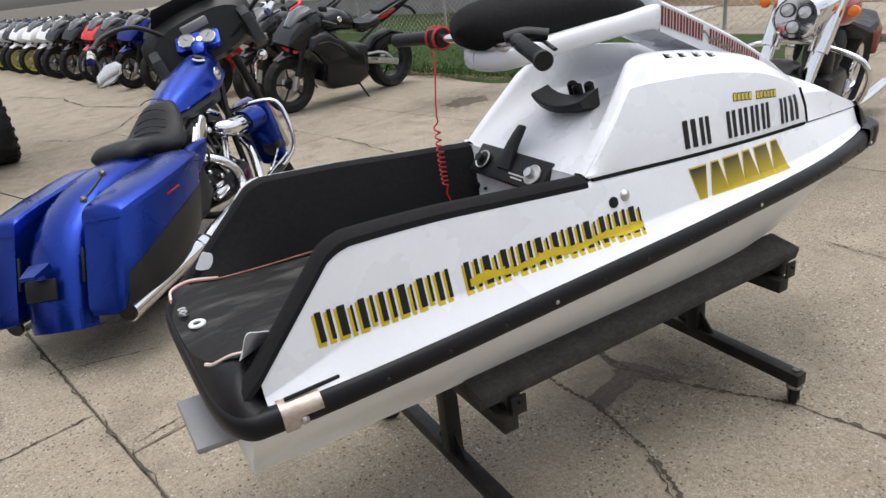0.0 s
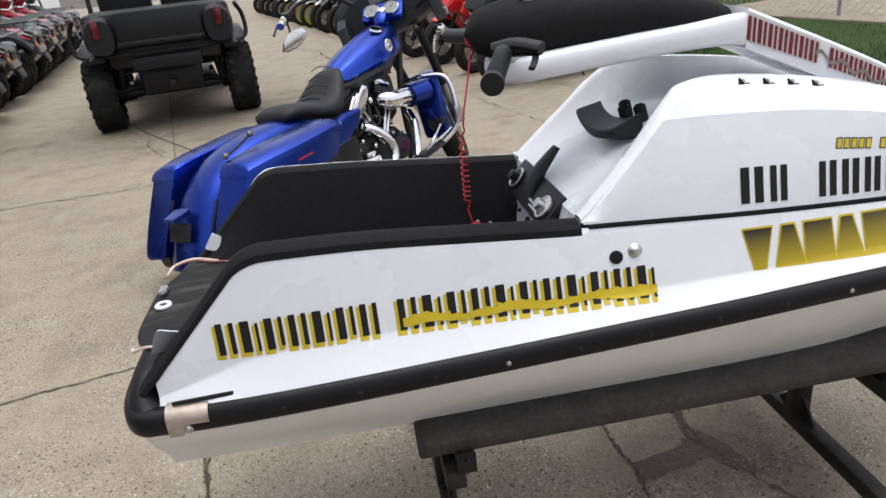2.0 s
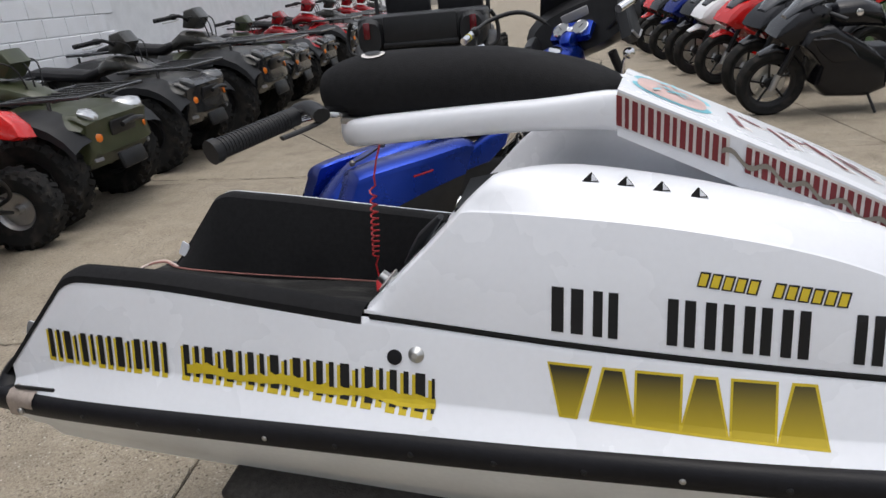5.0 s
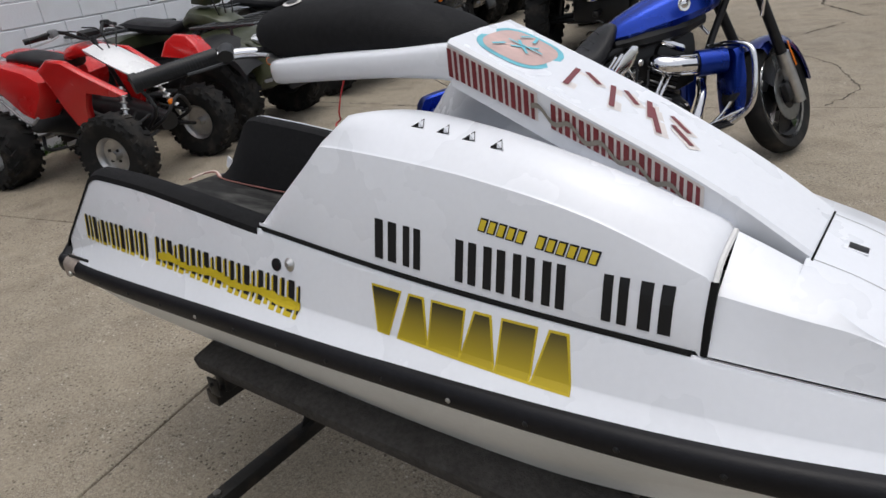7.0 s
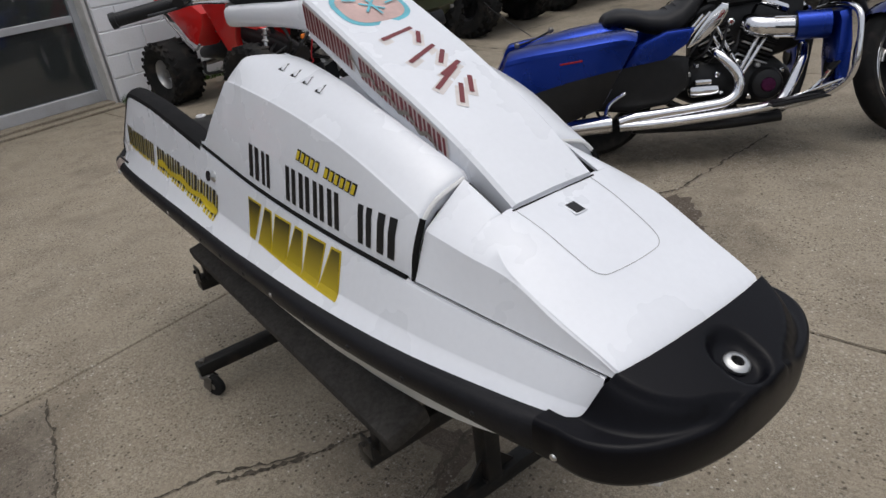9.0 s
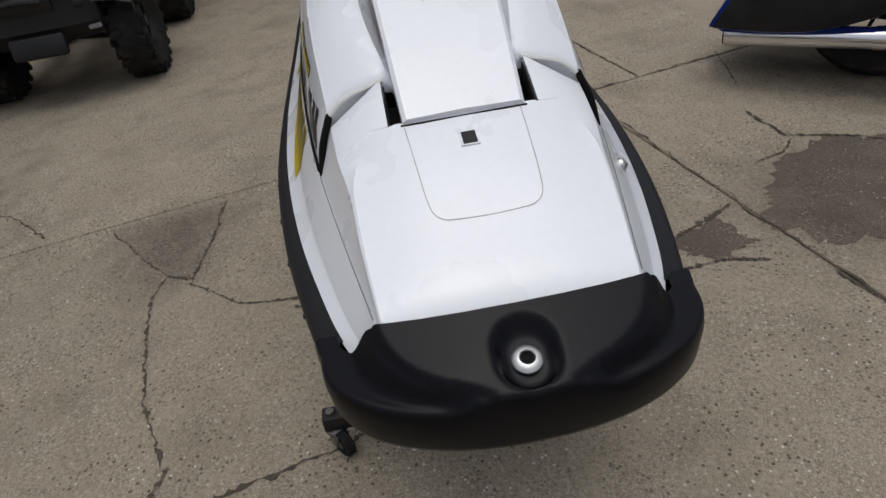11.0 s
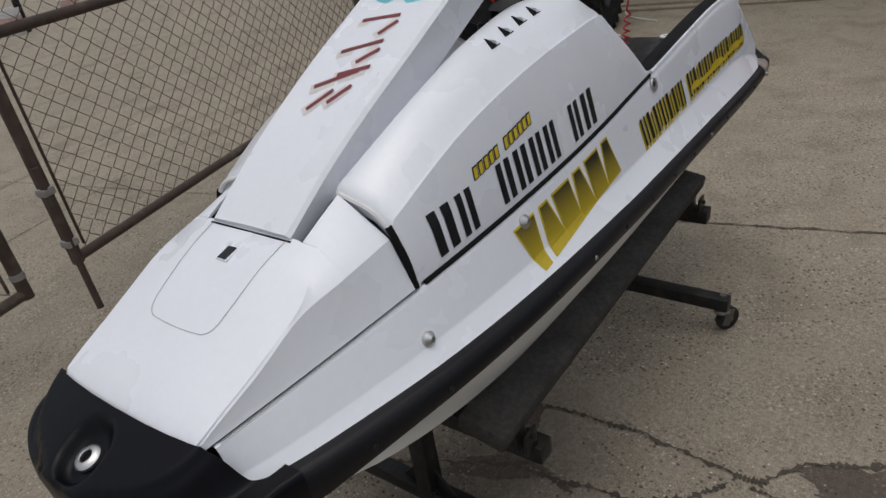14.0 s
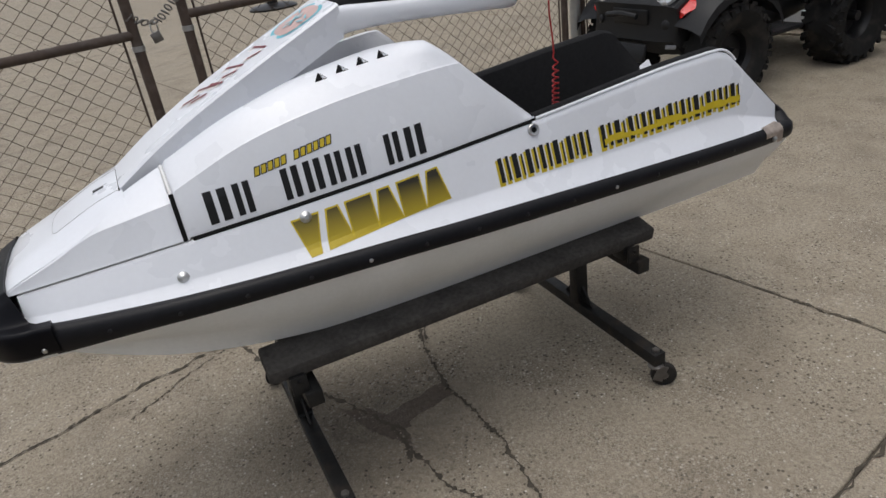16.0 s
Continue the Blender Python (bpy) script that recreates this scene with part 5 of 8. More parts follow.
# lettering down the pole's starboard side
for nm, grow, off, y_off, mat in (("pole_lettering_shadow", 0.0022, (0.003, 0.002), 0.0018, PALE_SHADOW), ("pole_lettering", 0.0, (0, 0), 0.0030, MAROON)):
    for i in range(18):
        if i == 7:
            continue
        for f0, f1 in ((0.06, 0.42), (0.60, 0.86)):
            bm = bmesh.new()
            xa, xb = 0.182 + 0.0232 * (i + f0) - grow + off[0], 0.182 + 0.0232 * (i + f1) + grow + off[0]
            hgt = 0.046 - 0.0009 * i
            rows = []
            for x in (xa, xb):
                zt = pole_z(x) - 0.013 + off[1]
                rows.append([(x, -pole_hw(x) - y_off, zt + grow), (x, -pole_hw(x) - y_off, zt - hgt - grow)])
            skin(rows, bm=bm)
            ski_part(nm, bm, mat, "bar of the pole's side lettering", flat=True)
rings = []
for k in range(40):
    x = 0.335 + 0.0062 * k
    zt = pole_z(x) - 0.030 - 0.0002 * k + 0.007 * math.sin(k * 0.75)
    rings.append([(x, -pole_hw(x) - 0.0042, zt), (x, -pole_hw(x) - 0.0042, zt - 0.008)])
ski_part("pole_scrawl", skin(rings), material("grey_silver_vinyl", (0.24, 0.22, 0.19), 0.4, 0.3), "silver script over the side lettering", flat=True)

# ---------------------------------------------------------------- cart
cart = thing("cart", "black welded steel watercraft cart on swivel casters with two carpeted bunks", "cart", at(0, 0, 0))
for x in (-0.505, 0.490):
    part("base_beam", box((0.042, 0.790, 0.042), at(x, 0.002, 0.104), 0.004), BLACK_STEEL, cart)
    part("post", box((0.045, 0.045, 0.26), at(x, 0.0, 0.245), 0.004), BLACK_STEEL, cart)
    part("cross_bar", box((0.042, 0.630, 0.042), at(x, 0.008, 0.392), 0.004), BLACK_STEEL, cart)
    for s in (-1, 1):
        part("post_gusset", skin([[(x + e, s * 0.0225, 0.126), (x + e, s * 0.075, 0.126), (x + e, s * 0.0225, 0.185)] for e in (-0.003, 0.003)], True, True), BLACK_STEEL, cart)
        part("beam_weld", tube([(x - 0.02, s * 0.024, 0.127), (x + 0.02, s * 0.024, 0.127)], 0.005, 6), BLACK_STEEL, cart)
    for y in (-0.372, 0.378):
        ang = {(-0.505, -0.372): 25, (0.490, -0.372): 35, (-0.505, 0.378): 150, (0.490, 0.378): -20}[(x, y)]
        spot = at(x, y, 0) @ at(0, 0, 0, 0, 0, ang)
        c = part("caster", lathe([(0.024, 0.0), (0.024, 0.005), (0.019, 0.008), (0.016, 0.012), (0.0001, 0.013)], at(x, y, 0.071), 16), TARNISHED, cart, "swivel caster with tarnished steel fork")
        for s in (-1, 1):
            part("fork", box((0.030, 0.003, 0.056), spot @ at(0.012, s * 0.016, 0.052, 0, 20, 0), 0.001), TARNISHED, c)
        part("caster_wheel", lathe([(0.012, -0.012), (0.034, -0.012), (0.0385, -0.008), (0.0385, 0.008), (0.034, 0.012), (0.012, 0.012)], spot @ at(0.024, 0, 0.0385, 90), 22), TYRE, c)
        part("wheel_hub", lathe([(0.0001, -0.0135), (0.011, -0.0135), (0.013, -0.012), (0.013, 0.012), (0.011, 0.0135), (0.0001, 0.0135)], spot @ at(0.024, 0, 0.0385, 90), 14), TARNISHED, c)
        part("caster_bolt", lathe([(0.011, 0), (0.011, 0.009), (0.0001, 0.010)], at(x, y, 0.124), 6), TARNISHED, cart)
for y in (-1, 1):
    m = at(0.002, y * 0.240, 0.474, y * -12)
    part("bunk", box((1.15, 0.100, 0.042), m, 0.008), CARPET, cart, "bunk board wrapped in charcoal carpet")
    for x in (-0.48, 0.515):
        part("bunk_bracket", box((0.04, 0.006, 0.05), at(x, y * 0.306, 0.435), 0.002), BLACK_STEEL, cart)
        part("bunk_riser", box((0.040, 0.050, 0.048), at(x, y * 0.262, 0.434), 0.003), BLACK_STEEL, cart)
        part("bunk_bolt", lathe([(0.006, 0), (0.006, 0.006), (0.0001, 0.007)], at(x, y * 0.311, 0.445, -90 * y), 6), BLACK_STEEL, cart)

# ---------------------------------------------------------------- building along the lot
WALL_U = -5.05      # face of the block wall
wall = thing("wall_west", "white-painted concrete block wall", "wall", kind="structure")


def block(u0, u1, v0, v1, z0, z1, depth=0.02):
    e = 0.006
    rings = []
    for inset, u in ((0, u0), (0, u1 - e), (e, u1)):
        rings.append([site(u, v, z) for v, z in ((v0 + inset, z0 + inset), (v1 - inset, z0 + inset), (v1 - inset, z1 - inset), (v0 + inset, z1 - inset))])
    return skin(rings, True, True)


bm = bmesh.new()


def core(u0, u1, v0, v1, z0, z1, bm):
    return skin([[site(u, v, z) for v, z in ((v0, z0), (v1, z0), (v1, z1), (v0, z1))] for u in (u0, u1)], True, True, bm)


WALL_V0, DOOR_R, DOOR_L, WALL_END = 1.62, 1.56, -3.2, 34.0
core(WALL_U - 0.34, WALL_U - 0.012, WALL_V0, WALL_END, 0, 3.6, bm)
core(WALL_U - 0.34, WALL_U - 0.012, DOOR_L, WALL_V0, 2.55, 3.6, bm)
part("wall_core", bm, MORTAR, wall, flat=True)
for row in range(14):
    z0 = 0.02 + 0.203 * row
    k = 0
    v = WALL_V0 + (0.0 if row % 2 == 0 else -0.2)
    while v < 7.2:
        a, b = max(v, WALL_V0) + 0.004, v + 0.396
        part("block", block(WALL_U - 0.03, WALL_U + 0.0015 * ((row * 7 + k * 3) % 3), a, b, z0 + 0.004, z0 + 0.197), WHITE_BLOCK, wall, flat=True)
        v += 0.4
        k += 1
roof = tagged(part("roof_edge", core(WALL_U - 6, WALL_U + 0.1, DOOR_L, WALL_END, 3.6, 3.8, bmesh.new()), STOREFRONT, flat=True), "grey metal roof edge", "roof", kind="structure")
# storefront: door leaf, sidelights and sill
store = thing("window_1", "aluminium-framed storefront glazing with a dark interior", "window", kind="structure")


def member(v0, v1, z0, z1, u0=WALL_U - 0.21, u1=WALL_U - 0.13, name="window_frame", mat=STOREFRONT, parent=None):
    bm = bmesh.new()
    core(u0, u1, v0, v1, z0, z1, bm)
    bmesh.ops.bevel(bm, geom=list(bm.edges), offset=0.004, segments=1, affect="EDGES")
    return part(name, bm, mat, parent or store, flat=True)


member(DOOR_R - 0.055, DOOR_R, 0.03, 2.55)
member(DOOR_L, DOOR_R, 2.45, 2.55)
for v in (0.25, -0.95, -2.2, DOOR_L + 0.03):
    member(v - 0.022, v + 0.022, 0.15, 2.45)
member(DOOR_L, DOOR_R - 0.055, 0.045, 0.15, WALL_U - 0.21, WALL_U - 0.125)
member(0.272, DOOR_R - 0.055, 0.74, 0.80, WALL_U - 0.20, WALL_U - 0.145)
for v0, v1 in ((0.272, DOOR_R - 0.055), (-0.928, 0.228), (-2.178, -0.972), (DOOR_L + 0.052, -2.222)):
    pane = part("pane", core(WALL_U - 0.178, WALL_U - 0.170, v0, v1, 0.15, 2.45, bmesh.new()), GLASS, store, flat=True)
    pane.visible_shadow = False
member(DOOR_L, DOOR_R, 0.02, 0.045, WALL_U - 0.4, WALL_U + 0.03, "window_sill", CONCRETE)
member(DOOR_L, DOOR_R + 0.04, 0.0, 0.022, WALL_U - 0.4, WALL_U + 0.13, "door_step", CONCRETE)
member(DOOR_R, DOOR_R + 0.030, 0.0, 2.6, WALL_U - 0.21, WALL_U + 0.008, "jamb_trim", material("peeling_grey_trim", (0.60, 0.59, 0.57), 0.7, vary=0.15, scale=12))
room = thing("interior", "showroom floor and walls behind the glass, coloured dark for dimness", "room", kind="structure")
# one dark colour stands for the low light inside the room
ROOM_SHADE = material("darkened_interior", (0.09, 0.085, 0.08), 0.8, vary=0.2, scale=2)
part("interior_floor", core(WALL_U - 6, WALL_U - 0.4, DOOR_L - 0.2, 6, -0.01, 0.02, bmesh.new()), ROOM_SHADE, room, flat=True)
part("interior_wall", core(WALL_U - 6.1, WALL_U - 6, DOOR_L - 0.2, 6, 0, 3.6, bmesh.new()), ROOM_SHADE, room, flat=True)
part("interior_side", core(WALL_U - 6, WALL_U - 0.35, 5.9, 6, 0, 3.6, bmesh.new()), ROOM_SHADE, room, flat=True)
part("interior_side", core(WALL_U - 6, WALL_U - 0.0, DOOR_L - 0.2, DOOR_L - 0.001, 0, 3.6, bmesh.new()), ROOM_SHADE, room, flat=True)
# grass tufts at the foot of the wall
weeds = bmesh.new()
rnd = random.Random(5)
for _ in range(900):
    p = site(WALL_U + 0.01 + abs(rnd.gauss(0, 0.035)), rnd.uniform(WALL_V0, 3.4), 0)
    d = Vector((rnd.uniform(-1, 1), rnd.uniform(-1, 1), 0)) * 0.02
    h = rnd.uniform(0.03, 0.09)
    w = Vector((rnd.uniform(-1, 1), rnd.uniform(-1, 1), 0)).normalized() * 0.004
    weeds.faces.new([weeds.verts.new(q) for q in (p - w, p + w, p + d + Vector((0, 0, h)))])
tagged(part("weeds", weeds, WEED, flat=True), "thin weeds along the foot of the wall", "weeds", kind="stuff")


# ---------------------------------------------------------------- chain-link gate and fence
def links(a, b, z0, z1, pitch=0.074, r=0.0024):
    """Woven diamond mesh between two places: zigzag wires side by side."""
    a, b = Vector(a), Vector(b)
    length = (b - a).length
    d = (b - a).normalized()
    n = Vector((-d.y, d.x, 0))
    bm = bmesh.new()
    shake = random.Random(8)
    cols = int(length / (pitch * 0.58)) // 2 * 2
    step = length / cols
    rows = int((z1 - z0) / (pitch / 2))
    dz = (z1 - z0) / rows
    for c in range(0, cols, 2):
        pts = []
        for k in range(rows + 1):
            s = (c + (k % 2) * 1.06 + shake.gauss(0, 0.06)) * step
            pts.append(a + d * min(max(s, 0), length) + n * (0.003 if k % 2 else -0.003) + Vector((0, 0, z0 + dz * k)))
        tube(pts, r, 4, 1, bm=bm)
        pts = [a + d * min((c + 2 - (k % 2) * 1.06) * step, length) + n * (-0.003 if k % 2 else 0.003) + Vector((0, 0, z0 + dz * k)) for k in range(rows + 1)]
        tube(pts, r, 4, 1, bm=bm)
    return bm


def gate_leaf(a, b, name, label, height=1.95, mid=1.08):
    g = thing(name, label, "gate")
    a, b = Vector((*a, 0)), Vector((*b, 0))
    for p in (a, b):
        part("upright", tube([p + Vector((0, 0, 0.205)), p + Vector((0, 0, height))], 0.024, 12), RUSTY, g)
    for z in (0.225, mid, height - 0.02):
        part("rail", tube([a + Vector((0, 0, z)), b + Vector((0, 0, z))], 0.021, 12), RUSTY, g)
    part("mesh", links(a + (b - a).normalized() * 0.05, b - (b - a).normalized() * 0.05, 0.25, height - 0.03), WIRE, g, "rusty woven chain-link mesh")
    for p, s in ((a, 1), (b, -1)):
        q = p + (b - a).normalized() * 0.055 * s
        part("tension_bar", tube([q + Vector((0, 0, 0.26)), q + Vector((0, 0, height - 0.05))], 0.006, 6), RUSTY, g)
        for z in (0.30, mid - 0.06, mid + 0.5, height - 0.15):
            part("band", tube([p + Vector((0, 0, z - 0.012)), p + Vector((0, 0, z + 0.012))], 0.028, 12), GALV, g)
    return g


g1 = gate_leaf((0.315, -1.862), (-2.26, -2.495), "gate", "rusty chain-link gate leaf with a drop rod")
gate_leaf((0.555, -1.790), (2.95, -1.225), "gate", "rusty chain-link gate leaf chained shut", mid=1.04)
part("drop_rod", tube([(0.325, -1.836, 0.62), (0.325, -1.832, 0.0)], 0.014, 10), RUSTY, g1)
for z in (0.30, 0.52):
    part("rod_guide", box((0.05, 0.05, 0.03), at(0.320, -1.848, z, 0, 0, 13), 0.004), GALV, g1)
post = thing("fence_post", "galvanised fence post at the end of the chain-link run", "fence post")
part("pole", tube([(-2.40, -2.56, 0), (-2.40, -2.56, 2.1)], 0.038, 16), GALV, post)
part("cap", lathe([(0.042, 0.0), (0.042, 0.02), (0.025, 0.045), (0.0001, 0.05)], at(-2.40, -2.56, 2.09), 14), GALV, post)
for z in (0.12, 1.0):
    part("hinge_band", lathe([(0.0385, -0.016), (0.044, -0.014), (0.044, 0.014), (0.0385, 0.016)], at(-2.40, -2.56, z), 16), GALV, post)
    part("hinge_bolt", tube([(-2.45, -2.51, z), (-2.31, -2.60, z + 0.005)], 0.009, 8), GALV, post)
part("foot", box((0.12, 0.05, 0.03), at(-2.34, -2.48, 0.015, 0, 0, 20), 0.005), GALV, post)
for nm, a, b in (("fence", (-2.47, -2.575), (-4.45, -3.03)),):
    g = gate_leaf(a, b, nm, "chain-link fence running on to the building")
    tagged(g, category="fence")
# pails and a stand on the lot beyond the gate
def pail(x, y, size):
    p = thing("pail", "white plastic pail standing on the lot behind the gate", "pail", at(x, y, 0), "pails behind the gate")
    part("bucket", lathe([(0.0001, 0.0), (0.125 * size, 0.0), (0.13 * size, 0.012), (0.150 * size, 0.36), (0.156 * size, 0.365), (0.156 * size, 0.385), (0.146 * size, 0.385), (0.128 * size, 0.03), (0.0001, 0.03)], sides=26), WHITE_PLASTIC, p)
    part("band", lathe([(0.1415 * size, 0.17), (0.1475 * size, 0.27), (0.1445 * size, 0.27), (0.1385 * size, 0.17)], sides=26), PINK_GREY, p, "faded printed band")
    part("handle", tube([(0.15 * size * math.cos(a), 0.15 * size * math.sin(a), 0.34 - 0.06 * math.sin(a) ** 2) for a in (math.pi * k / 10 for k in range(11))], 0.004, 6, 1), STEEL, p)


for x, y, size in ((-3.31, -11.55, 1.08), (-3.64, -11.14, 1.13), (-4.89, -11.70, 1.1)):
    pail(x, y, size)
stand = thing("sign_stand", "heavy black steel stand with a wide foot, behind the gate", "stand", at(-2.27, -11.74, 0))
part("foot", lathe([(0.0001, 0.0), (0.44, 0.0), (0.45, 0.03), (0.40, 0.06), (0.16, 0.10), (0.0001, 0.10)], sides=28), ENGINE, stand)
part("column", tube([(0, 0, 0.08), (0, 0, 1.7)], 0.10, 16), ENGINE, stand)
bollard = thing("bollard", "slim dark steel bollard beside the pails", "bollard", at(-3.80, -11.10, 0))
part("shaft", tube([(0, 0, 0), (0, 0, 1.0)], 0.055, 16), ENGINE, bollard)
part("cap", lathe([(0.058, 0.0), (0.058, 0.02), (0.03, 0.045), (0.0001, 0.05)], at(0, 0, 0.99), 16), GALV, bollard)

cord = tube([(-5.02, -2.02, 0.05), (-4.95, -1.93, 0.02), (-4.84, -1.72, 0.006), (-4.62, -1.58, 0.006), (-4.50, -1.50, 0.006), (-4.43, -1.39, 0.006), (-4.35, -1.21, 0.006)], 0.006, 8, 6)
tagged(part("cord", cord, WHITE_PLASTIC), "thin white cord lying on the concrete by the door step", "cord")

# chain and padlock between the leaves
chain = thing("chain", "steel chain with a padlock hanging between the gate leaves", "chain")
for k in range(13):
    t = k / 12
    p = Vector((0.555 - 0.235 * t, -1.770 - 0.070 * t, 1.115 - 0.055 * math.sin(math.pi * min(1.0, t * 1.15)) + 0.045 * t))
    ang = 90 * (k % 2)
    link = [(0.017 * math.cos(a), 0.0095 * math.sin(a)) for a in (2 * math.pi * j / 10 for j in range(11))]
    m = at(*p, ang, 35 - 60 * t if t < 0.5 else -40, 5)
    part("link", tube([m @ Vector((u, v, 0)) for u, v in link], 0.0040, 6, 1), TARNISHED, chain)
part("padlock", box((0.045, 0.02, 0.045), at(0.464, -1.805, 1.012, 0, 15, 8), 0.005), TARNISHED, chain)
part("shackle", tube([(0.450, -1.807, 1.028), (0.450, -1.807, 1.064), (0.464, -1.805, 1.078), (0.478, -1.803, 1.064), (0.478, -1.803, 1.028)], 0.004, 6, 4), STEEL, chain)


# ---------------------------------------------------------------- vehicles
def wheel(parent, m, radius, width, rim, rim_mat, spokes=5, knobs=0, name="wheel", disc=False, square=0.5):
    """Tyre with rim and spokes; the axle lies along the y axis of m."""
    turn = m @ pose(0, 0, 0, 90)
    sides = 60 if knobs else 36
    w = width / 2
    prof = [(rim, -w * 0.62), (rim + (radius - rim) * 0.35, -w * 0.92), (rim + (radius - rim) * 0.72, -w), (radius * 0.965, -w * (0.55 + square * 0.4)), (radius, -w * square),
            (radius * 1.002, 0), (radius, w * square), (radius * 0.965, w * (0.55 + square * 0.4)), (rim + (radius - rim) * 0.72, w), (rim + (radius - rim) * 0.35, w * 0.92), (rim, w * 0.62)]
    rings = []
    for i, (r, h) in enumerate(prof):
        ring = []
        for j in range(sides):
            a = 2 * math.pi * (j + (0.5 if i in (4, 6) and knobs else 0)) / sides
            rr = r + (knobs if (knobs and 3 <= i <= 7 and (j // 2 + i) % 3 != 0) else 0) - (knobs * 0.6 if knobs and 3 <= i <= 7 else 0)
            ring.append(turn @ Vector((rr * math.cos(a), rr * math.sin(a), h)))
        rings.append(ring)
    tyre = part(name, skin(rings, True), TYRE, parent, angle=50 if not knobs else 30)
    if knobs:
        lugs = bmesh.new()
        for k in range(21):
            for side in (-1, 1):
                a = 2 * math.pi * (k + 0.25 * side) / 21
                spot = turn @ pose(0, 0, 0, 0, 0, math.degrees(a)) @ at(radius * 0.985, 0, side * w * 0.50, 0, side * 10, 0) @ pose(0, 0, 0, side * 24, 0, 0)
                box((knobs * (1.5 if radius > 0.34 else 0.8), radius * 0.115, w * 0.74), spot, bm=lugs)
                box((radius * 0.13, radius * 0.10, w * (0.16 if radius > 0.3 else 0.08)), turn @ pose(0, 0, 0, 0, 0, math.degrees(a) + 6) @ at(radius * 0.90, 0, side * w * 0.97), bm=lugs)
        part("tread", lugs, TYRE, tyre, flat=True)
    part("rim", hoop([(rim * 1.01, -w * 0.64), (rim * 1.03, -w * 0.58), (rim * 0.93, -w * 0.5), (rim * 0.90, 0), (rim * 0.93, w * 0.5), (rim * 1.03, w * 0.58), (rim * 1.01, w * 0.64), (rim * 0.86, w * 0.4), (rim * 0.84, 0), (rim * 0.86, -w * 0.4)], turn, 30), rim_mat, tyre)
    part("hub", lathe([(0.0001, -w * 0.6), (rim * 0.22, -w * 0.6), (rim * 0.26, 0), (rim * 0.22, w * 0.6), (0.0001, w * 0.6)], turn, 14), rim_mat, tyre)
    if spokes:
        for k in range(spokes):
            a = 2 * math.pi * k / spokes
            part("spoke", tube([turn @ Vector((rim * 0.2 * math.cos(a), rim * 0.2 * math.sin(a), 0)), turn @ Vector((rim * 0.9 * math.cos(a + 0.18), rim * 0.9 * math.sin(a + 0.18), 0))], rim * 0.075, 6, 1, 0.6), rim_mat, tyre)
    else:
        part("wheel_disc", lathe([(rim * 0.2, 0.0), (rim * 0.88, w * 0.12), (rim * 0.88, w * 0.05), (rim * 0.2, -w * 0.1)], turn, 24), rim_mat, tyre)
    if disc:
        part("brake_disc", hoop([(rim * 0.35, w * 0.8), (rim * 0.72, w * 0.8), (rim * 0.72, w * 0.88), (rim * 0.35, w * 0.88)], turn, 24), STEEL, tyre)
    return tyre


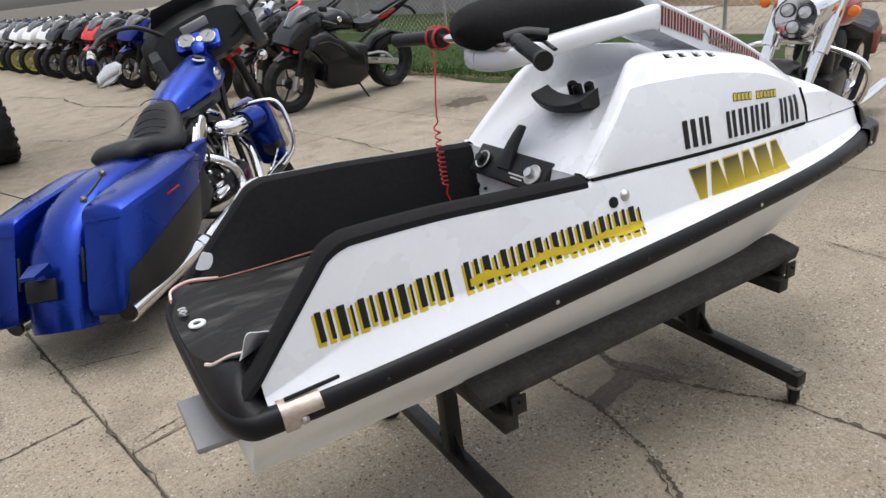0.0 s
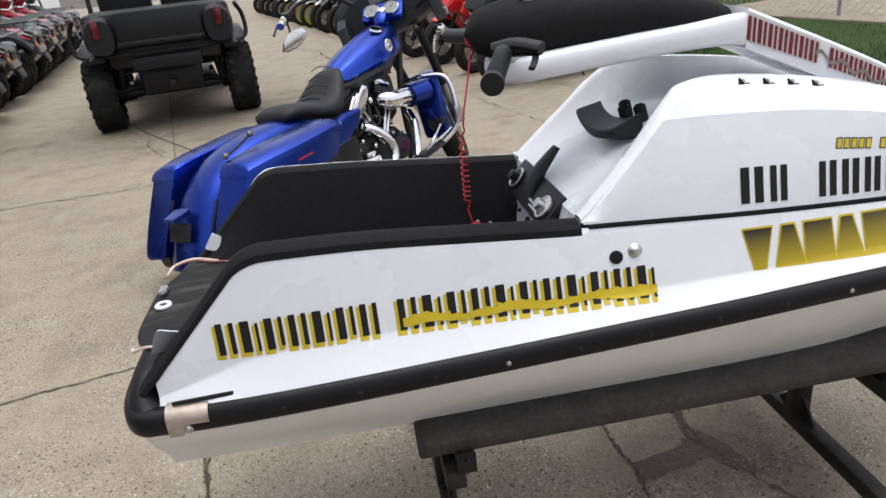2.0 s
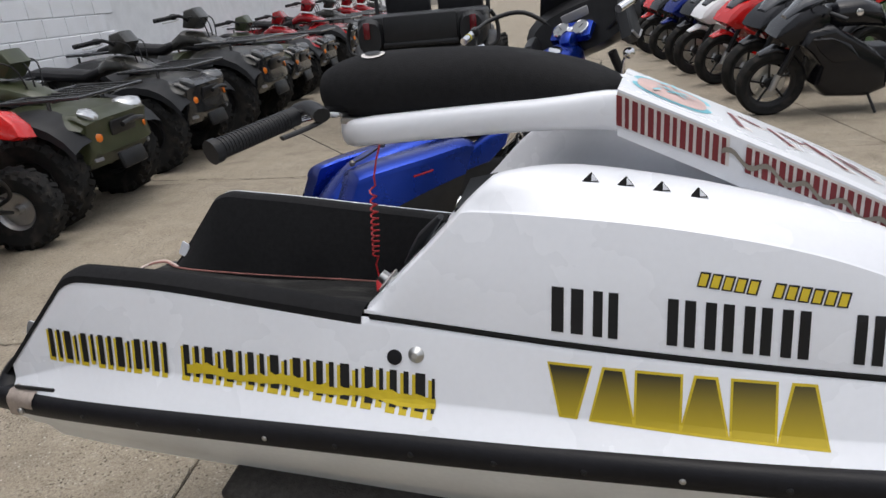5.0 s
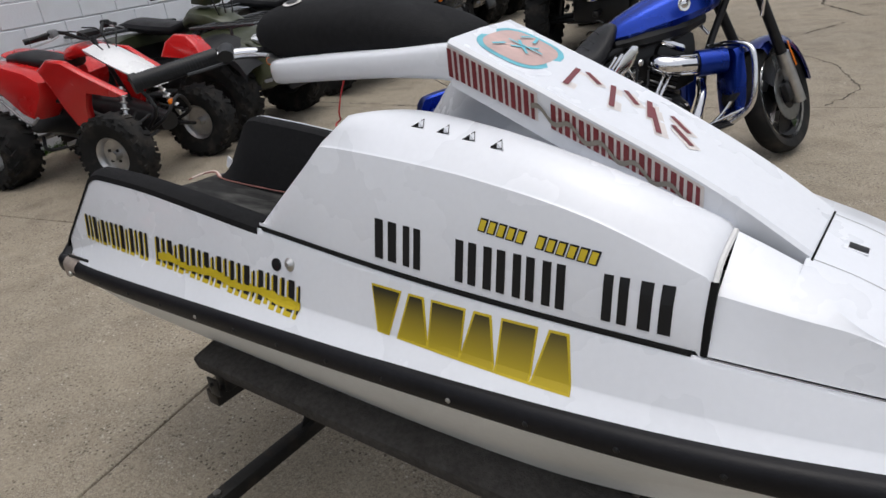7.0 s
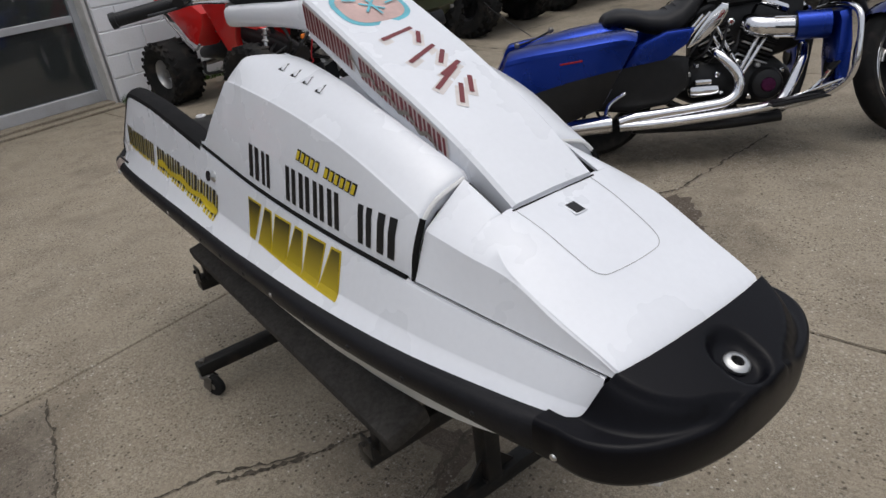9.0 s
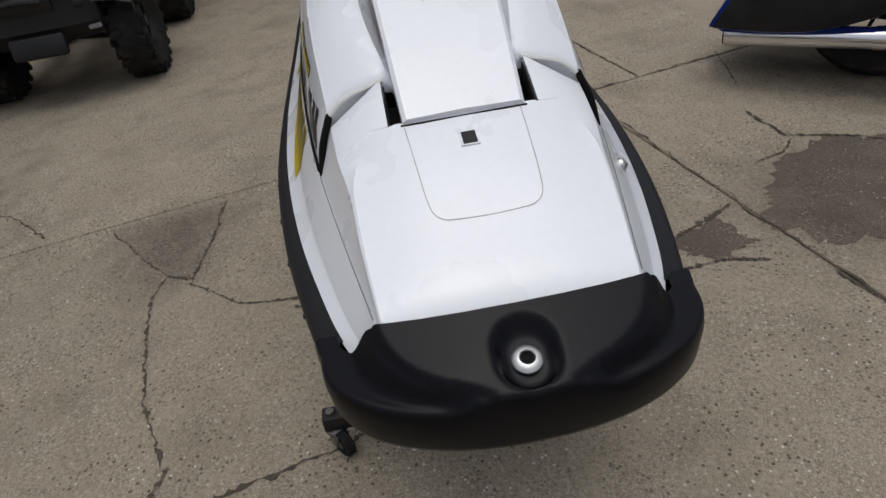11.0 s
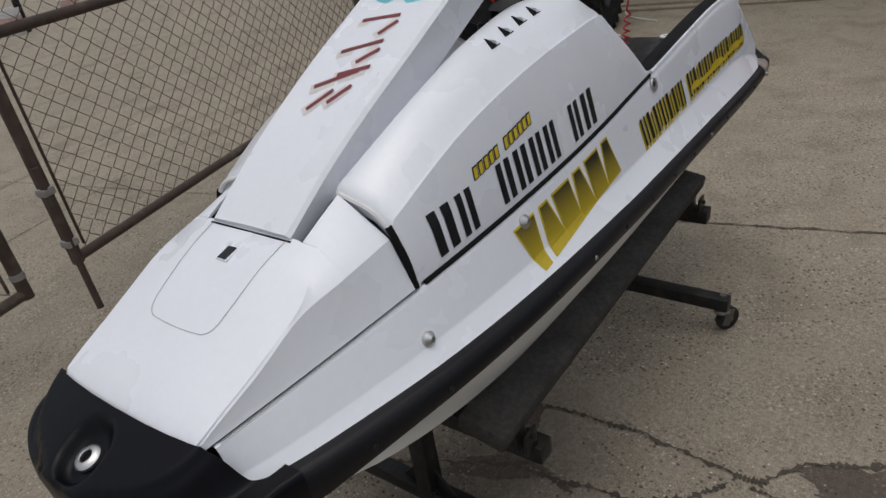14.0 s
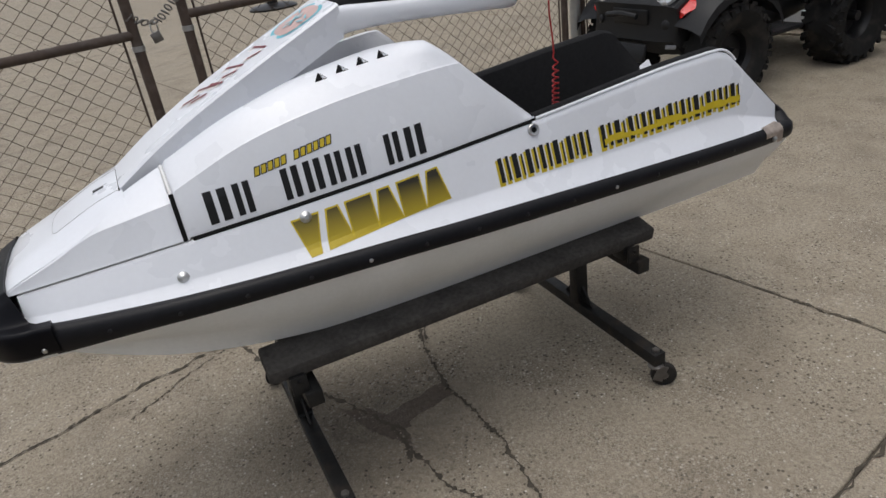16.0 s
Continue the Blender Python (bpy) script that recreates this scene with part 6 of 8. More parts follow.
def bagger(m):
    """Touring motorcycle with stretched bags. Local x runs forward from the rear axle's foot, z up."""
    b = thing("motorcycle", "candy-blue touring motorcycle with stretched hard saddlebags, leaning on its kickstand", "motorcycle", m)
    wheel(b, at(0, 0, 0.315), 0.315, 0.17, 0.205, ENGINE, 9)
    head = Vector((1.33, 0, 0.95))
    steer = Matrix.Translation((-0.05, 0, 0)) @ Matrix.Translation(head) @ Matrix.Rotation(radians(33), 4, Vector((-0.42, 0, 0.9))) @ Matrix.Translation(-head)

    def turned(ob):
        """Turns a part with the front fork, which stands near full lock."""
        ob.data.transform(steer)
        return ob

    wheel(b, steer @ at(1.62, 0, 0.325), 0.325, 0.115, 0.250, ENGINE, 0)
    for s in (-1, 1):
        axle = steer @ at(1.62, 0, 0.325) @ pose(0, 0, 0, 90)
        part("rim_lip", hoop([(0.236, s * 0.040), (0.254, s * 0.043), (0.258, s * 0.037), (0.250, s * 0.030)], axle, 40), CHROME, b, "chrome wheel rim edge")
        part("brake_disc", hoop([(0.085, s * 0.070), (0.150, s * 0.070), (0.150, s * 0.064), (0.085, s * 0.064)], axle, 32), STEEL, b)
        part("disc_carrier", lathe([(0.0001, s * 0.076), (0.03, s * 0.076), (0.045, s * 0.070), (0.085, s * 0.067), (0.085, s * 0.060), (0.0001, s * 0.060)], axle, 20), ENGINE, b)
    for k in range(5):
        a = 2 * math.pi * k / 5 + 0.3
        blade = [(0.055 * math.cos(a - 0.45), 0.055 * math.sin(a - 0.45)), (0.15 * math.cos(a - 0.22), 0.15 * math.sin(a - 0.22)), (0.242 * math.cos(a - 0.16), 0.242 * math.sin(a - 0.16)), (0.242 * math.cos(a + 0.16), 0.242 * math.sin(a + 0.16)), (0.15 * math.cos(a + 0.10), 0.15 * math.sin(a + 0.10)), (0.055 * math.cos(a + 0.45), 0.055 * math.sin(a + 0.45))]
        part("wheel_blade", skin([[axle @ Vector((u, v, z)) for u, v in blade] for z in (-0.030, 0.030)], True, True), CHROME, b)

    # rear fender, drawn down between the bags to a low tail
    spine = [(0.16, 0.690), (0.04, 0.693), (-0.10, 0.678), (-0.22, 0.655), (-0.33, 0.615), (-0.43, 0.555), (-0.51, 0.480), (-0.575, 0.390), (-0.625, 0.305), (-0.660, 0.230), (-0.675, 0.188)]
    rings = []
    for k, (x, z) in enumerate(spine):
        x0, z0 = spine[max(k - 1, 0)]
        x1, z1 = spine[min(k + 1, len(spine) - 1)]
        n = Vector((z1 - z0, 0, -(x1 - x0))).normalized()
        n = -n if n.z < 0 and n.x > 0 else n
        half = [(0.0, 0.0), (0.045, 0.003), (0.085, 0.011), (0.115, 0.027), (0.135, 0.055), (0.142, 0.110)]
        rings.append([Vector((x, -y, z)) - n * d for y, d in half[::-1]] + [Vector((x, y, z)) - n * d for y, d in half[1:]])
    rings.append([p + Vector((0.05, 0, -0.012)) for p in rings[-1]])
    part("rear_fender", skin(rings), BLUE, b, "blue rear fender drawn down to a low tail", angle=60)
    part("plate_holder", box((0.012, 0.150, 0.085), at(-0.622, 0, 0.355, 0, 24, 0), 0.006), DARK_PLASTIC, b, "black licence plate holder with a blue hood")
    part("plate_hood", skin([[(-0.575 - 0.042 * k, y * (1 - 0.15 * k), 0.452 - 0.010 * k - 0.9 * y * y) for y in np.linspace(-0.052, 0.052, 7)] + [(-0.575 - 0.042 * k, y * (1 - 0.15 * k), 0.424 - 0.004 * k) for y in np.linspace(0.052, -0.052, 7)] for k in range(3)], True, True), BLUE, b)

    # saddlebags: raked back, with a separate lid and a black lower side
    out_y = curve([-0.43, -0.36, -0.15, 0.05, 0.17], [0.345, 0.368, 0.392, 0.386, 0.365])
    top_z = curve([-0.43, -0.38, -0.10, 0.10, 0.17], [0.608, 0.620, 0.648, 0.663, 0.645])
    low_z = curve([-0.43, -0.30, 0.0, 0.17], [0.215, 0.216, 0.236, 0.300])
    xs = [-0.430, -0.424, -0.405, -0.36, -0.28, -0.20, -0.12, -0.04, 0.04, 0.10, 0.145, 0.164, 0.170]

    def bag_point(x0, y, z):
        return (x0 + 0.55 * (z - 0.6), y, z)

    for s in (-1, 1):
        body, lid = [], []
        for x0 in xs:
            e = 0.012 if x0 in (xs[0], xs[-1]) else 0.0
            yo, zt, zb = out_y(x0) - e, top_z(x0) - 0.056, low_z(x0) + e
            body.append([bag_point(x0, s * y, z) for y, z in ((0.175, zt), (0.175, zb + 0.03), (0.190, zb + 0.006), (yo - 0.05, zb), (yo - 0.020, zb + 0.012), (yo - 0.006, zb + 0.06), (yo, (zt + zb) / 2), (yo - 0.004, zt))])
            zl = top_z(x0) - e * 0.6
            lid.append([bag_point(x0 - (0.005 if x0 < -0.42 else 0), s * y, z) for y, z in ((0.170, zt - 0.002), (0.170, zl - 0.014), (0.182, zl - 0.002), (0.27, zl), (yo - 0.055, zl - 0.004), (yo - 0.012, zl - 0.018), (yo + 0.006, zl - 0.036), (yo + 0.007, zt - 0.001))])
        bag = part("saddlebag", skin(body, True, True), BLUE, b, "blue hard saddlebag with a black lower side", angle=35)
        part("bag_lid", skin(lid, True, True), BLUE, bag, "blue saddlebag lid", angle=35)
        low = []
        for x0 in xs[2:-1]:
            zb, yo = low_z(x0), out_y(x0)
            edge = 0.335 + 0.43 * (x0 + 0.43) - 0.28 * (x0 + 0.43) ** 2 if x0 > -0.42 else 0.33
            zt = top_z(x0) - 0.056
            mid = (zt + zb) / 2
            row = []
            for f in (0.0, 0.34, 0.67, 1.0):
                z = zb + 0.055 + (edge - zb - 0.055) * f
                y = yo - 0.006 + 0.006 * min(1.0, (z - zb - 0.06) / max(0.02, mid - zb - 0.06)) if z < mid else yo - 0.004 * (z - mid) / (zt - mid)
                row.append(bag_point(x0, s * (y + 0.0022), z))
            low.append([bag_point(x0, s * (yo - 0.018), zb + 0.010)] + row)
        part("bag_panel", skin(low), ENGINE, bag, "gloss black lower side", angle=60)
        part("bag_light", box((0.110, 0.005, 0.009), at(-0.135, s * (out_y(-0.12) - 0.001), 0.545, 0, -5, 0), 0.003), REDLENS, bag, "red marker light")
        part("rear_reflector", box((0.010, 0.012, 0.14), at(-0.535, s * 0.160, 0.405, 0, 29, 0), 0.004), DARK_PLASTIC, b)
        part("side_panel", pillow([(0.13, 0.48), (0.20, 0.585), (0.34, 0.640), (0.47, 0.645), (0.44, 0.575), (0.33, 0.505)], 0.030, at(0, s * 0.175, 0, s * -5)), BLUE, b)
        part("lower_cover", pillow([(-0.04, 0.27), (-0.06, 0.40), (0.00, 0.49), (0.16, 0.52), (0.33, 0.52), (0.46, 0.50), (0.47, 0.36), (0.36, 0.27), (0.15, 0.245)], 0.030, at(0, s * 0.165, 0)), ENGINE, b)
        muffler = part("muffler", tube([(0.06, s * 0.295, 0.218), (-0.25, s * 0.292, 0.202), (-0.56, s * 0.285, 0.186)], 0.043, 18, 4, taper=0.047), CHROME, b)
        part("muffler_mouth", tube([(-0.555, s * 0.285, 0.186), (-0.568, s * 0.285, 0.1855)], 0.039, 16), ENGINE, muffler)
        part("muffler_clamp", tube([(0.00, s * 0.295, 0.215), (0.045, s * 0.295, 0.2175)], 0.047, 18), CHROME, muffler)
        board = part("footboard", box((0.27, 0.085, 0.018), at(0.96, s * 0.285, 0.262, 0, -7, 0), 0.008), ENGINE, b)
        part("board_pad", box((0.24, 0.07, 0.008), at(0.96, s * 0.285, 0.2745, 0, -7, 0), 0.003), LEATHER, board)
        leaf = [(0.625, 0.715), (0.600, 0.722), (0.560, 0.690), (0.505, 0.620), (0.465, 0.560), (0.475, 0.556), (0.535, 0.590), (0.595, 0.640), (0.626, 0.690)]
        leaf = [(0.55 + 1.2 * (u - 0.55), 0.64 + 1.2 * (v - 0.64)) for u, v in leaf]
        part("strut_cover", pillow(leaf, 0.009, at(0, s * 0.178, 0)), CHROME, b, "polished leaf-shaped side cover")
        for k in (1, 2):
            part("cover_fin", tube([(0.590 - 0.034 * k, s * 0.176, 0.712 - 0.010 * k), (0.455 - 0.030 * k, s * 0.180, 0.560 - 0.004 * k)], 0.008, 8), CHROME, b)
        part("engine_guard", tube([(1.10, s * 0.08, 0.66), (1.13, s * 0.22, 0.680), (1.165, s * 0.35, 0.655), (1.165, s * 0.390, 0.52), (1.145, s * 0.385, 0.37), (1.07, s * 0.30, 0.275), (0.97, s * 0.18, 0.215), (0.80, s * 0.12, 0.185)], 0.0145, 10, 6), CHROME, b)
        part("lower_fairing", pillow([(1.105, 0.655), (1.16, 0.668), (1.172, 0.52), (1.165, 0.37), (1.14, 0.295), (1.105, 0.31), (1.095, 0.46)], 0.088, at(0, s * 0.268, 0, s * 4), edge=0.84), BLUE, b, "blue lower fairing")
        pod = part("speaker_pod", tube([(0.942, s * 0.222, 0.602), (1.085, s * 0.246, 0.602)], 0.067, 24), BLUE, b)
        part("pod_face", tube([(0.932, s * 0.2205, 0.602), (0.944, s * 0.2225, 0.602)], 0.054, 18), ENGINE, pod)
        part("fairing_pocket", lathe([(0.0001, 0.002), (0.044, 0.002), (0.052, 0.006), (0.056, 0.0)], at(1.098, s * 0.262, 0.405, 0, -84, 0), 20), ENGINE, b, "dark pocket in the lower fairing")
        turned(part("fork_leg", tube([(1.655, s * 0.105, 0.30), (1.38, s * 0.115, 0.92)], 0.028, 12, 1), ENGINE, b))
        turned(part("fork_slider", tube([(1.665, s * 0.105, 0.27), (1.545, s * 0.112, 0.55)], 0.035, 14, 1), ALU, b))
        turned(part("fork_reflector", box((0.014, 0.008, 0.15), at(1.575, s * 0.149, 0.535, 0, -23.5, 0), 0.004), AMBER, b))
        turned(part("brake_caliper", box((0.07, 0.045, 0.11), at(1.575, s * 0.085, 0.335, 0, -20, 0), 0.014), ENGINE, b))
        stalk = turned(part("turn_stalk", tube([(1.30, s * 0.15, 0.75), (1.27, s * 0.20, 0.84), (1.235, s * 0.245, 0.85)], 0.010, 10, 4), CHROME, b))
        turned(part("turn_lens", lathe([(0.0001, 0.045), (0.018, 0.040), (0.030, 0.022), (0.032, 0.0), (0.020, -0.018), (0.0001, -0.022)], at(1.20, s * 0.255, 0.855, 0, -90, 0), 16), CHROME, stalk))
    grip = part("grip", tube([(0.735, 0.400, 1.165), (0.630, 0.340, 1.125)], 0.021, 14), CHROME, b)
    part("grip_end", tube([(0.690, 0.374, 1.148), (0.682, 0.369, 1.145)], 0.023, 14), YELLOW_RIM, grip, "yellow tag round the grip")
    part("brake_lever", tube([(0.78, 0.44, 1.17), (0.72, 0.455, 1.135), (0.62, 0.40, 1.085)], 0.007, 8, 4), ENGINE, grip)
    part("grip", tube([(1.10, -0.545, 1.185), (0.99, -0.560, 1.150)], 0.021, 14), CHROME, b)
    for end, mid in (((0.735, 0.400, 1.165), (0.90, 0.415, 1.235)), ((1.10, -0.545, 1.185), (1.23, -0.47, 1.245))):
        part("switch_housing", box((0.055, 0.045, 0.05), at(*(Vector(end) * 0.86 + Vector(mid) * 0.14), 0, -20, 30), 0.012), ENGINE, b)
    leafs = [(1.45 * u, 1.45 * v) for u, v in ((-0.062, -0.010), (-0.030, 0.022), (0.020, 0.034), (0.060, 0.020), (0.066, 0.0), (0.045, -0.022), (0.0, -0.030), (-0.040, -0.024))]
    part("mirror", pillow(leafs, 0.012, at(0.660, 0.300, 1.035, 0, -24, -50)), CHROME, b, "polished leaf-shaped mirror")
    part("mirror_stem", tube([(0.775, 0.425, 1.150), (0.745, 0.390, 1.085), (0.700, 0.340, 1.050)], 0.007, 8, 4), ENGINE, b)
    part("handlebar", tube([(0.735, 0.400, 1.165), (0.90, 0.415, 1.235), (1.06, 0.30, 1.245), (1.17, 0.12, 1.10), (1.22, 0.04, 1.03), (1.28, -0.06, 1.03), (1.32, -0.18, 1.10), (1.34, -0.38, 1.25), (1.23, -0.47, 1.245), (1.10, -0.545, 1.185)], 0.0135, 10, 5), ENGINE, b, "black ape handlebar at full lock")
    # exhaust on the right flank
    part("header_pipe", tube([(0.575, -0.13, 0.515), (0.615, -0.185, 0.485), (0.670, -0.215, 0.425), (0.695, -0.225, 0.365), (0.680, -0.232, 0.305), (0.620, -0.245, 0.268), (0.50, -0.26, 0.256), (0.28, -0.285, 0.244), (0.17, -0.295, 0.238), (0.10, -0.295, 0.222)], 0.027, 14, 6), CHROME, b, "chrome rear header pipe")
    part("header_pipe", tube([(1.02, -0.13, 0.50), (1.00, -0.175, 0.44), (0.955, -0.205, 0.345), (0.905, -0.225, 0.262), (0.84, -0.240, 0.232), (0.60, -0.275, 0.214), (0.32, -0.300, 0.202), (0.10, -0.300, 0.200)], 0.025, 12, 6), CHROME, b, "chrome front header pipe")
    part("pipe_bracket", tube([(0.03, -0.29, 0.25), (0.06, -0.26, 0.31), (0.14, -0.22, 0.35)], 0.010, 8, 4), CHROME, b)
    # engine
    part("crankcase", blob([(0.42, 0, 0.36), (0.52, 0, 0.36), (0.72, 0, 0.35), (0.92, 0, 0.33), (0.99, 0, 0.32)], [(0.10, 0.08), (0.145, 0.13), (0.160, 0.14), (0.14, 0.12), (0.08, 0.07)]), ENGINE, b)
    part("engine_core", blob([(0.50, 0, 0.54), (0.58, 0, 0.57), (0.76, 0, 0.60), (0.95, 0, 0.62), (1.04, 0, 0.62)], [(0.05, 0.14), (0.080, 0.18), (0.085, 0.19), (0.085, 0.17), (0.05, 0.14)]), ENGINE, b)
    for ang, x0 in ((-23, 0.655), (23, 0.775)):
        lean = at(x0, 0, 0.435) @ pose(0, 0, 0, 0, ang, 0)
        for k in range(9):
            part("cylinder_fin", box((0.165 - 0.005 * (k % 2), 0.235, 0.010), lean @ at(0, 0, 0.02 + 0.0215 * k), 0.003), ENGINE if k % 3 else ALU, b)
        headpart = part("cylinder_head", box((0.175, 0.225, 0.075), lean @ at(0, 0, 0.235), 0.022), ENGINE, b)
        part("rocker_box", box((0.150, 0.20, 0.045), lean @ at(0, 0, 0.292), 0.020), CHROME if ang > 0 else ENGINE, headpart)
        for e in (-0.018, 0.022):
            part("pushrod_tube", tube([(0.715 + e * 0.6, -0.155, 0.385), lean @ Vector((e, -0.135, 0.225))], 0.0105, 10), CHROME, b)
    part("cam_cover", lathe([(0.0001, 0.045), (0.050, 0.044), (0.072, 0.032), (0.085, 0.0)], at(0.845, -0.150, 0.330, 90), 22), ENGINE, b)
    part("timer_cover", lathe([(0.0001, 0.010), (0.034, 0.008), (0.038, 0.0)], at(0.845, -0.194, 0.330, 90), 10), material("plum_anodised_metal", (0.10, 0.02, 0.07), 0.25, 0.8, vary=0.1), b, "small plum cover on the engine")
    intake = part("air_cleaner", tube([(0.765, -0.115, 0.630), (0.745, -0.175, 0.628), (0.765, -0.222, 0.618), (0.825, -0.230, 0.610), (0.935, -0.222, 0.602)], 0.046, 20, 6, taper=0.050), CHROME, b, "chrome fluted intake elbow")
    for k in range(6):
        part("intake_rib", tube([(0.832, -0.2295 + 0.052 * math.cos(k * 1.05) * -1, 0.6095 + 0.052 * math.sin(k * 1.05)), (0.930, -0.2225 + 0.052 * math.cos(k * 1.05) * -1, 0.602 + 0.052 * math.sin(k * 1.05))], 0.006, 8, 1), CHROME if k % 2 else ENGINE, intake)
    part("gear_cover", box((0.150, 0.050, 0.060), at(0.535, -0.185, 0.325), 0.022), CHROME, b)
    part("gear_cap", box((0.085, 0.040, 0.030), at(0.530, -0.185, 0.370), 0.012), CHROME, b)
    part("frame_tube", tube([(0.2, -0.11, 0.50), (0.36, -0.115, 0.28), (0.65, -0.12, 0.18), (0.98, -0.11, 0.21), (1.10, -0.05, 0.60), (1.26, 0, 0.9)], 0.020, 10, 5), ENGINE, b)
    part("lower_frame", tube([(0.18, -0.20, 0.165), (0.60, -0.19, 0.150), (0.92, -0.17, 0.165)], 0.028, 10, 4), ENGINE, b)
    part("pivot_cover", lathe([(0.0001, 0.03), (0.05, 0.028), (0.065, 0.012), (0.068, 0.0)], at(0.40, -0.165, 0.40, 90), 20), ENGINE, b)
    for k, (x, y, z, r) in enumerate(((0.46, -0.175, 0.41, 0.014), (0.50, -0.18, 0.45, 0.012), (0.60, -0.18, 0.40, 0.014), (0.44, -0.175, 0.345, 0.010), (0.625, -0.17, 0.305, 0.013), (0.76, -0.17, 0.275, 0.015), (0.905, -0.16, 0.285, 0.013), (0.92, -0.15, 0.39, 0.013), (0.70, -0.17, 0.45, 0.016), (0.80, -0.16, 0.425, 0.013), (0.66, -0.165, 0.645, 0.017))):
        part("engine_bolt", lathe([(0.0001, 0.012), (r * 0.6, 0.012), (r, 0.006), (r, -0.02)], at(x, y, z, 90), 10), CHROME if k % 3 else ALU, b)
    for k in range(4):
        part("engine_hose", tube([(0.42 + 0.07 * k, -0.15, 0.46 + 0.02 * (k % 2)), (0.47 + 0.07 * k, -0.185, 0.52), (0.53 + 0.06 * k, -0.15, 0.60 + 0.02 * (k % 3))], 0.007, 7, 4), ENGINE, b)
    # tank, seat, dash
    rings = []
    for x, zb, zt, hw in ((0.50, 0.775, 0.800, 0.050), (0.54, 0.765, 0.835, 0.095), (0.62, 0.768, 0.886, 0.138), (0.74, 0.785, 0.940, 0.172), (0.88, 0.805, 0.992, 0.190), (1.00, 0.830, 1.022, 0.180), (1.09, 0.850, 1.034, 0.150), (1.16, 0.872, 1.030, 0.100), (1.20, 0.900, 1.010, 0.055)):
        h = zt - zb
        half = [(0.0, zt), (0.022, zt - 0.002), (0.034, zt - 0.012), (0.050, zt - 0.014 - 0.02 * h), (hw * 0.62, zt - 0.16 * h - 0.008), (hw * 0.88, zt - 0.36 * h), (hw, zt - 0.60 * h), (hw * 0.95, zt - 0.82 * h), (hw * 0.78, zb), (0.0, zb - 0.004)]
        half = [(min(y, hw * (0.2 + 0.1 * i)), z) for i, (y, z) in enumerate(half)]
        rings.append([(x, -y, z) for y, z in half] + [(x, y, z) for y, z in half[-2:0:-1]])
    fine = []
    for p, q in zip(rings, rings[1:]):
        fine += [[tuple(np.array(i) * (1 - f) + np.array(j) * f) for i, j in zip(p, q)] for f in (0, 0.5)]
    part("fuel_tank", skin(fine + [rings[-1]], True, True), BLUE, b, "long blue teardrop fuel tank with a raised spine", angle=40)
    part("fuel_cap", lathe([(0.0001, 0.010), (0.034, 0.009), (0.040, 0.0)], at(0.96, -0.080, 1.000, 24, -8, 0), 18), CHROME, b)
    part("tank_badge", lathe([(0.0001, 0.007), (0.018, 0.006), (0.022, 0.003), (0.034, 0.004), (0.038, 0.0)], at(0.895, -0.196, 0.905, 90, 0, 6), 20), CHROME, b)
    part("tank_skirt", blob([(0.56, 0, 0.745), (0.72, 0, 0.765), (0.92, 0, 0.79), (1.10, 0, 0.82)], [(0.10, 0.03), (0.150, 0.055), (0.160, 0.060), (0.06, 0.04)]), ENGINE, b, "black lower tank panel")
    seat = part("seat", blob([(0.055, 0, 0.690), (0.075, 0, 0.700), (0.13, 0, 0.708), (0.20, 0, 0.698), (0.28, 0, 0.672), (0.36, 0, 0.662), (0.43, 0, 0.682), (0.49, 0, 0.730), (0.54, 0, 0.785), (0.575, 0, 0.822), (0.595, 0, 0.832)],
                             [(0.09, 0.020), (0.125, 0.035), (0.145, 0.045), (0.155, 0.050), (0.175, 0.056), (0.185, 0.062), (0.175, 0.074), (0.150, 0.080), (0.118, 0.064), (0.085, 0.036), (0.05, 0.012)], sides=26), LEATHER, b, "low black stitched seat rising to the tank", angle=60)
    for k in range(6):
        x = 0.36 + 0.034 * k
        z = 0.722 + 0.0105 * k + 0.0042 * k * k
        part("seat_seam", tube([(x - 0.02, y * (1 - 0.07 * k), z - 1.5 * y * y) for y in np.linspace(-0.11, 0.11, 7)], 0.0028, 5, 2), ENGINE, seat)
    for s in (-1, 1):
        part("seat_stud", lathe([(0.0001, 0.006), (0.006, 0.004), (0.007, 0.0)], at(0.075, s * 0.10, 0.705, -s * 40), 10), CHROME, seat)
    fair = [(1.27, 1.10, 0.30, 0.13), (1.33, 1.12, 0.36, 0.17), (1.41, 1.12, 0.32, 0.17), (1.48, 1.10, 0.20, 0.13), (1.51, 1.09, 0.09, 0.07)]
    turned(part("fairing", blob([(x, 0, z) for x, z, _, _ in fair], [(hw, hh) for _, _, hw, hh in fair], sides=22), ENGINE, b, "black batwing fairing"))
    for s in (-1, 1):
        turned(part("fairing_wing", pillow([(1.10, 0.93), (1.20, 0.90), (1.32, 0.95), (1.34, 1.10), (1.26, 1.16), (1.14, 1.10)], 0.035, at(0, s * 0.29, 0, 0, 0, 0), edge=0.85), DARK_PLASTIC, b, "dark inner fairing pocket"))
        turned(part("wing_trim", tube([(1.11, s * 0.328, 0.95), (1.20, s * 0.328, 0.92), (1.30, s * 0.328, 0.96)], 0.008, 8, 4), GREY_PLASTIC, b))
    turned(part("windscreen", skin([[(1.38 - 0.04 * k - 0.5 * y * y + e, y * (1 - 0.15 * k), 1.26 + 0.05 * k) for y in np.linspace(-0.24, 0.24, 9)] for e in (0.0, 0.006) for k in ((0, 1, 2) if e == 0 else (2, 1, 0))], False), ENGINE, b, "dark tinted windscreen"))
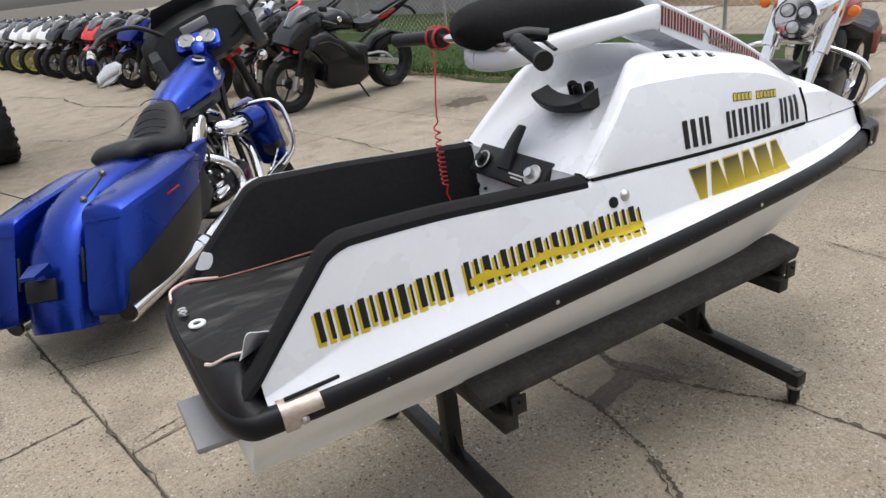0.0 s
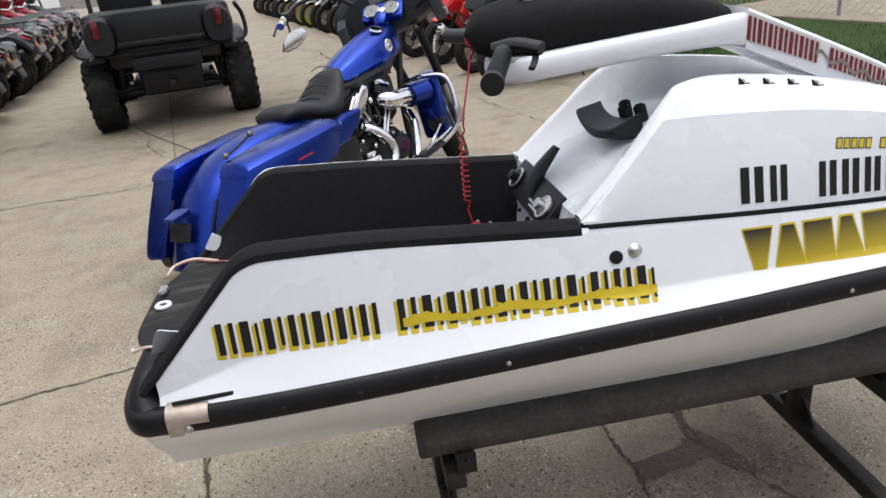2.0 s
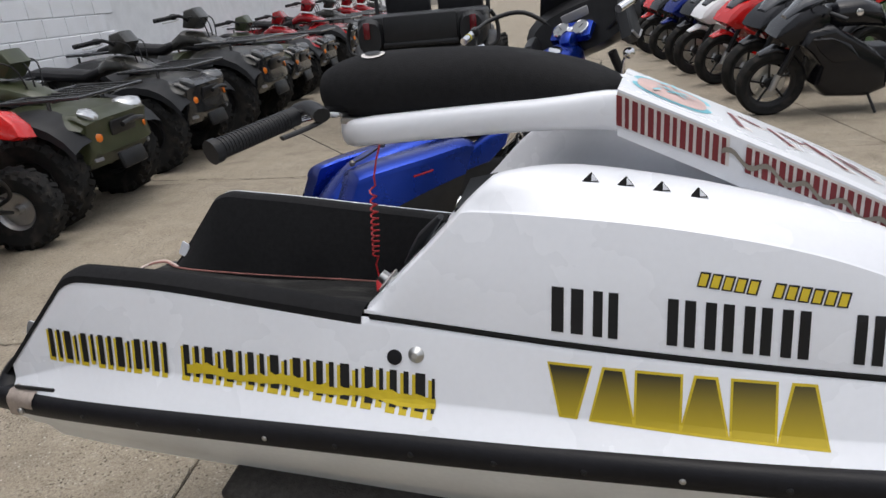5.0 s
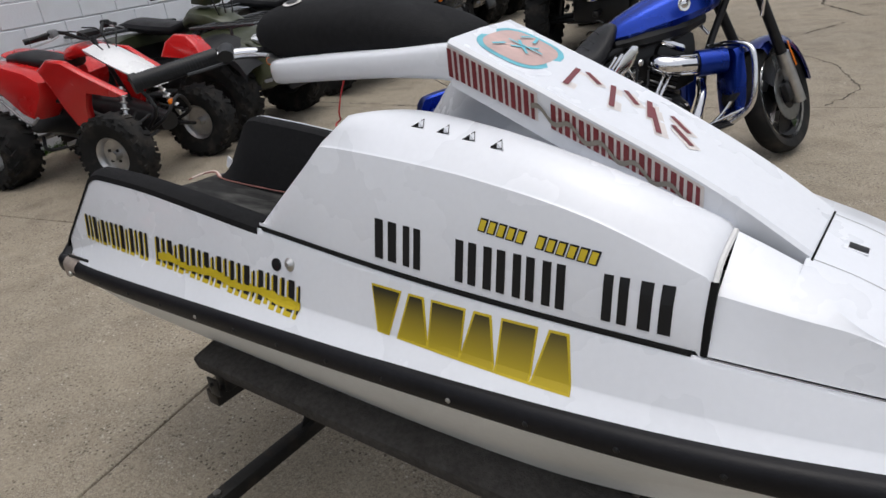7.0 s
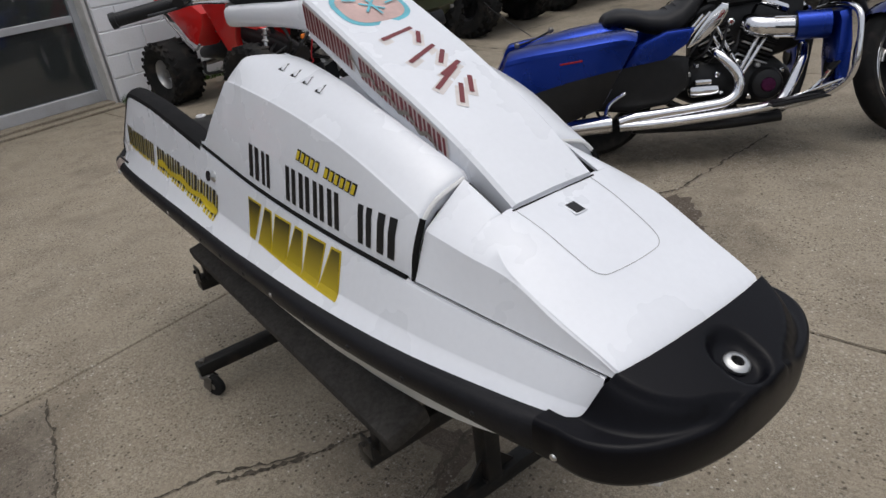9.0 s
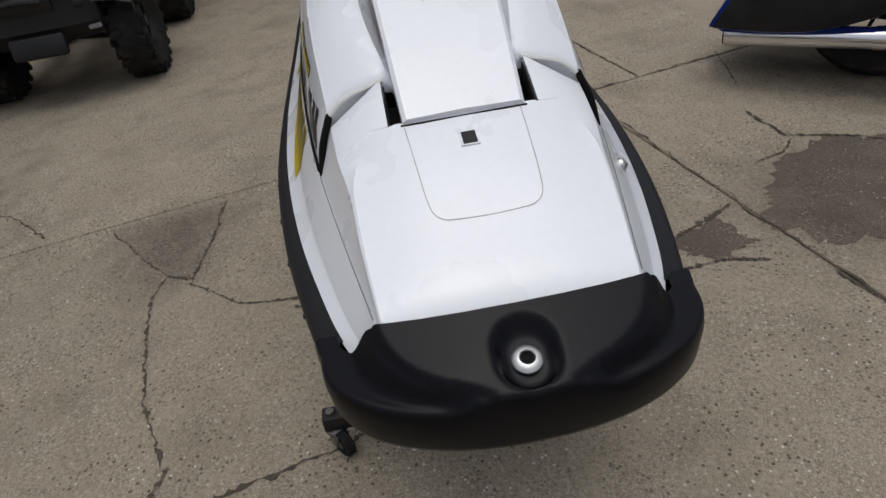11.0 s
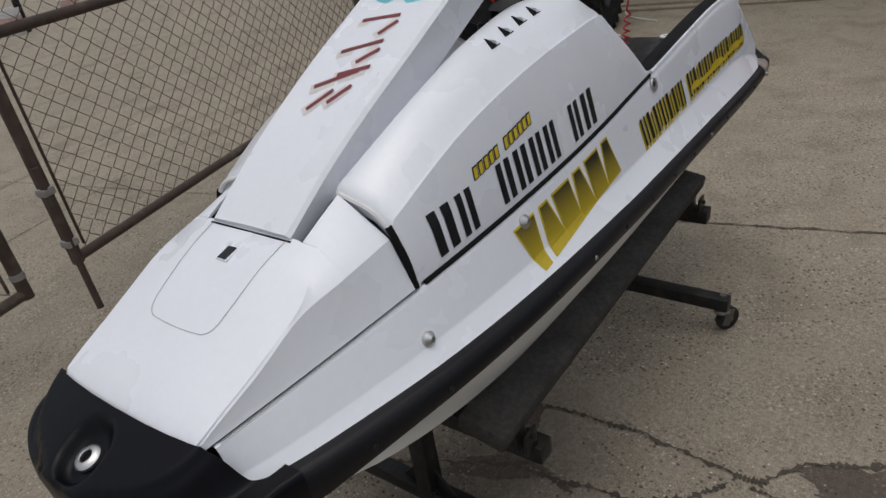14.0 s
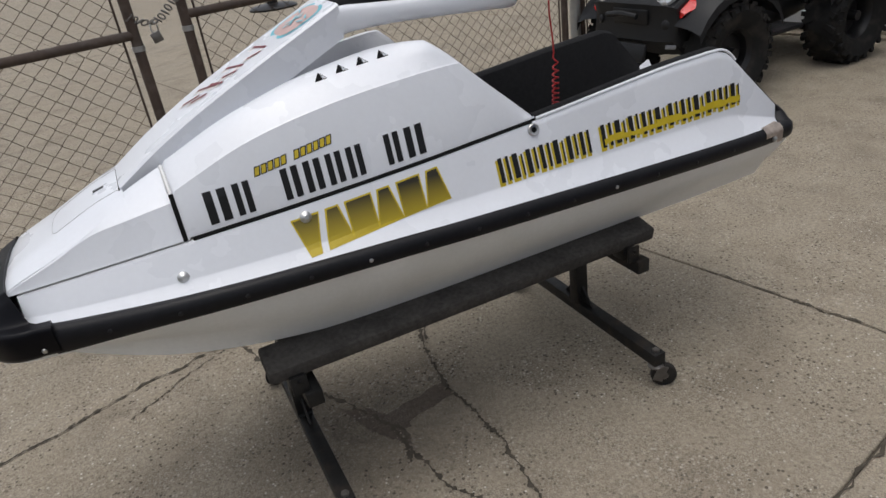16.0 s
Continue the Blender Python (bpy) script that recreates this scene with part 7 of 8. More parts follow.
    panel = at(1.165, 0.005, 1.085, 0, -46, 20) @ Matrix.Scale(1.10, 4)
    dash = part("dash", pillow([(-0.055, -0.02), (-0.05, 0.012), (0.05, 0.018), (0.062, -0.02)], 0.118, panel, edge=0.86), BLUE, b, "blue gauge pod with two dials")
    stem = part("dash_stem", box((0.11, 0.085, 0.10), at(1.115, -0.015, 1.035, 0, -46, 20), 0.03), BLUE, b)
    for s in (-1, 1):
        spot = panel @ at(0.005, s * 0.057, 0.012)
        part("gauge", lathe([(0.047, 0.0), (0.047, 0.014), (0.043, 0.018), (0.041, 0.012), (0.0001, 0.012)], spot, 28), CHROME, dash)
        part("gauge_face", lathe([(0.0001, 0.0135), (0.040, 0.0135), (0.040, 0.010)], spot, 24), GAUGE_FACE, dash)
        part("gauge_needle", box((0.030, 0.003, 0.002), spot @ at(0.006, 0.004 * s, 0.0150, 0, 0, 40 * s), 0.0005), ENGINE, dash)
    part("warning_lamp", lathe([(0.0001, 0.008), (0.017, 0.007), (0.019, 0.0)], at(1.125, -0.03, 1.098, 0, -46, 20), 18), CHROME, stem)
    turned(part("radio", box((0.03, 0.17, 0.055), at(1.275, 0, 1.18, 0, -20, 0), 0.01), GREY_PLASTIC, b))
    rings = []
    for k in range(13):
        a = radians(128 - 118 * k / 12)
        c = Vector((1.62 + 0.352 * math.cos(a), 0, 0.325 + 0.352 * math.sin(a)))
        n = Vector((math.cos(a), 0, math.sin(a)))
        rings.append([c + Vector((0, y, 0)) - n * d for y, d in ((-0.080, 0.065), (-0.076, 0.020), (-0.05, 0.004), (0, 0), (0.05, 0.004), (0.076, 0.020), (0.080, 0.065))])
    turned(part("front_fender", skin(rings), BLUE_DARK, b, angle=60))
    part("kickstand", tube([(0.80, 0.14, 0.18), (0.72, 0.34, 0.068)], 0.014, 8), ENGINE, b)
    latch = part("bag_latch", tube([(-0.385, -0.158, 0.628), (-0.30, -0.150, 0.650), (-0.215, -0.150, 0.684)], 0.005, 8), ENGINE, b, "black latch bar with steel ball ends")
    for x, y, z in ((-0.385, -0.158, 0.630), (-0.212, -0.150, 0.688)):
        part("latch_ball", lathe([(0.0001, 0.016), (0.011, 0.012), (0.016, 0.0), (0.011, -0.012), (0.0001, -0.016)], at(x, y, z, -18), 14), TARNISHED, latch)
    part("antenna", tube([(-0.30, 0.165, 0.645), (-0.48, 0.195, 0.78), (-0.55, 0.21, 0.85)], 0.0022, 6, 4), ENGINE, b)
    part("brake_pedal", tube([(0.98, -0.24, 0.25), (1.05, -0.28, 0.33), (1.09, -0.31, 0.405)], 0.010, 8, 4), CHROME, b)
    part("pedal_pad", box((0.055, 0.06, 0.012), at(1.095, -0.31, 0.415, 0, -48, 0), 0.005), ENGINE, b)
    for k in range(3):
        part("guard_rod", tube([(0.80 + 0.03 * k, -0.20 - 0.02 * k, 0.215 + 0.012 * k), (1.10 + 0.015 * k, -0.31 - 0.02 * k, 0.315 + 0.02 * k)], 0.006, 8), CHROME, b)
    return b


bagger(at(-0.98, 2.01, 0.0) @ pose(0, 0, 0, 0, 0, 48.5) @ pose(0, 0, 0, -7, 0, 0))


TINT = material("smoked_screen", (0.05, 0.052, 0.058), 0.12, vary=0.05, coat=0.5)


def sport_bike(m, body, accent, rim, label, group="parked motorcycles in a row", tail_mat=None):
    """Fairing-clad sport motorcycle; local x runs forward from the rear axle's foot."""
    b = thing("sport_motorcycle", label, "motorcycle", m, group)
    wheel(b, at(0, 0, 0.315), 0.315, 0.18, 0.215, rim, 5)
    wheel(b, at(1.40, 0, 0.30), 0.30, 0.12, 0.215, rim, 5, disc=True)
    part("side_fairing", pillow([(0.46, 0.24), (0.62, 0.17), (0.98, 0.19), (1.08, 0.30), (1.06, 0.48), (1.16, 0.60), (1.26, 0.68), (1.22, 0.80), (1.02, 0.84), (0.86, 0.74), (0.66, 0.62), (0.50, 0.50)], 0.235), body, b)
    part("nose_fairing", pillow([(1.02, 0.78), (1.18, 0.66), (1.34, 0.66), (1.46, 0.74), (1.42, 0.82), (1.30, 0.93), (1.14, 1.0), (1.02, 0.96)], 0.19, edge=0.72), body, b)
    part("accent_panel", pillow([(0.74, 0.52), (0.98, 0.50), (1.12, 0.62), (1.20, 0.74), (1.02, 0.74), (0.84, 0.66)], 0.245, edge=0.92), accent, b)
    part("windscreen", blob([(1.02, 0, 1.0), (1.12, 0, 1.02), (1.24, 0, 0.98), (1.36, 0, 0.88)], [(0.09, 0.02), (0.13, 0.05), (0.12, 0.05), (0.06, 0.02)]), TINT, b)
    for s in (-1, 1):
        part("headlight", box((0.09, 0.08, 0.035), at(1.395, s * 0.10, 0.765, 0, 20, s * 32), 0.014), GLASS_LENS, b)
        part("fork_leg", tube([(1.41, s * 0.095, 0.28), (1.20, s * 0.11, 0.80)], 0.026, 10), ENGINE, b)
        part("fork_foot", tube([(1.415, s * 0.095, 0.26), (1.37, s * 0.098, 0.40)], 0.03, 10), ALU, b)
        part("swingarm", tube([(-0.02, s * 0.125, 0.31), (0.2, s * 0.125, 0.36), (0.52, s * 0.10, 0.42)], 0.026, 8, 4, 1.5), ALU, b)
        part("swingarm_brace", tube([(0.02, s * 0.125, 0.33), (0.2, s * 0.125, 0.46), (0.48, s * 0.10, 0.47)], 0.016, 8, 4), ALU, b)
        part("grip", tube([(1.06, s * 0.22, 0.93), (0.98, s * 0.36, 0.90)], 0.018, 10), DARK_PLASTIC, b)
        part("mirror", box((0.03, 0.11, 0.055), at(1.14, s * 0.36, 1.08, 0, 0, s * 15), 0.018), DARK_PLASTIC, b)
        part("mirror_stem", tube([(1.20, s * 0.16, 0.98), (1.16, s * 0.30, 1.06)], 0.008, 6), DARK_PLASTIC, b)
        part("foot_peg", tube([(0.36, s * 0.14, 0.42), (0.36, s * 0.24, 0.42)], 0.012, 8), ALU, b)
    part("front_mudguard", blob([(1.16, 0, 0.44), (1.28, 0, 0.575), (1.40, 0, 0.62), (1.54, 0, 0.57)], [(0.06, 0.015), (0.08, 0.03), (0.08, 0.03), (0.05, 0.012)]), body, b)
    part("fuel_tank", blob([(0.52, 0, 0.78), (0.60, 0, 0.85), (0.78, 0, 0.89), (0.96, 0, 0.88), (1.04, 0, 0.84)], [(0.07, 0.05), (0.13, 0.10), (0.17, 0.12), (0.16, 0.11), (0.08, 0.06)], sides=18), body, b)
    part("tank_badge", lathe([(0.0001, 0.004), (0.028, 0.003), (0.03, 0.0)], at(0.80, 0.168, 0.91, -80), 12), CHROME, b)
    part("seat", pillow([(0.20, 0.79), (0.36, 0.765), (0.54, 0.77), (0.55, 0.83), (0.38, 0.815), (0.22, 0.85)], 0.14), LEATHER, b)
    part("tail", pillow([(-0.34, 1.0), (-0.12, 0.885), (0.12, 0.78), (0.44, 0.70), (0.50, 0.76), (0.24, 0.86), (-0.02, 0.95), (-0.30, 1.035)], 0.105, edge=0.8), body, b)
    part("pillion_pad", pillow([(-0.24, 1.015), (0.02, 0.94), (0.20, 0.885), (0.20, 0.905), (0.02, 0.965), (-0.22, 1.035)], 0.085), LEATHER, b)
    part("tail_accent", pillow([(-0.05, 0.90), (0.14, 0.82), (0.30, 0.79), (0.20, 0.845), (-0.02, 0.925)], 0.112, edge=0.95), tail_mat or accent, b)
    part("plate_bracket", tube([(-0.2, 0, 0.92), (-0.36, 0, 0.86), (-0.44, 0, 0.78)], 0.02, 8, 3), DARK_PLASTIC, b)
    part("engine_block", box((0.50, 0.30, 0.34), at(0.66, 0, 0.42), 0.05), ENGINE, b)
    part("subframe", tube([(0.50, 0.10, 0.62), (0.30, 0.09, 0.72), (0.05, 0.06, 0.84)], 0.016, 8, 3), ENGINE, b)
    part("rear_hugger", blob([(-0.20, 0, 0.60), (0.02, 0, 0.66), (0.24, 0, 0.60), (0.34, 0, 0.50)], [(0.06, 0.01), (0.08, 0.02), (0.08, 0.02), (0.06, 0.012)]), ENGINE, b)
    part("exhaust", tube([(0.75, -0.14, 0.22), (0.45, -0.16, 0.20), (0.2, -0.17, 0.30), (-0.1, -0.19, 0.42)], 0.045, 12, 4), ENGINE, b)
    part("kickstand", tube([(0.62, 0.14, 0.24), (0.56, 0.28, 0.045)], 0.012, 8), ENGINE, b)
    return b


def bike_pose(u, v, turn=0.0, lean=8):
    p = site(u, v)
    return at(p.x, p.y, 0) @ pose(0, 0, 0, 0, 0, SITE + 180 + turn) @ pose(0, 0, 0, -lean, 0, 0)


DARK_BODY = material("gloss_black_fairing", (0.007, 0.007, 0.009), 0.22, vary=0.1, coat=0.2, sheen=0.3)
p = Vector((2.45, 6.16))
sport_bike(at(p.x, p.y, 0) @ pose(0, 0, 0, 0, 0, 193) @ pose(0, 0, 0, -8, 0, 0), DARK_BODY, DARK_BODY, ENGINE, "black sport motorcycle with a red tail panel on its kickstand", tail_mat=DEEP_RED)
KINDS = [(DARK_BODY, RED, ENGINE, "black sport motorcycle with a red side panel"), (RED, WHITE_PLASTIC, ENGINE, "red and white sport motorcycle"), (WHITE_PLASTIC, BLUE_DARK, ENGINE, "white sport motorcycle with dark panels"),
         (DARK_BODY, DARK_BODY, ENGINE, "plain black sport motorcycle"), (WHITE_PLASTIC, LIME, YELLOW_RIM, "white and lime motorcycle with yellow rims"), (BLUE_DARK, BLUE, ENGINE, "dark blue sport motorcycle")]
made = {}
row = [0, 1, 2, 3, 5, 3, 1, 3, 3, 2, 4, 4, 3, 4, 2, 4, 5, 3, 4, 2]
for i, k in enumerate(row):
    mm = bike_pose(3.76 - 0.01 * i, 6.93 + 0.915 * i, 18 - (i % 3) * 3)
    if k in made:
        copy_thing(made[k], mm)
    else:
        made[k] = sport_bike(mm, *KINDS[k])


# red cruiser beyond the bow, front wheel towards the lot
def cruiser(m):
    b = thing("cruiser_motorcycle", "red cruiser motorcycle with a chrome fork and nacelle headlight", "motorcycle", m)
    wheel(b, at(0, 0, 0.32), 0.32, 0.15, 0.21, CHROME, 9)
    wheel(b, at(1.62, 0, 0.33), 0.33, 0.13, 0.22, CHROME, 9, disc=True)
    part("fuel_tank", blob([(0.62, 0, 0.80), (0.75, 0, 0.85), (0.95, 0, 0.88), (1.10, 0, 0.88), (1.18, 0, 0.86)], [(0.06, 0.04), (0.14, 0.09), (0.17, 0.11), (0.13, 0.09), (0.05, 0.04)], sides=16), DEEP_RED, b)
    part("seat", blob([(0.0, 0, 0.72), (0.2, 0, 0.69), (0.45, 0, 0.68), (0.62, 0, 0.75)], [(0.10, 0.03), (0.16, 0.05), (0.17, 0.05), (0.08, 0.03)]), LEATHER, b)
    part("rear_fender", blob([(-0.32, 0, 0.42), (-0.2, 0, 0.60), (0.0, 0, 0.68), (0.25, 0, 0.66)], [(0.10, 0.02), (0.12, 0.05), (0.12, 0.05), (0.11, 0.03)]), DEEP_RED, b)
    part("front_fender", blob([(1.42, 0, 0.60), (1.52, 0, 0.665), (1.66, 0, 0.675), (1.82, 0, 0.60), (1.92, 0, 0.47)], [(0.06, 0.015), (0.08, 0.025), (0.08, 0.025), (0.07, 0.02), (0.05, 0.015)]), ENGINE, b, "black front fender")
    part("nacelle", blob([(1.22, 0, 1.00), (1.30, 0, 0.99), (1.40, 0, 0.955), (1.47, 0, 0.92), (1.50, 0, 0.905)], [(0.05, 0.03), (0.15, 0.07), (0.155, 0.085), (0.12, 0.09), (0.09, 0.085)], sides=20), CHROME, b, "chrome headlight nacelle")
    part("fork_bridge", box((0.07, 0.26, 0.045), at(1.40, 0, 0.775, 0, -25, 0), 0.015), CHROME, b)
    part("engine_block", box((0.40, 0.26, 0.26), at(0.75, 0, 0.36), 0.05), ENGINE, b)
    for ang in (-22, 22):
        part("cylinder", lathe([(0.075, 0.0), (0.09, 0.02), (0.085, 0.10), (0.09, 0.12), (0.085, 0.22), (0.06, 0.28), (0.0001, 0.29)], at(0.75 + ang * 0.002, 0, 0.44, 0, ang, 0), 16), ENGINE, b)
    for s in (-1, 1):
        part("fork_leg", tube([(1.64, s * 0.115, 0.30), (1.30, s * 0.125, 1.0)], 0.034, 14), CHROME, b)
        part("fork_cover", tube([(1.43, s * 0.12, 0.72), (1.30, s * 0.125, 1.0)], 0.05, 14), CHROME, b)
        part("grip", tube([(1.02, s * 0.34, 1.12), (0.92, s * 0.42, 1.09)], 0.02, 10), DARK_PLASTIC, b)
        part("turn_lens", lathe([(0.0001, 0.03), (0.025, 0.024), (0.03, 0.0)], at(1.34, s * 0.22, 0.93, 0, 80, 0), 14), AMBER, b)
        part("muffler", tube([(0.8, s * 0.17, 0.24), (0.3, s * 0.19, 0.20), (-0.35, s * 0.20, 0.20)], 0.045, 14, 4), CHROME, b)
        part("engine_guard", tube([(1.18, s * 0.05, 0.72), (1.2, s * 0.30, 0.66), (1.16, s * 0.34, 0.5), (1.08, s * 0.22, 0.26), (1.0, s * 0.06, 0.2)], 0.016, 10, 5), CHROME, b)
    part("headlight", lathe([(0.04, -0.11), (0.085, -0.08), (0.105, -0.02), (0.112, 0.0), (0.104, 0.012), (0.098, 0.004), (0.0001, 0.010)], at(1.53, 0, 0.90, 0, 84, 0), 28), CHROME, b, "chrome headlight with dark lamp pods")
    for y, z in ((0.042, 0.034), (-0.042, 0.034), (0.0, -0.045)):
        part("lamp_pod", lathe([(0.036, 0.0), (0.036, 0.009), (0.031, 0.012), (0.030, 0.008)], at(1.542, y, 0.90 + z, 0, 84, 0), 18), ENGINE, b)
        part("lamp_lens", lathe([(0.030, 0.009), (0.0001, 0.013)], at(1.542, y, 0.90 + z, 0, 84, 0), 16), GLASS_LENS, b)
    part("handlebar", tube([(0.98, -0.38, 1.11), (1.12, -0.30, 1.14), (1.26, -0.08, 1.04), (1.26, 0.08, 1.04), (1.12, 0.30, 1.14), (0.98, 0.38, 1.11)], 0.016, 10, 4), CHROME, b)
    part("air_cleaner", lathe([(0.0001, 0.06), (0.09, 0.05), (0.10, 0.0)], at(0.78, -0.14, 0.62, 90), 20), CHROME, b)
    part("kickstand", tube([(0.7, 0.12, 0.2), (0.62, 0.27, 0.05)], 0.014, 8), ENGINE, b)
    return b


CRUISER_AT = (3.62, 1.40)
cruiser(at(*CRUISER_AT, 0) @ pose(0, 0, 0, 0, 0, 197) @ pose(0, 0, 0, -8, 0, 0))


def quad(m, body, accent, label, lens=GLASS_LENS, group="parked quad bikes in a row", marker=AMBER):
    """Four-wheeler; local x runs forward, the origin on the ground midway between the axles."""
    b = thing("quad_bike", label, "quad bike", m, group)
    hb, hw, rr, rf = 0.62, 0.44, 0.315, 0.31
    hz = 1.06                        # handlebar height
    for sy in (-1, 1):
        wheel(b, at(-hb, sy * hw, rr), rr, 0.28, 0.155, ENGINE, 0, 0.024)
        wheel(b, at(hb, sy * hw, rf, 0, 0, 0), rf, 0.21, 0.155, ENGINE, 0, 0.024)
        for dx, z in ((-0.08, 0.33), (0.08, 0.30)):
            part("a_arm", tube([(hb + dx, sy * 0.12, z), (hb, sy * (hw - 0.08), z - 0.05)], 0.016, 8), ENGINE, b)
        part("shock", tube([(hb - 0.05, sy * 0.18, 0.66), (hb, sy * (hw - 0.14), 0.30)], 0.022, 10), ENGINE, b)
        for k in range(6):
            c = Vector((hb - 0.05, sy * 0.18, 0.64)).lerp(Vector((hb, sy * (hw - 0.14), 0.34)), k / 5)
            part("shock_coil", lathe([(0.026, -0.006), (0.036, 0.0), (0.026, 0.006)], at(c.x, c.y, c.z, sy * 20), 10), ENGINE, b)
        part("footwell", box((0.46, 0.20, 0.03), at(0.05, sy * 0.32, 0.33), 0.01), DARK_PLASTIC, b)
        part("grip", tube([(0.20, sy * 0.25, hz), (0.12, sy * 0.39, hz - 0.015)], 0.019, 10), DARK_PLASTIC, b)
        part("control_box", box((0.05, 0.06, 0.05), at(0.215, sy * 0.215, hz + 0.005), 0.014), DARK_PLASTIC, b)
        part("brake_lever", tube([(0.26, sy * 0.22, hz - 0.02), (0.27, sy * 0.30, hz - 0.03), (0.20, sy * 0.40, hz - 0.04)], 0.006, 6, 3), STEEL, b)
        part("headlight", blob([(-0.05, 0, 0.0), (0.0, 0, 0.0), (0.05, 0, -0.01), (0.07, 0, -0.015)], [(0.085, 0.02), (0.10, 0.035), (0.085, 0.032), (0.05, 0.015)], at(0.935, sy * 0.245, 0.70, 0, 20, sy * -26)), lens, b)
        part("side_reflector", lathe([(0.0001, 0.010), (0.022, 0.009), (0.028, 0.004), (0.029, -0.004)], at(1.000, sy * 0.285, 0.545, 0, 84, sy * 22), 14), marker, b)
        part("marker_lens", box((0.014, 0.07, 0.028), at(0.985, sy * 0.315, 0.41, 0, -8, sy * 20), 0.008), GREY_PLASTIC, b)
        for x0, nm in ((hb, "front_flare"), (-hb, "rear_flare")):
            rings = []
            for k in range(10):
                a = radians(160 - 135 * k / 9)
                c = Vector((x0 + 0.41 * math.cos(a), 0, 0.37 + 0.37 * math.sin(a)))
                rings.append([c + Vector((0, sy * y, z)) for y, z in ((0.30, 0.02), (0.46, 0.0), (0.545, -0.03), (0.55, -0.085))])
            part(nm, skin(rings), DARK_PLASTIC, b)
    part("chassis", blob([(-0.72, 0, 0.38), (-0.4, 0, 0.42), (0.0, 0, 0.42), (0.4, 0, 0.42), (0.74, 0, 0.36)], [(0.12, 0.06), (0.17, 0.14), (0.19, 0.17), (0.16, 0.15), (0.12, 0.08)]), ENGINE, b)
    part("seat", blob([(-0.66, 0, 0.82), (-0.5, 0, 0.835), (-0.25, 0, 0.80), (-0.05, 0, 0.78), (0.10, 0, 0.83)], [(0.10, 0.03), (0.15, 0.05), (0.15, 0.055), (0.12, 0.05), (0.06, 0.03)], sides=14), LEATHER, b)
    part("tank_cover", blob([(0.08, 0, 0.82), (0.2, 0, 0.87), (0.38, 0, 0.84), (0.56, 0, 0.77)], [(0.09, 0.05), (0.15, 0.07), (0.17, 0.07), (0.12, 0.05)], sides=14), body, b)
    part("handlebar", tube([(0.15, -0.38, hz - 0.01), (0.26, -0.2, hz + 0.01), (0.30, -0.06, hz - 0.06), (0.30, 0.06, hz - 0.06), (0.26, 0.2, hz + 0.01), (0.15, 0.38, hz - 0.01)], 0.014, 8, 4), ENGINE, b)
    part("handlebar_pod", pillow([(0.22, hz - 0.10), (0.34, hz - 0.12), (0.42, hz - 0.02), (0.36, hz + 0.07), (0.26, hz + 0.05)], 0.11), body, b)
    for k in range(3):
        part("cable", tube([(0.24, -0.2 + 0.2 * k, hz), (0.42, -0.12 + 0.13 * k, hz - 0.04), (0.46, -0.06 + 0.06 * k, 0.80)], 0.006, 6, 4), ENGINE, b)
    for f in (1, -1):
        rings = []
        for k in range(7):
            x = 0.40 + (0.094 if f > 0 else 0.10) * k
            w = 0.50 - 0.10 * max(0, k - 4) / 2
            z = 0.745 - 0.012 * max(0, k - 3) ** 2 * 0.7 + 0.012 * (k < 2)
            rings.append([(f * x, w * q, z - 0.05 * abs(q) ** 4 + 0.012 * math.cos(q * 3)) for q in (-1, -0.96, -0.8, -0.5, -0.2, 0, 0.2, 0.5, 0.8, 0.96, 1)] + [(f * x, w * q, z - 0.085) for q in (0.94, 0, -0.94)])
        part("front_cowl" if f > 0 else "rear_cowl", skin(rings, True, True), body, b, angle=50)
    part("nose", pillow([(0.52, 0.40), (0.92, 0.34), (1.02, 0.44), (1.00, 0.58), (1.02, 0.66), (0.92, 0.715), (0.52, 0.70)], 0.36, edge=0.90), accent, b)
    part("grille", box((0.02, 0.30, 0.10), at(1.012, 0, 0.58, 0, 6, 0), 0.01), ENGINE, b)
    part("bumper", tube([(1.09, -0.13, 0.60), (1.10, 0.0, 0.615), (1.09, 0.13, 0.60)], 0.018, 8, 5), ENGINE, b)
    part("skid_plate", box((0.04, 0.30, 0.12), at(1.03, 0, 0.36, 0, -15, 0), 0.02), DARK_PLASTIC, b)
    part("tail_block", pillow([(-0.52, 0.40), (-0.88, 0.46), (-0.94, 0.64), (-0.52, 0.68)], 0.34), DARK_PLASTIC, b)
    for x0, x1 in ((0.46, 1.0), (-1.0, -0.46)):
        z = 0.815
        part("rack", tube([(x0, -0.42, z), (x1, -0.38, z), (x1, 0.38, z), (x0, 0.42, z), (x0, -0.42, z)], 0.012, 8, 1), RACK, b)
        for k in range(1, 6):
            y = -0.42 + 0.14 * k
            part("rack_bar", tube([(x0, y, z), (x1, y * 0.92, z)], 0.0075, 6), RACK, b)
        for e in (0.3, 0.7):
            part("rack_bar", tube([(x0 + (x1 - x0) * e, -0.40, z - 0.012), (x0 + (x1 - x0) * e, 0.40, z - 0.012)], 0.008, 6), RACK, b)
        for y in (-0.3, 0.3):
            part("rack_foot", tube([((x0 + x1) / 2, y, z - 0.02), ((x0 + x1) / 2, y, 0.72)], 0.012, 6), RACK, b)
    return b


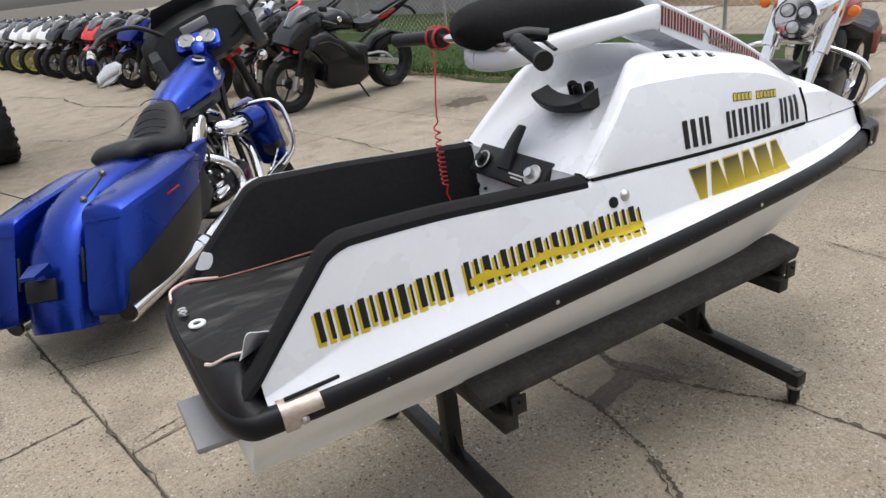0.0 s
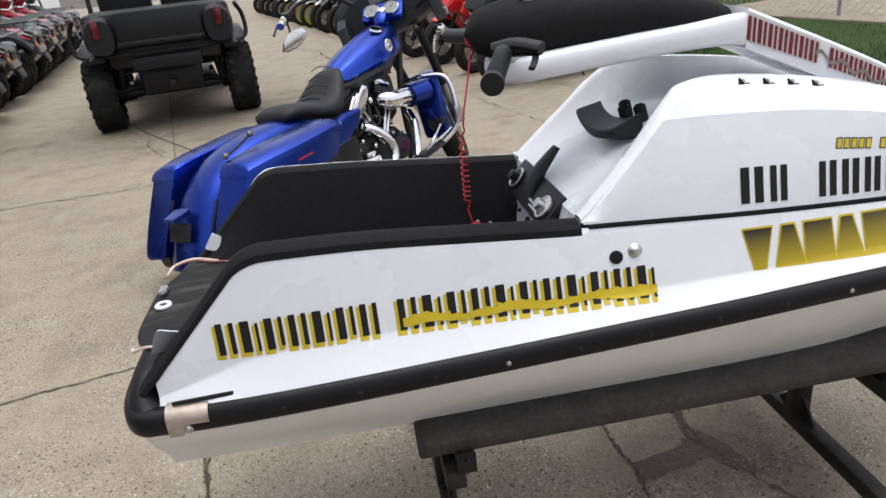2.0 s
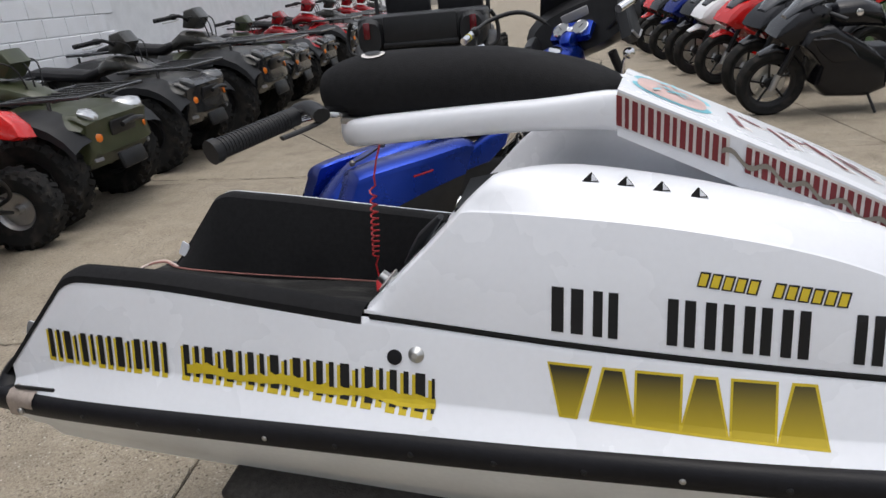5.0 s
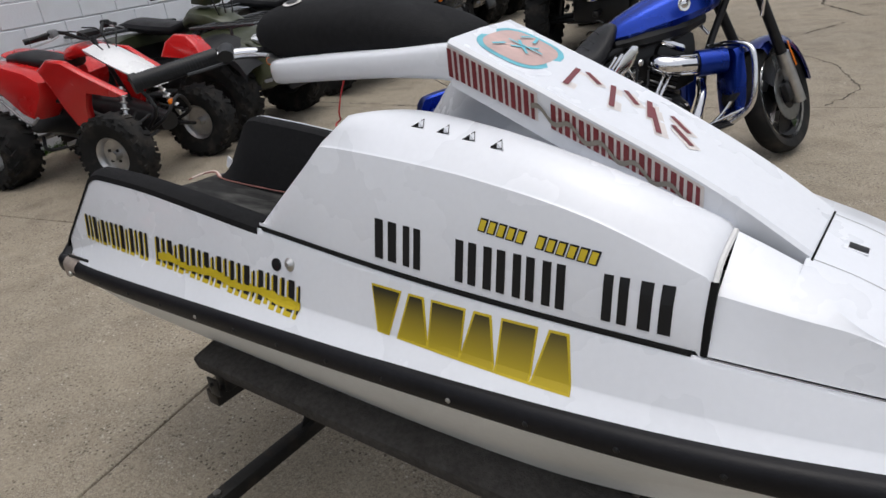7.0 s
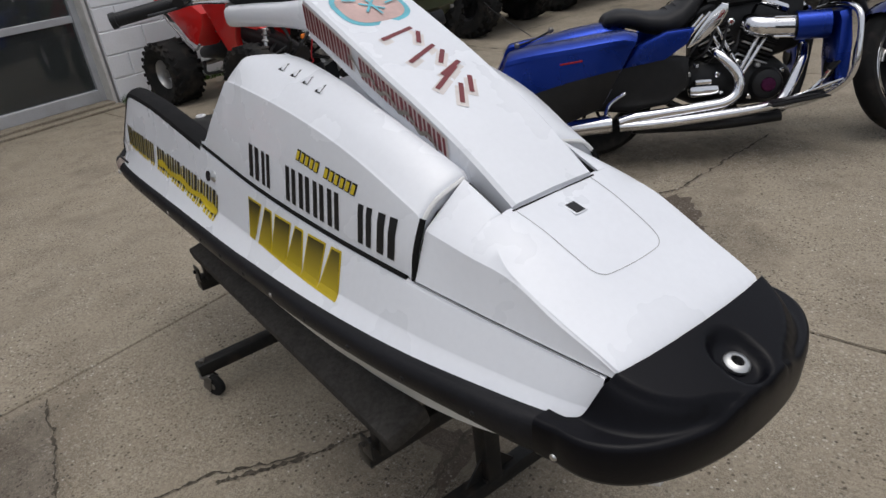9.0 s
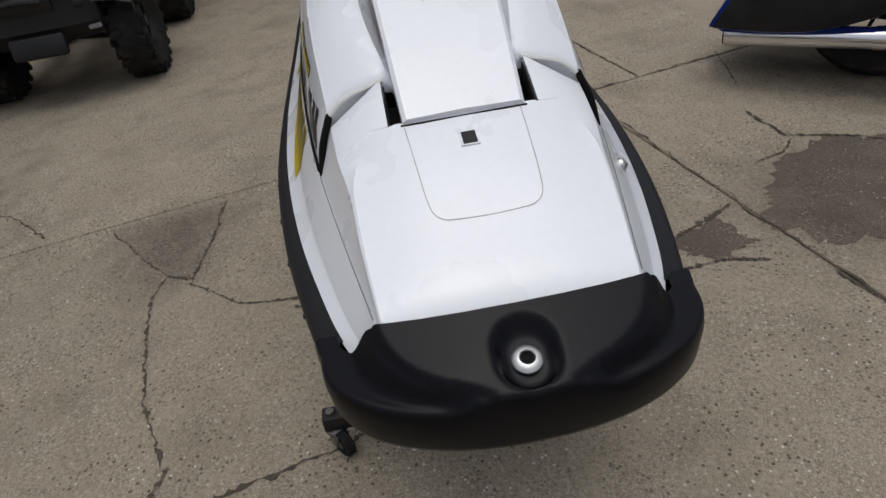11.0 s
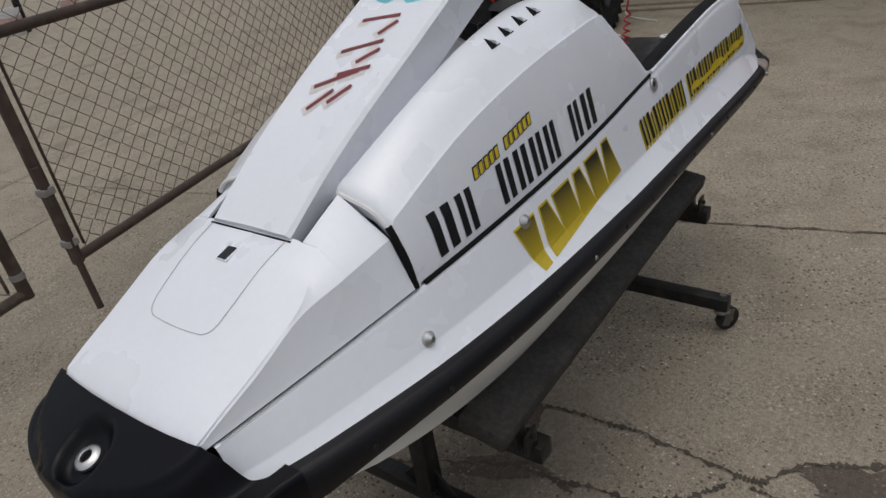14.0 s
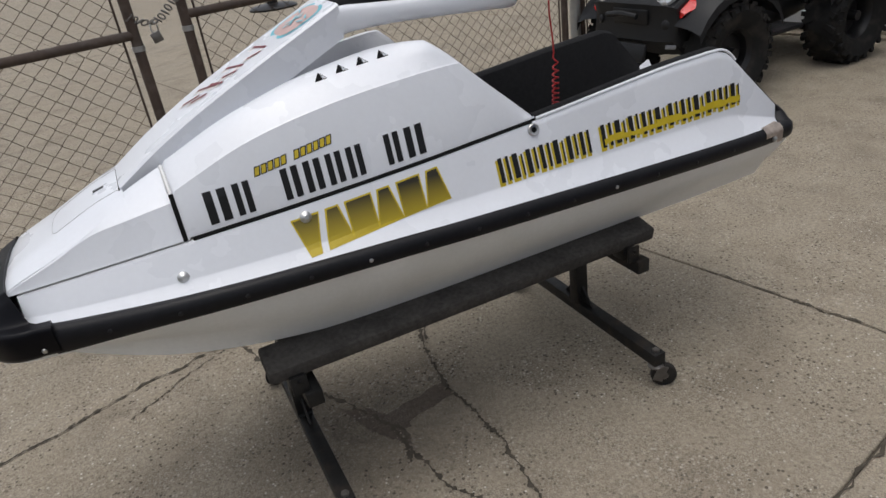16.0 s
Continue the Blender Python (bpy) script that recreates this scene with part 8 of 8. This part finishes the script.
def sport_quad(m):
    """Low red sport quad bike; local x runs forward, the origin on the ground midway between the axles."""
    b = thing("quad_bike", "red sport quad bike with white hood and bare aluminium wheels", "quad bike", m, "parked quad bikes in a row")
    hb, hw = 0.60, 0.42
    for sy in (-1, 1):
        wheel(b, at(-hb, sy * 0.40, 0.262), 0.262, 0.29, 0.122, ALU, 0, 0.020)
        wheel(b, at(hb, sy * hw, 0.268, 0, 0, 4), 0.268, 0.18, 0.130, ALU, 0, 0.020)
        for x, r, y in ((-hb, 0.262, 0.40), (hb, 0.268, hw)):
            for k in range(4):
                a = math.pi / 4 + k * math.pi / 2
                part("wheel_nut", lathe([(0.0001, 0.014), (0.010, 0.012), (0.011, 0.0)], at(x + 0.05 * math.cos(a), sy * (y + 0.028), r + 0.05 * math.sin(a), -90 * sy), 6), ENGINE, b)
        for dx, z in ((-0.10, 0.36), (0.08, 0.34)):
            part("a_arm", tube([(hb + dx, sy * 0.10, z), (hb, sy * (hw - 0.08), 0.27)], 0.013, 8), ENGINE, b)
            part("upper_arm", tube([(hb + dx * 0.7, sy * 0.11, z + 0.12), (hb - 0.01, sy * (hw - 0.10), 0.37)], 0.010, 8), ENGINE, b)
        part("shock", tube([(hb - 0.10, sy * 0.15, 0.66), (hb - 0.02, sy * (hw - 0.15), 0.32)], 0.016, 10), STEEL, b)
        for k in range(8):
            c = Vector((hb - 0.10, sy * 0.15, 0.64)).lerp(Vector((hb - 0.02, sy * (hw - 0.15), 0.36)), k / 7)
            part("shock_coil", lathe([(0.022, -0.006), (0.031, 0.0), (0.022, 0.006)], at(c.x, c.y, c.z, sy * 20), 10), WHITE_PLASTIC if k % 2 else ALU, b)
        part("tie_rod", tube([(hb - 0.12, sy * 0.06, 0.40), (hb - 0.10, sy * (hw - 0.10), 0.31)], 0.008, 8), STEEL, b)
        part("foot_peg", tube([(0.02, sy * 0.14, 0.30), (0.02, sy * 0.32, 0.30)], 0.016, 8), ALU, b)
        part("heel_guard", tube([(0.10, sy * 0.20, 0.30), (-0.16, sy * 0.34, 0.26), (-0.30, sy * 0.26, 0.33)], 0.013, 8, 4), ENGINE, b)
        part("rear_fender", pillow([(-0.92, 0.905), (-0.70, 0.880), (-0.46, 0.860), (-0.20, 0.800), (-0.06, 0.730), (-0.08, 0.640), (-0.17, 0.520), (-0.23, 0.465), (-0.32, 0.500), (-0.43, 0.590), (-0.62, 0.735), (-0.80, 0.850)], 0.125, at(0, sy * 0.240, 0, sy * 4), edge=0.93), RED, b, "red rear fender swept up to a point")
        part("fender_edge", tube([(-0.60, sy * 0.345, 0.725), (-0.43, sy * 0.350, 0.585), (-0.32, sy * 0.350, 0.493), (-0.23, sy * 0.350, 0.455), (-0.16, sy * 0.345, 0.500)], 0.010, 8, 4), GREY_PLASTIC, b)
        part("shroud", pillow([(-0.06, 0.830), (0.06, 0.895), (0.20, 0.880), (0.34, 0.800), (0.66, 0.640), (0.60, 0.628), (0.33, 0.665), (0.27, 0.560), (0.235, 0.430), (0.11, 0.415), (0.04, 0.560), (0.00, 0.700)], 0.030, at(0, sy * 0.185, 0, sy * -7), edge=0.95), RED, b, "red tank shroud with a black and white stripe")
        for k, mat in enumerate((ENGINE, WHITE_PLASTIC, ENGINE)):
            part("shroud_stripe", box((0.20 - 0.03 * k, 0.004, 0.020), at(0.16 + 0.07 * k, sy * (0.222 - 0.002 * k), 0.815 - 0.034 * k, 0, 24, 0), 0.0015), mat, b)
        part("grip", tube([(0.10, sy * 0.26, 1.035), (0.02, sy * 0.385, 1.020)], 0.019, 12), DARK_PLASTIC, b)
        part("control_box", box((0.060, 0.055, 0.055), at(0.118, sy * 0.225, 1.045), 0.014), GREY_PLASTIC if sy < 0 else DARK_PLASTIC, b)
        part("brake_lever", tube([(0.16, sy * 0.22, 1.030), (0.17, sy * 0.30, 1.010), (0.10, sy * 0.40, 0.985)], 0.006, 6, 3), ALU, b)
    part("front_fender", pillow([(0.40, 0.760), (0.46, 0.870), (0.56, 0.925), (0.68, 0.910), (0.78, 0.820), (0.81, 0.740), (0.74, 0.720), (0.60, 0.745)], 0.085, at(0, 0.310, 0, -10), edge=0.90), RED, b, "rounded red front fender")
    part("hood", skin([[(x, y, z - 2.6 * y * y * (0.6 + 0.4 * k / 5)) for y in np.linspace(-w, w, 9)] + [(x + 0.02, y, z - 0.05 - 0.8 * y * y) for y in np.linspace(w * 0.94, -w * 0.94, 9)] for k, (x, z, w) in enumerate(((0.16, 0.945, 0.10), (0.28, 0.925, 0.135), (0.42, 0.865, 0.145), (0.56, 0.795, 0.135), (0.66, 0.730, 0.105), (0.71, 0.690, 0.060)))], True, True), WHITE_PLASTIC, b, "white front hood", angle=50)
    part("headlight", pillow([(0.62, 0.70), (0.68, 0.755), (0.72, 0.725), (0.72, 0.675), (0.66, 0.655)], 0.105, edge=0.8), GLASS_LENS, b)
    part("tank_cover", blob([(-0.04, 0, 0.86), (0.04, 0, 0.895), (0.16, 0, 0.91), (0.26, 0, 0.885)], [(0.08, 0.03), (0.125, 0.05), (0.135, 0.05), (0.09, 0.03)], sides=16), RED, b)
    part("seat", blob([(-0.66, 0, 0.870), (-0.62, 0, 0.875), (-0.48, 0, 0.875), (-0.30, 0, 0.845), (-0.14, 0, 0.815), (-0.02, 0, 0.830), (0.04, 0, 0.870)], [(0.06, 0.015), (0.10, 0.034), (0.128, 0.042), (0.125, 0.046), (0.105, 0.046), (0.085, 0.040), (0.04, 0.015)], sides=20), LEATHER, b)
    part("seat_base", pillow([(-0.60, 0.845), (-0.30, 0.80), (-0.04, 0.79), (-0.02, 0.66), (-0.20, 0.62), (-0.40, 0.70)], 0.11), RED, b)
    part("frame", blob([(-0.66, 0, 0.34), (-0.4, 0, 0.40), (0.0, 0, 0.44), (0.35, 0, 0.42), (0.70, 0, 0.38)], [(0.07, 0.05), (0.11, 0.10), (0.14, 0.16), (0.12, 0.13), (0.08, 0.06)]), ENGINE, b)
    part("engine_block", box((0.30, 0.26, 0.26), at(0.10, 0, 0.40), 0.05), ENGINE, b)
    part("engine_cover", lathe([(0.0001, 0.03), (0.07, 0.028), (0.085, 0.0)], at(0.06, -0.13, 0.36, 90), 20), ALU, b)
    part("header", tube([(0.22, -0.05, 0.46), (0.30, -0.13, 0.44), (0.24, -0.19, 0.48), (0.02, -0.18, 0.56), (-0.30, -0.17, 0.60)], 0.020, 10, 5), ENGINE, b)
    part("silencer", tube([(-0.34, -0.17, 0.62), (-0.80, -0.18, 0.70)], 0.055, 16), ENGINE, b)
    part("swingarm", box((0.44, 0.10, 0.07), at(-0.36, 0, 0.31, 0, 8, 0), 0.02), ALU, b)
    part("rear_axle", tube([(-hb, -0.36, 0.262), (-hb, 0.36, 0.262)], 0.022, 12), STEEL, b)
    part("handlebar", tube([(0.06, -0.37, 1.025), (0.13, -0.20, 1.050), (0.20, -0.07, 0.985), (0.20, 0.07, 0.985), (0.13, 0.20, 1.050), (0.06, 0.37, 1.025)], 0.013, 10, 4), ENGINE, b)
    part("handlebar_pad", box((0.06, 0.17, 0.05), at(0.185, 0, 1.010, 0, 20, 0), 0.02), DARK_PLASTIC, b)
    part("steering_stem", tube([(0.20, 0, 0.99), (0.40, 0, 0.50)], 0.018, 8), ENGINE, b)
    for k in range(3):
        part("cable", tube([(0.14, -0.20 + 0.2 * k, 1.05), (0.30, -0.16 + 0.15 * k, 1.03), (0.34, -0.06 + 0.06 * k, 0.90)], 0.005, 6, 4), ENGINE, b)
    part("bumper", tube([(0.66, -0.13, 0.36), (0.80, -0.12, 0.44), (0.84, 0.0, 0.56), (0.80, 0.12, 0.44), (0.66, 0.13, 0.36)], 0.013, 8, 5), ENGINE, b)
    part("indicator", lathe([(0.0001, 0.02), (0.022, 0.015), (0.025, 0.0)], at(0.82, -0.06, 0.53, 0, 80, 0), 10), AMBER, b)
    part("front_frame", tube([(0.56, -0.10, 0.32), (0.70, -0.09, 0.50), (0.52, -0.08, 0.70)], 0.014, 8, 3), ENGINE, b)
    return b


def quad_pose(u, v, turn=0.0):
    p = site(u, v)
    return at(p.x, p.y, 0) @ pose(0, 0, 0, 0, 0, SITE + turn)


sport_quad(at(-4.28, 1.43, 0, 0, 0, 14))
quad(quad_pose(-4.07, 3.62) @ Matrix.Scale(1.1, 4), OLIVE, OLIVE, "olive-green utility quad bike with black racks")
DULL_LENS = material("dull_lens", (0.16, 0.165, 0.17), 0.12, 0.3, vary=0.05)
KIND_Q = [(BROWN, GLOSS_DARK, "camouflage utility quad bike with black racks"), (OLIVE, GLOSS_DARK, "olive utility quad bike with a dark nose"), (DEEP_RED, GLOSS_DARK, "red utility quad bike with a dark nose")]
made = {}
for i, k in enumerate((0, 0, 1, 2, 2, 0, 2, 2, 0)):
    mm = quad_pose(-4.08, 5.22 + 1.55 * i, (i % 3) - 1) @ Matrix.Scale(1.12, 4)
    if k in made:
        copy_thing(made[k], mm)
    else:
        made[k] = quad(mm, *KIND_Q[k], lens=DULL_LENS)
quad(at(-3.38, -2.00, 0, 0, 0, 4), RED, DARK_PLASTIC, "red utility quad bike with a black bumper, beside the fence", marker=ENGINE)


DARK_RED_LENS = material("dark_red_lens", (0.10, 0.004, 0.008), 0.15, vary=0.05)


def side_by_side(m):
    """Black utility vehicle, seen from its tail; local x runs forward from the rear axle's foot."""
    b = thing("utility_vehicle", "black side-by-side utility vehicle with a cargo bed and knobbly tyres", "utility vehicle", m)
    for x in (0, 2.05):
        for s in (-1, 1):
            wheel(b, at(x, s * 0.69, 0.355), 0.355, 0.27, 0.18, ENGINE, 6, 0.018)
    part("cargo_bed", box((1.0, 1.36, 0.34), at(0.02, 0, 0.98), 0.05), DARK_PLASTIC, b, "dark grey plastic cargo bed")
    part("tailgate", box((0.05, 0.78, 0.30), at(-0.505, 0, 1.0), 0.02), DARK_PLASTIC, b)
    part("tailgate_step", box((0.07, 0.80, 0.05), at(-0.52, 0, 0.86), 0.015), DARK_PLASTIC, b)
    for s in (-1, 1):
        part("bed_corner", blob([(-0.54, 0, 0.94), (-0.45, 0, 0.96), (-0.1, 0, 0.97), (0.3, 0, 0.96)], [(0.12, 0.16), (0.155, 0.19), (0.16, 0.19), (0.14, 0.17)], at(0, s * 0.54, 0)), DARK_PLASTIC, b)
        part("tail_light", box((0.03, 0.07, 0.17), at(-0.565, s * 0.56, 1.02, 0, 0, s * 8), 0.015), DARK_RED_LENS, b)
        part("rear_arm", tube([(0.02, s * 0.15, 0.40), (0.0, s * 0.58, 0.36)], 0.035, 8), ENGINE, b)
        part("shock", tube([(-0.05, s * 0.45, 0.80), (-0.02, s * 0.50, 0.40)], 0.04, 10), ENGINE, b)
        part("fender", blob([(-0.36, 0, 0.72), (-0.2, 0, 0.82), (0.1, 0, 0.86), (0.36, 0, 0.80)], [(0.10, 0.02), (0.14, 0.04), (0.14, 0.04), (0.10, 0.02)], at(0, s * 0.66, 0)), DARK_PLASTIC, b)
        part("cage_post", tube([(0.55, s * 0.66, 0.8), (0.62, s * 0.66, 1.5), (0.75, s * 0.60, 1.95)], 0.025, 10, 4), ENGINE, b)
        part("cage_rail", tube([(0.75, s * 0.60, 1.95), (1.6, s * 0.60, 1.98), (2.1, s * 0.62, 1.3)], 0.025, 10, 4), ENGINE, b)
        part("bed_guard", tube([(-0.45, s * 0.74, 1.12), (-0.40, s * 0.80, 1.0), (-0.42, s * 0.80, 0.82), (-0.45, s * 0.70, 0.76)], 0.022, 10, 4), ENGINE, b)
        part("seat_back", box((0.16, 0.55, 0.55), at(0.85, s * 0.32, 1.1, 0, -12, 0), 0.05), LEATHER, b)
    part("rear_bumper", box((0.06, 0.66, 0.13), at(-0.44, 0, 0.655), 0.02), DARK_PLASTIC, b)
    part("bumper_bar", tube([(-0.46, -0.60, 0.76), (-0.475, 0, 0.755), (-0.46, 0.60, 0.76)], 0.012, 8, 4), ENGINE, b)
    part("gearbox", box((0.5, 0.62, 0.30), at(0.02, 0, 0.46), 0.06), ENGINE, b)
    # wide plate added beneath the body so that the ground below darkens
    part("skid_plate", box((2.3, 0.95, 0.05), at(1.25, 0, 0.30), 0.02), ENGINE, b)
    part("frame_box", box((0.9, 1.05, 0.22), at(0.05, 0, 0.74), 0.04), ENGINE, b)
    for s in (-1, 1):
        part("arm_bushing", lathe([(0.0001, 0.05), (0.022, 0.045), (0.026, 0.0), (0.022, -0.045), (0.0001, -0.05)], at(-0.10, s * 0.40, 0.475, 0, 60, 0), 12), ALU, b)
        part("lower_arm", tube([(-0.16, s * 0.14, 0.36), (-0.06, s * 0.60, 0.33)], 0.024, 8), ENGINE, b)
    part("hitch", box((0.18, 0.06, 0.06), at(-0.38, 0, 0.44), 0.01), ENGINE, b)
    part("body", box((1.7, 1.30, 0.40), at(1.45, 0, 0.66), 0.08), DARK_PLASTIC, b)
    part("hood", blob([(1.9, 0, 0.9), (2.2, 0, 0.92), (2.5, 0, 0.82), (2.62, 0, 0.7)], [(0.60, 0.15), (0.62, 0.17), (0.52, 0.15), (0.3, 0.1)]), DARK_PLASTIC, b)
    part("roof", box((1.0, 1.2, 0.05), at(1.15, 0, 1.99), 0.02), ENGINE, b)
    return b


side_by_side(at(-2.38, 6.30, 0) @ pose(0, 0, 0, 0, 0, 90 + 11.5))

# ---------------------------------------------------------------- lawn, far fence and house
lawn = bmesh.new()
rnd = random.Random(11)
edge = [(4.24 + 0.10 * math.sin(i * 1.7) + rnd.uniform(-0.05, 0.05), 1.2 + 0.5 * i) for i in range(70)]
rings = []
for u, v in edge:
    rings.append([site(u, v, 0.004), site(u + 0.12, v, 0.03), site(u + 0.6, v, 0.05), site(u + 3, v, 0.06), site(u + 9, v, 0.06)])
tagged(part("lawn", skin(rings, bm=lawn), SOIL), "patchy green lawn beside the lot", "lawn", kind="structure")
blades = bmesh.new()
for _ in range(40000):
    i = rnd.random() ** 1.4 * 18
    v = 3.0 + i
    u = 4.32 + rnd.random() ** 1.6 * 4.5
    p = site(u, v, 0.035)
    h = rnd.uniform(0.025, 0.07)
    a = rnd.uniform(0, 6.28)
    w = Vector((math.cos(a), math.sin(a), 0)) * 0.006
    lean = Vector((rnd.uniform(-1, 1), rnd.uniform(-1, 1), 0)) * 0.04
    blades.faces.new([blades.verts.new(q) for q in (p - w, p + w, p + lean + Vector((0, 0, h)))])
tagged(part("grass", blades, GRASS, flat=True), "short green grass blades", "grass", kind="stuff")
litter = bmesh.new()
for _ in range(2600):
    v = rnd.uniform(1.0, 9)
    u = 4.20 + abs(rnd.gauss(0, 0.22))
    p = site(u, v, 0.012 + rnd.random() * 0.04)
    a = rnd.uniform(0, 6.28)
    d, n = Vector((math.cos(a), math.sin(a), rnd.uniform(-0.4, 0.4))) * 0.025, Vector((-math.sin(a), math.cos(a), rnd.uniform(-0.4, 0.4))) * 0.010
    litter.faces.new([litter.verts.new(q) for q in (p - d, p + n, p + d, p - n)])
tagged(part("leaf_litter", litter, EARTH, flat=True), "dry brown leaf litter along the lawn's edge", "leaves", kind="stuff")
bm = bmesh.new()
for k in range(6):
    v0 = -2.4 + 1.75 * k
    rings = [[site(u, v, z) for u, v in ((7.08 + e, v0 + e), (9.9 - e, v0 + e), (9.9 - e, v0 + 1.735 - e), (7.08 + e, v0 + 1.735 - e))] for z, e in ((0.0, 0.0), (0.082, 0.0), (0.088, 0.006))]
    skin(rings, True, True, bm=bm)
tagged(part("sidewalk", bm, CONCRETE, flat=True), "tan concrete sidewalk beyond the lawn", "sidewalk", kind="structure")
stone = [site(u, v, 0) for u, v in ((8.75, 4.45), (9.75, 4.35), (9.82, 5.35), (8.85, 5.5))]
tagged(part("paving_slab", skin([[p + Vector((0, 0, z)) for p in stone] for z in (0.085, 0.12)], True, True), concrete("pale_stone", (0.42, 0.41, 0.40)), flat=True), "loose pale stone slab lying on the sidewalk", "slab")
bed = box((2.6, 14, 0.08), SITE_M @ at(11.25, 3.5, 0.05))
tagged(part("flower_bed", bed, EARTH), "bare brown soil bed behind the sidewalk", "soil", kind="structure")
far = thing("fence", "chain-link fence behind the lawn", "fence")
for i in range(8):
    p = site(7.4, 0.5 + 2.6 * i)
    part("upright", tube([p, p + Vector((0, 0, 1.3))], 0.025, 8), GALV, far)
part("rail", tube([site(7.4, 0.5, 1.28), site(7.4, 18.7, 1.28)], 0.018, 8), GALV, far)
part("mesh", links(site(7.4, 0.5), site(7.4, 18.7), 0.06, 1.26, 0.10, 0.003), GALV, far)
house = thing("house", "low cream-sided house behind the lawn", "house")
SIDING = material("cream_siding", (0.52, 0.50, 0.44), 0.6, vary=0.05, scale=4)
CELLAR = material("grey_foundation", (0.22, 0.21, 0.20), 0.85, vary=0.15, scale=4, bump=0.3)
part("foundation", core(10.5, 18, 6.5, 24, 0, 0.55, bmesh.new()), CELLAR, house, flat=True)
for k in range(14):
    part("siding_board", core(10.46 + 0.012 * (k % 2), 18, 6.45, 24.05, 0.55 + 0.18 * k, 0.55 + 0.18 * (k + 1), bmesh.new()), SIDING, house, flat=True)
part("roof", skin([[site(9.9, v, 3.0), site(14.2, v, 4.9), site(18.6, v, 3.0)] for v in (6.0, 24.5)], False), ENGINE, house)
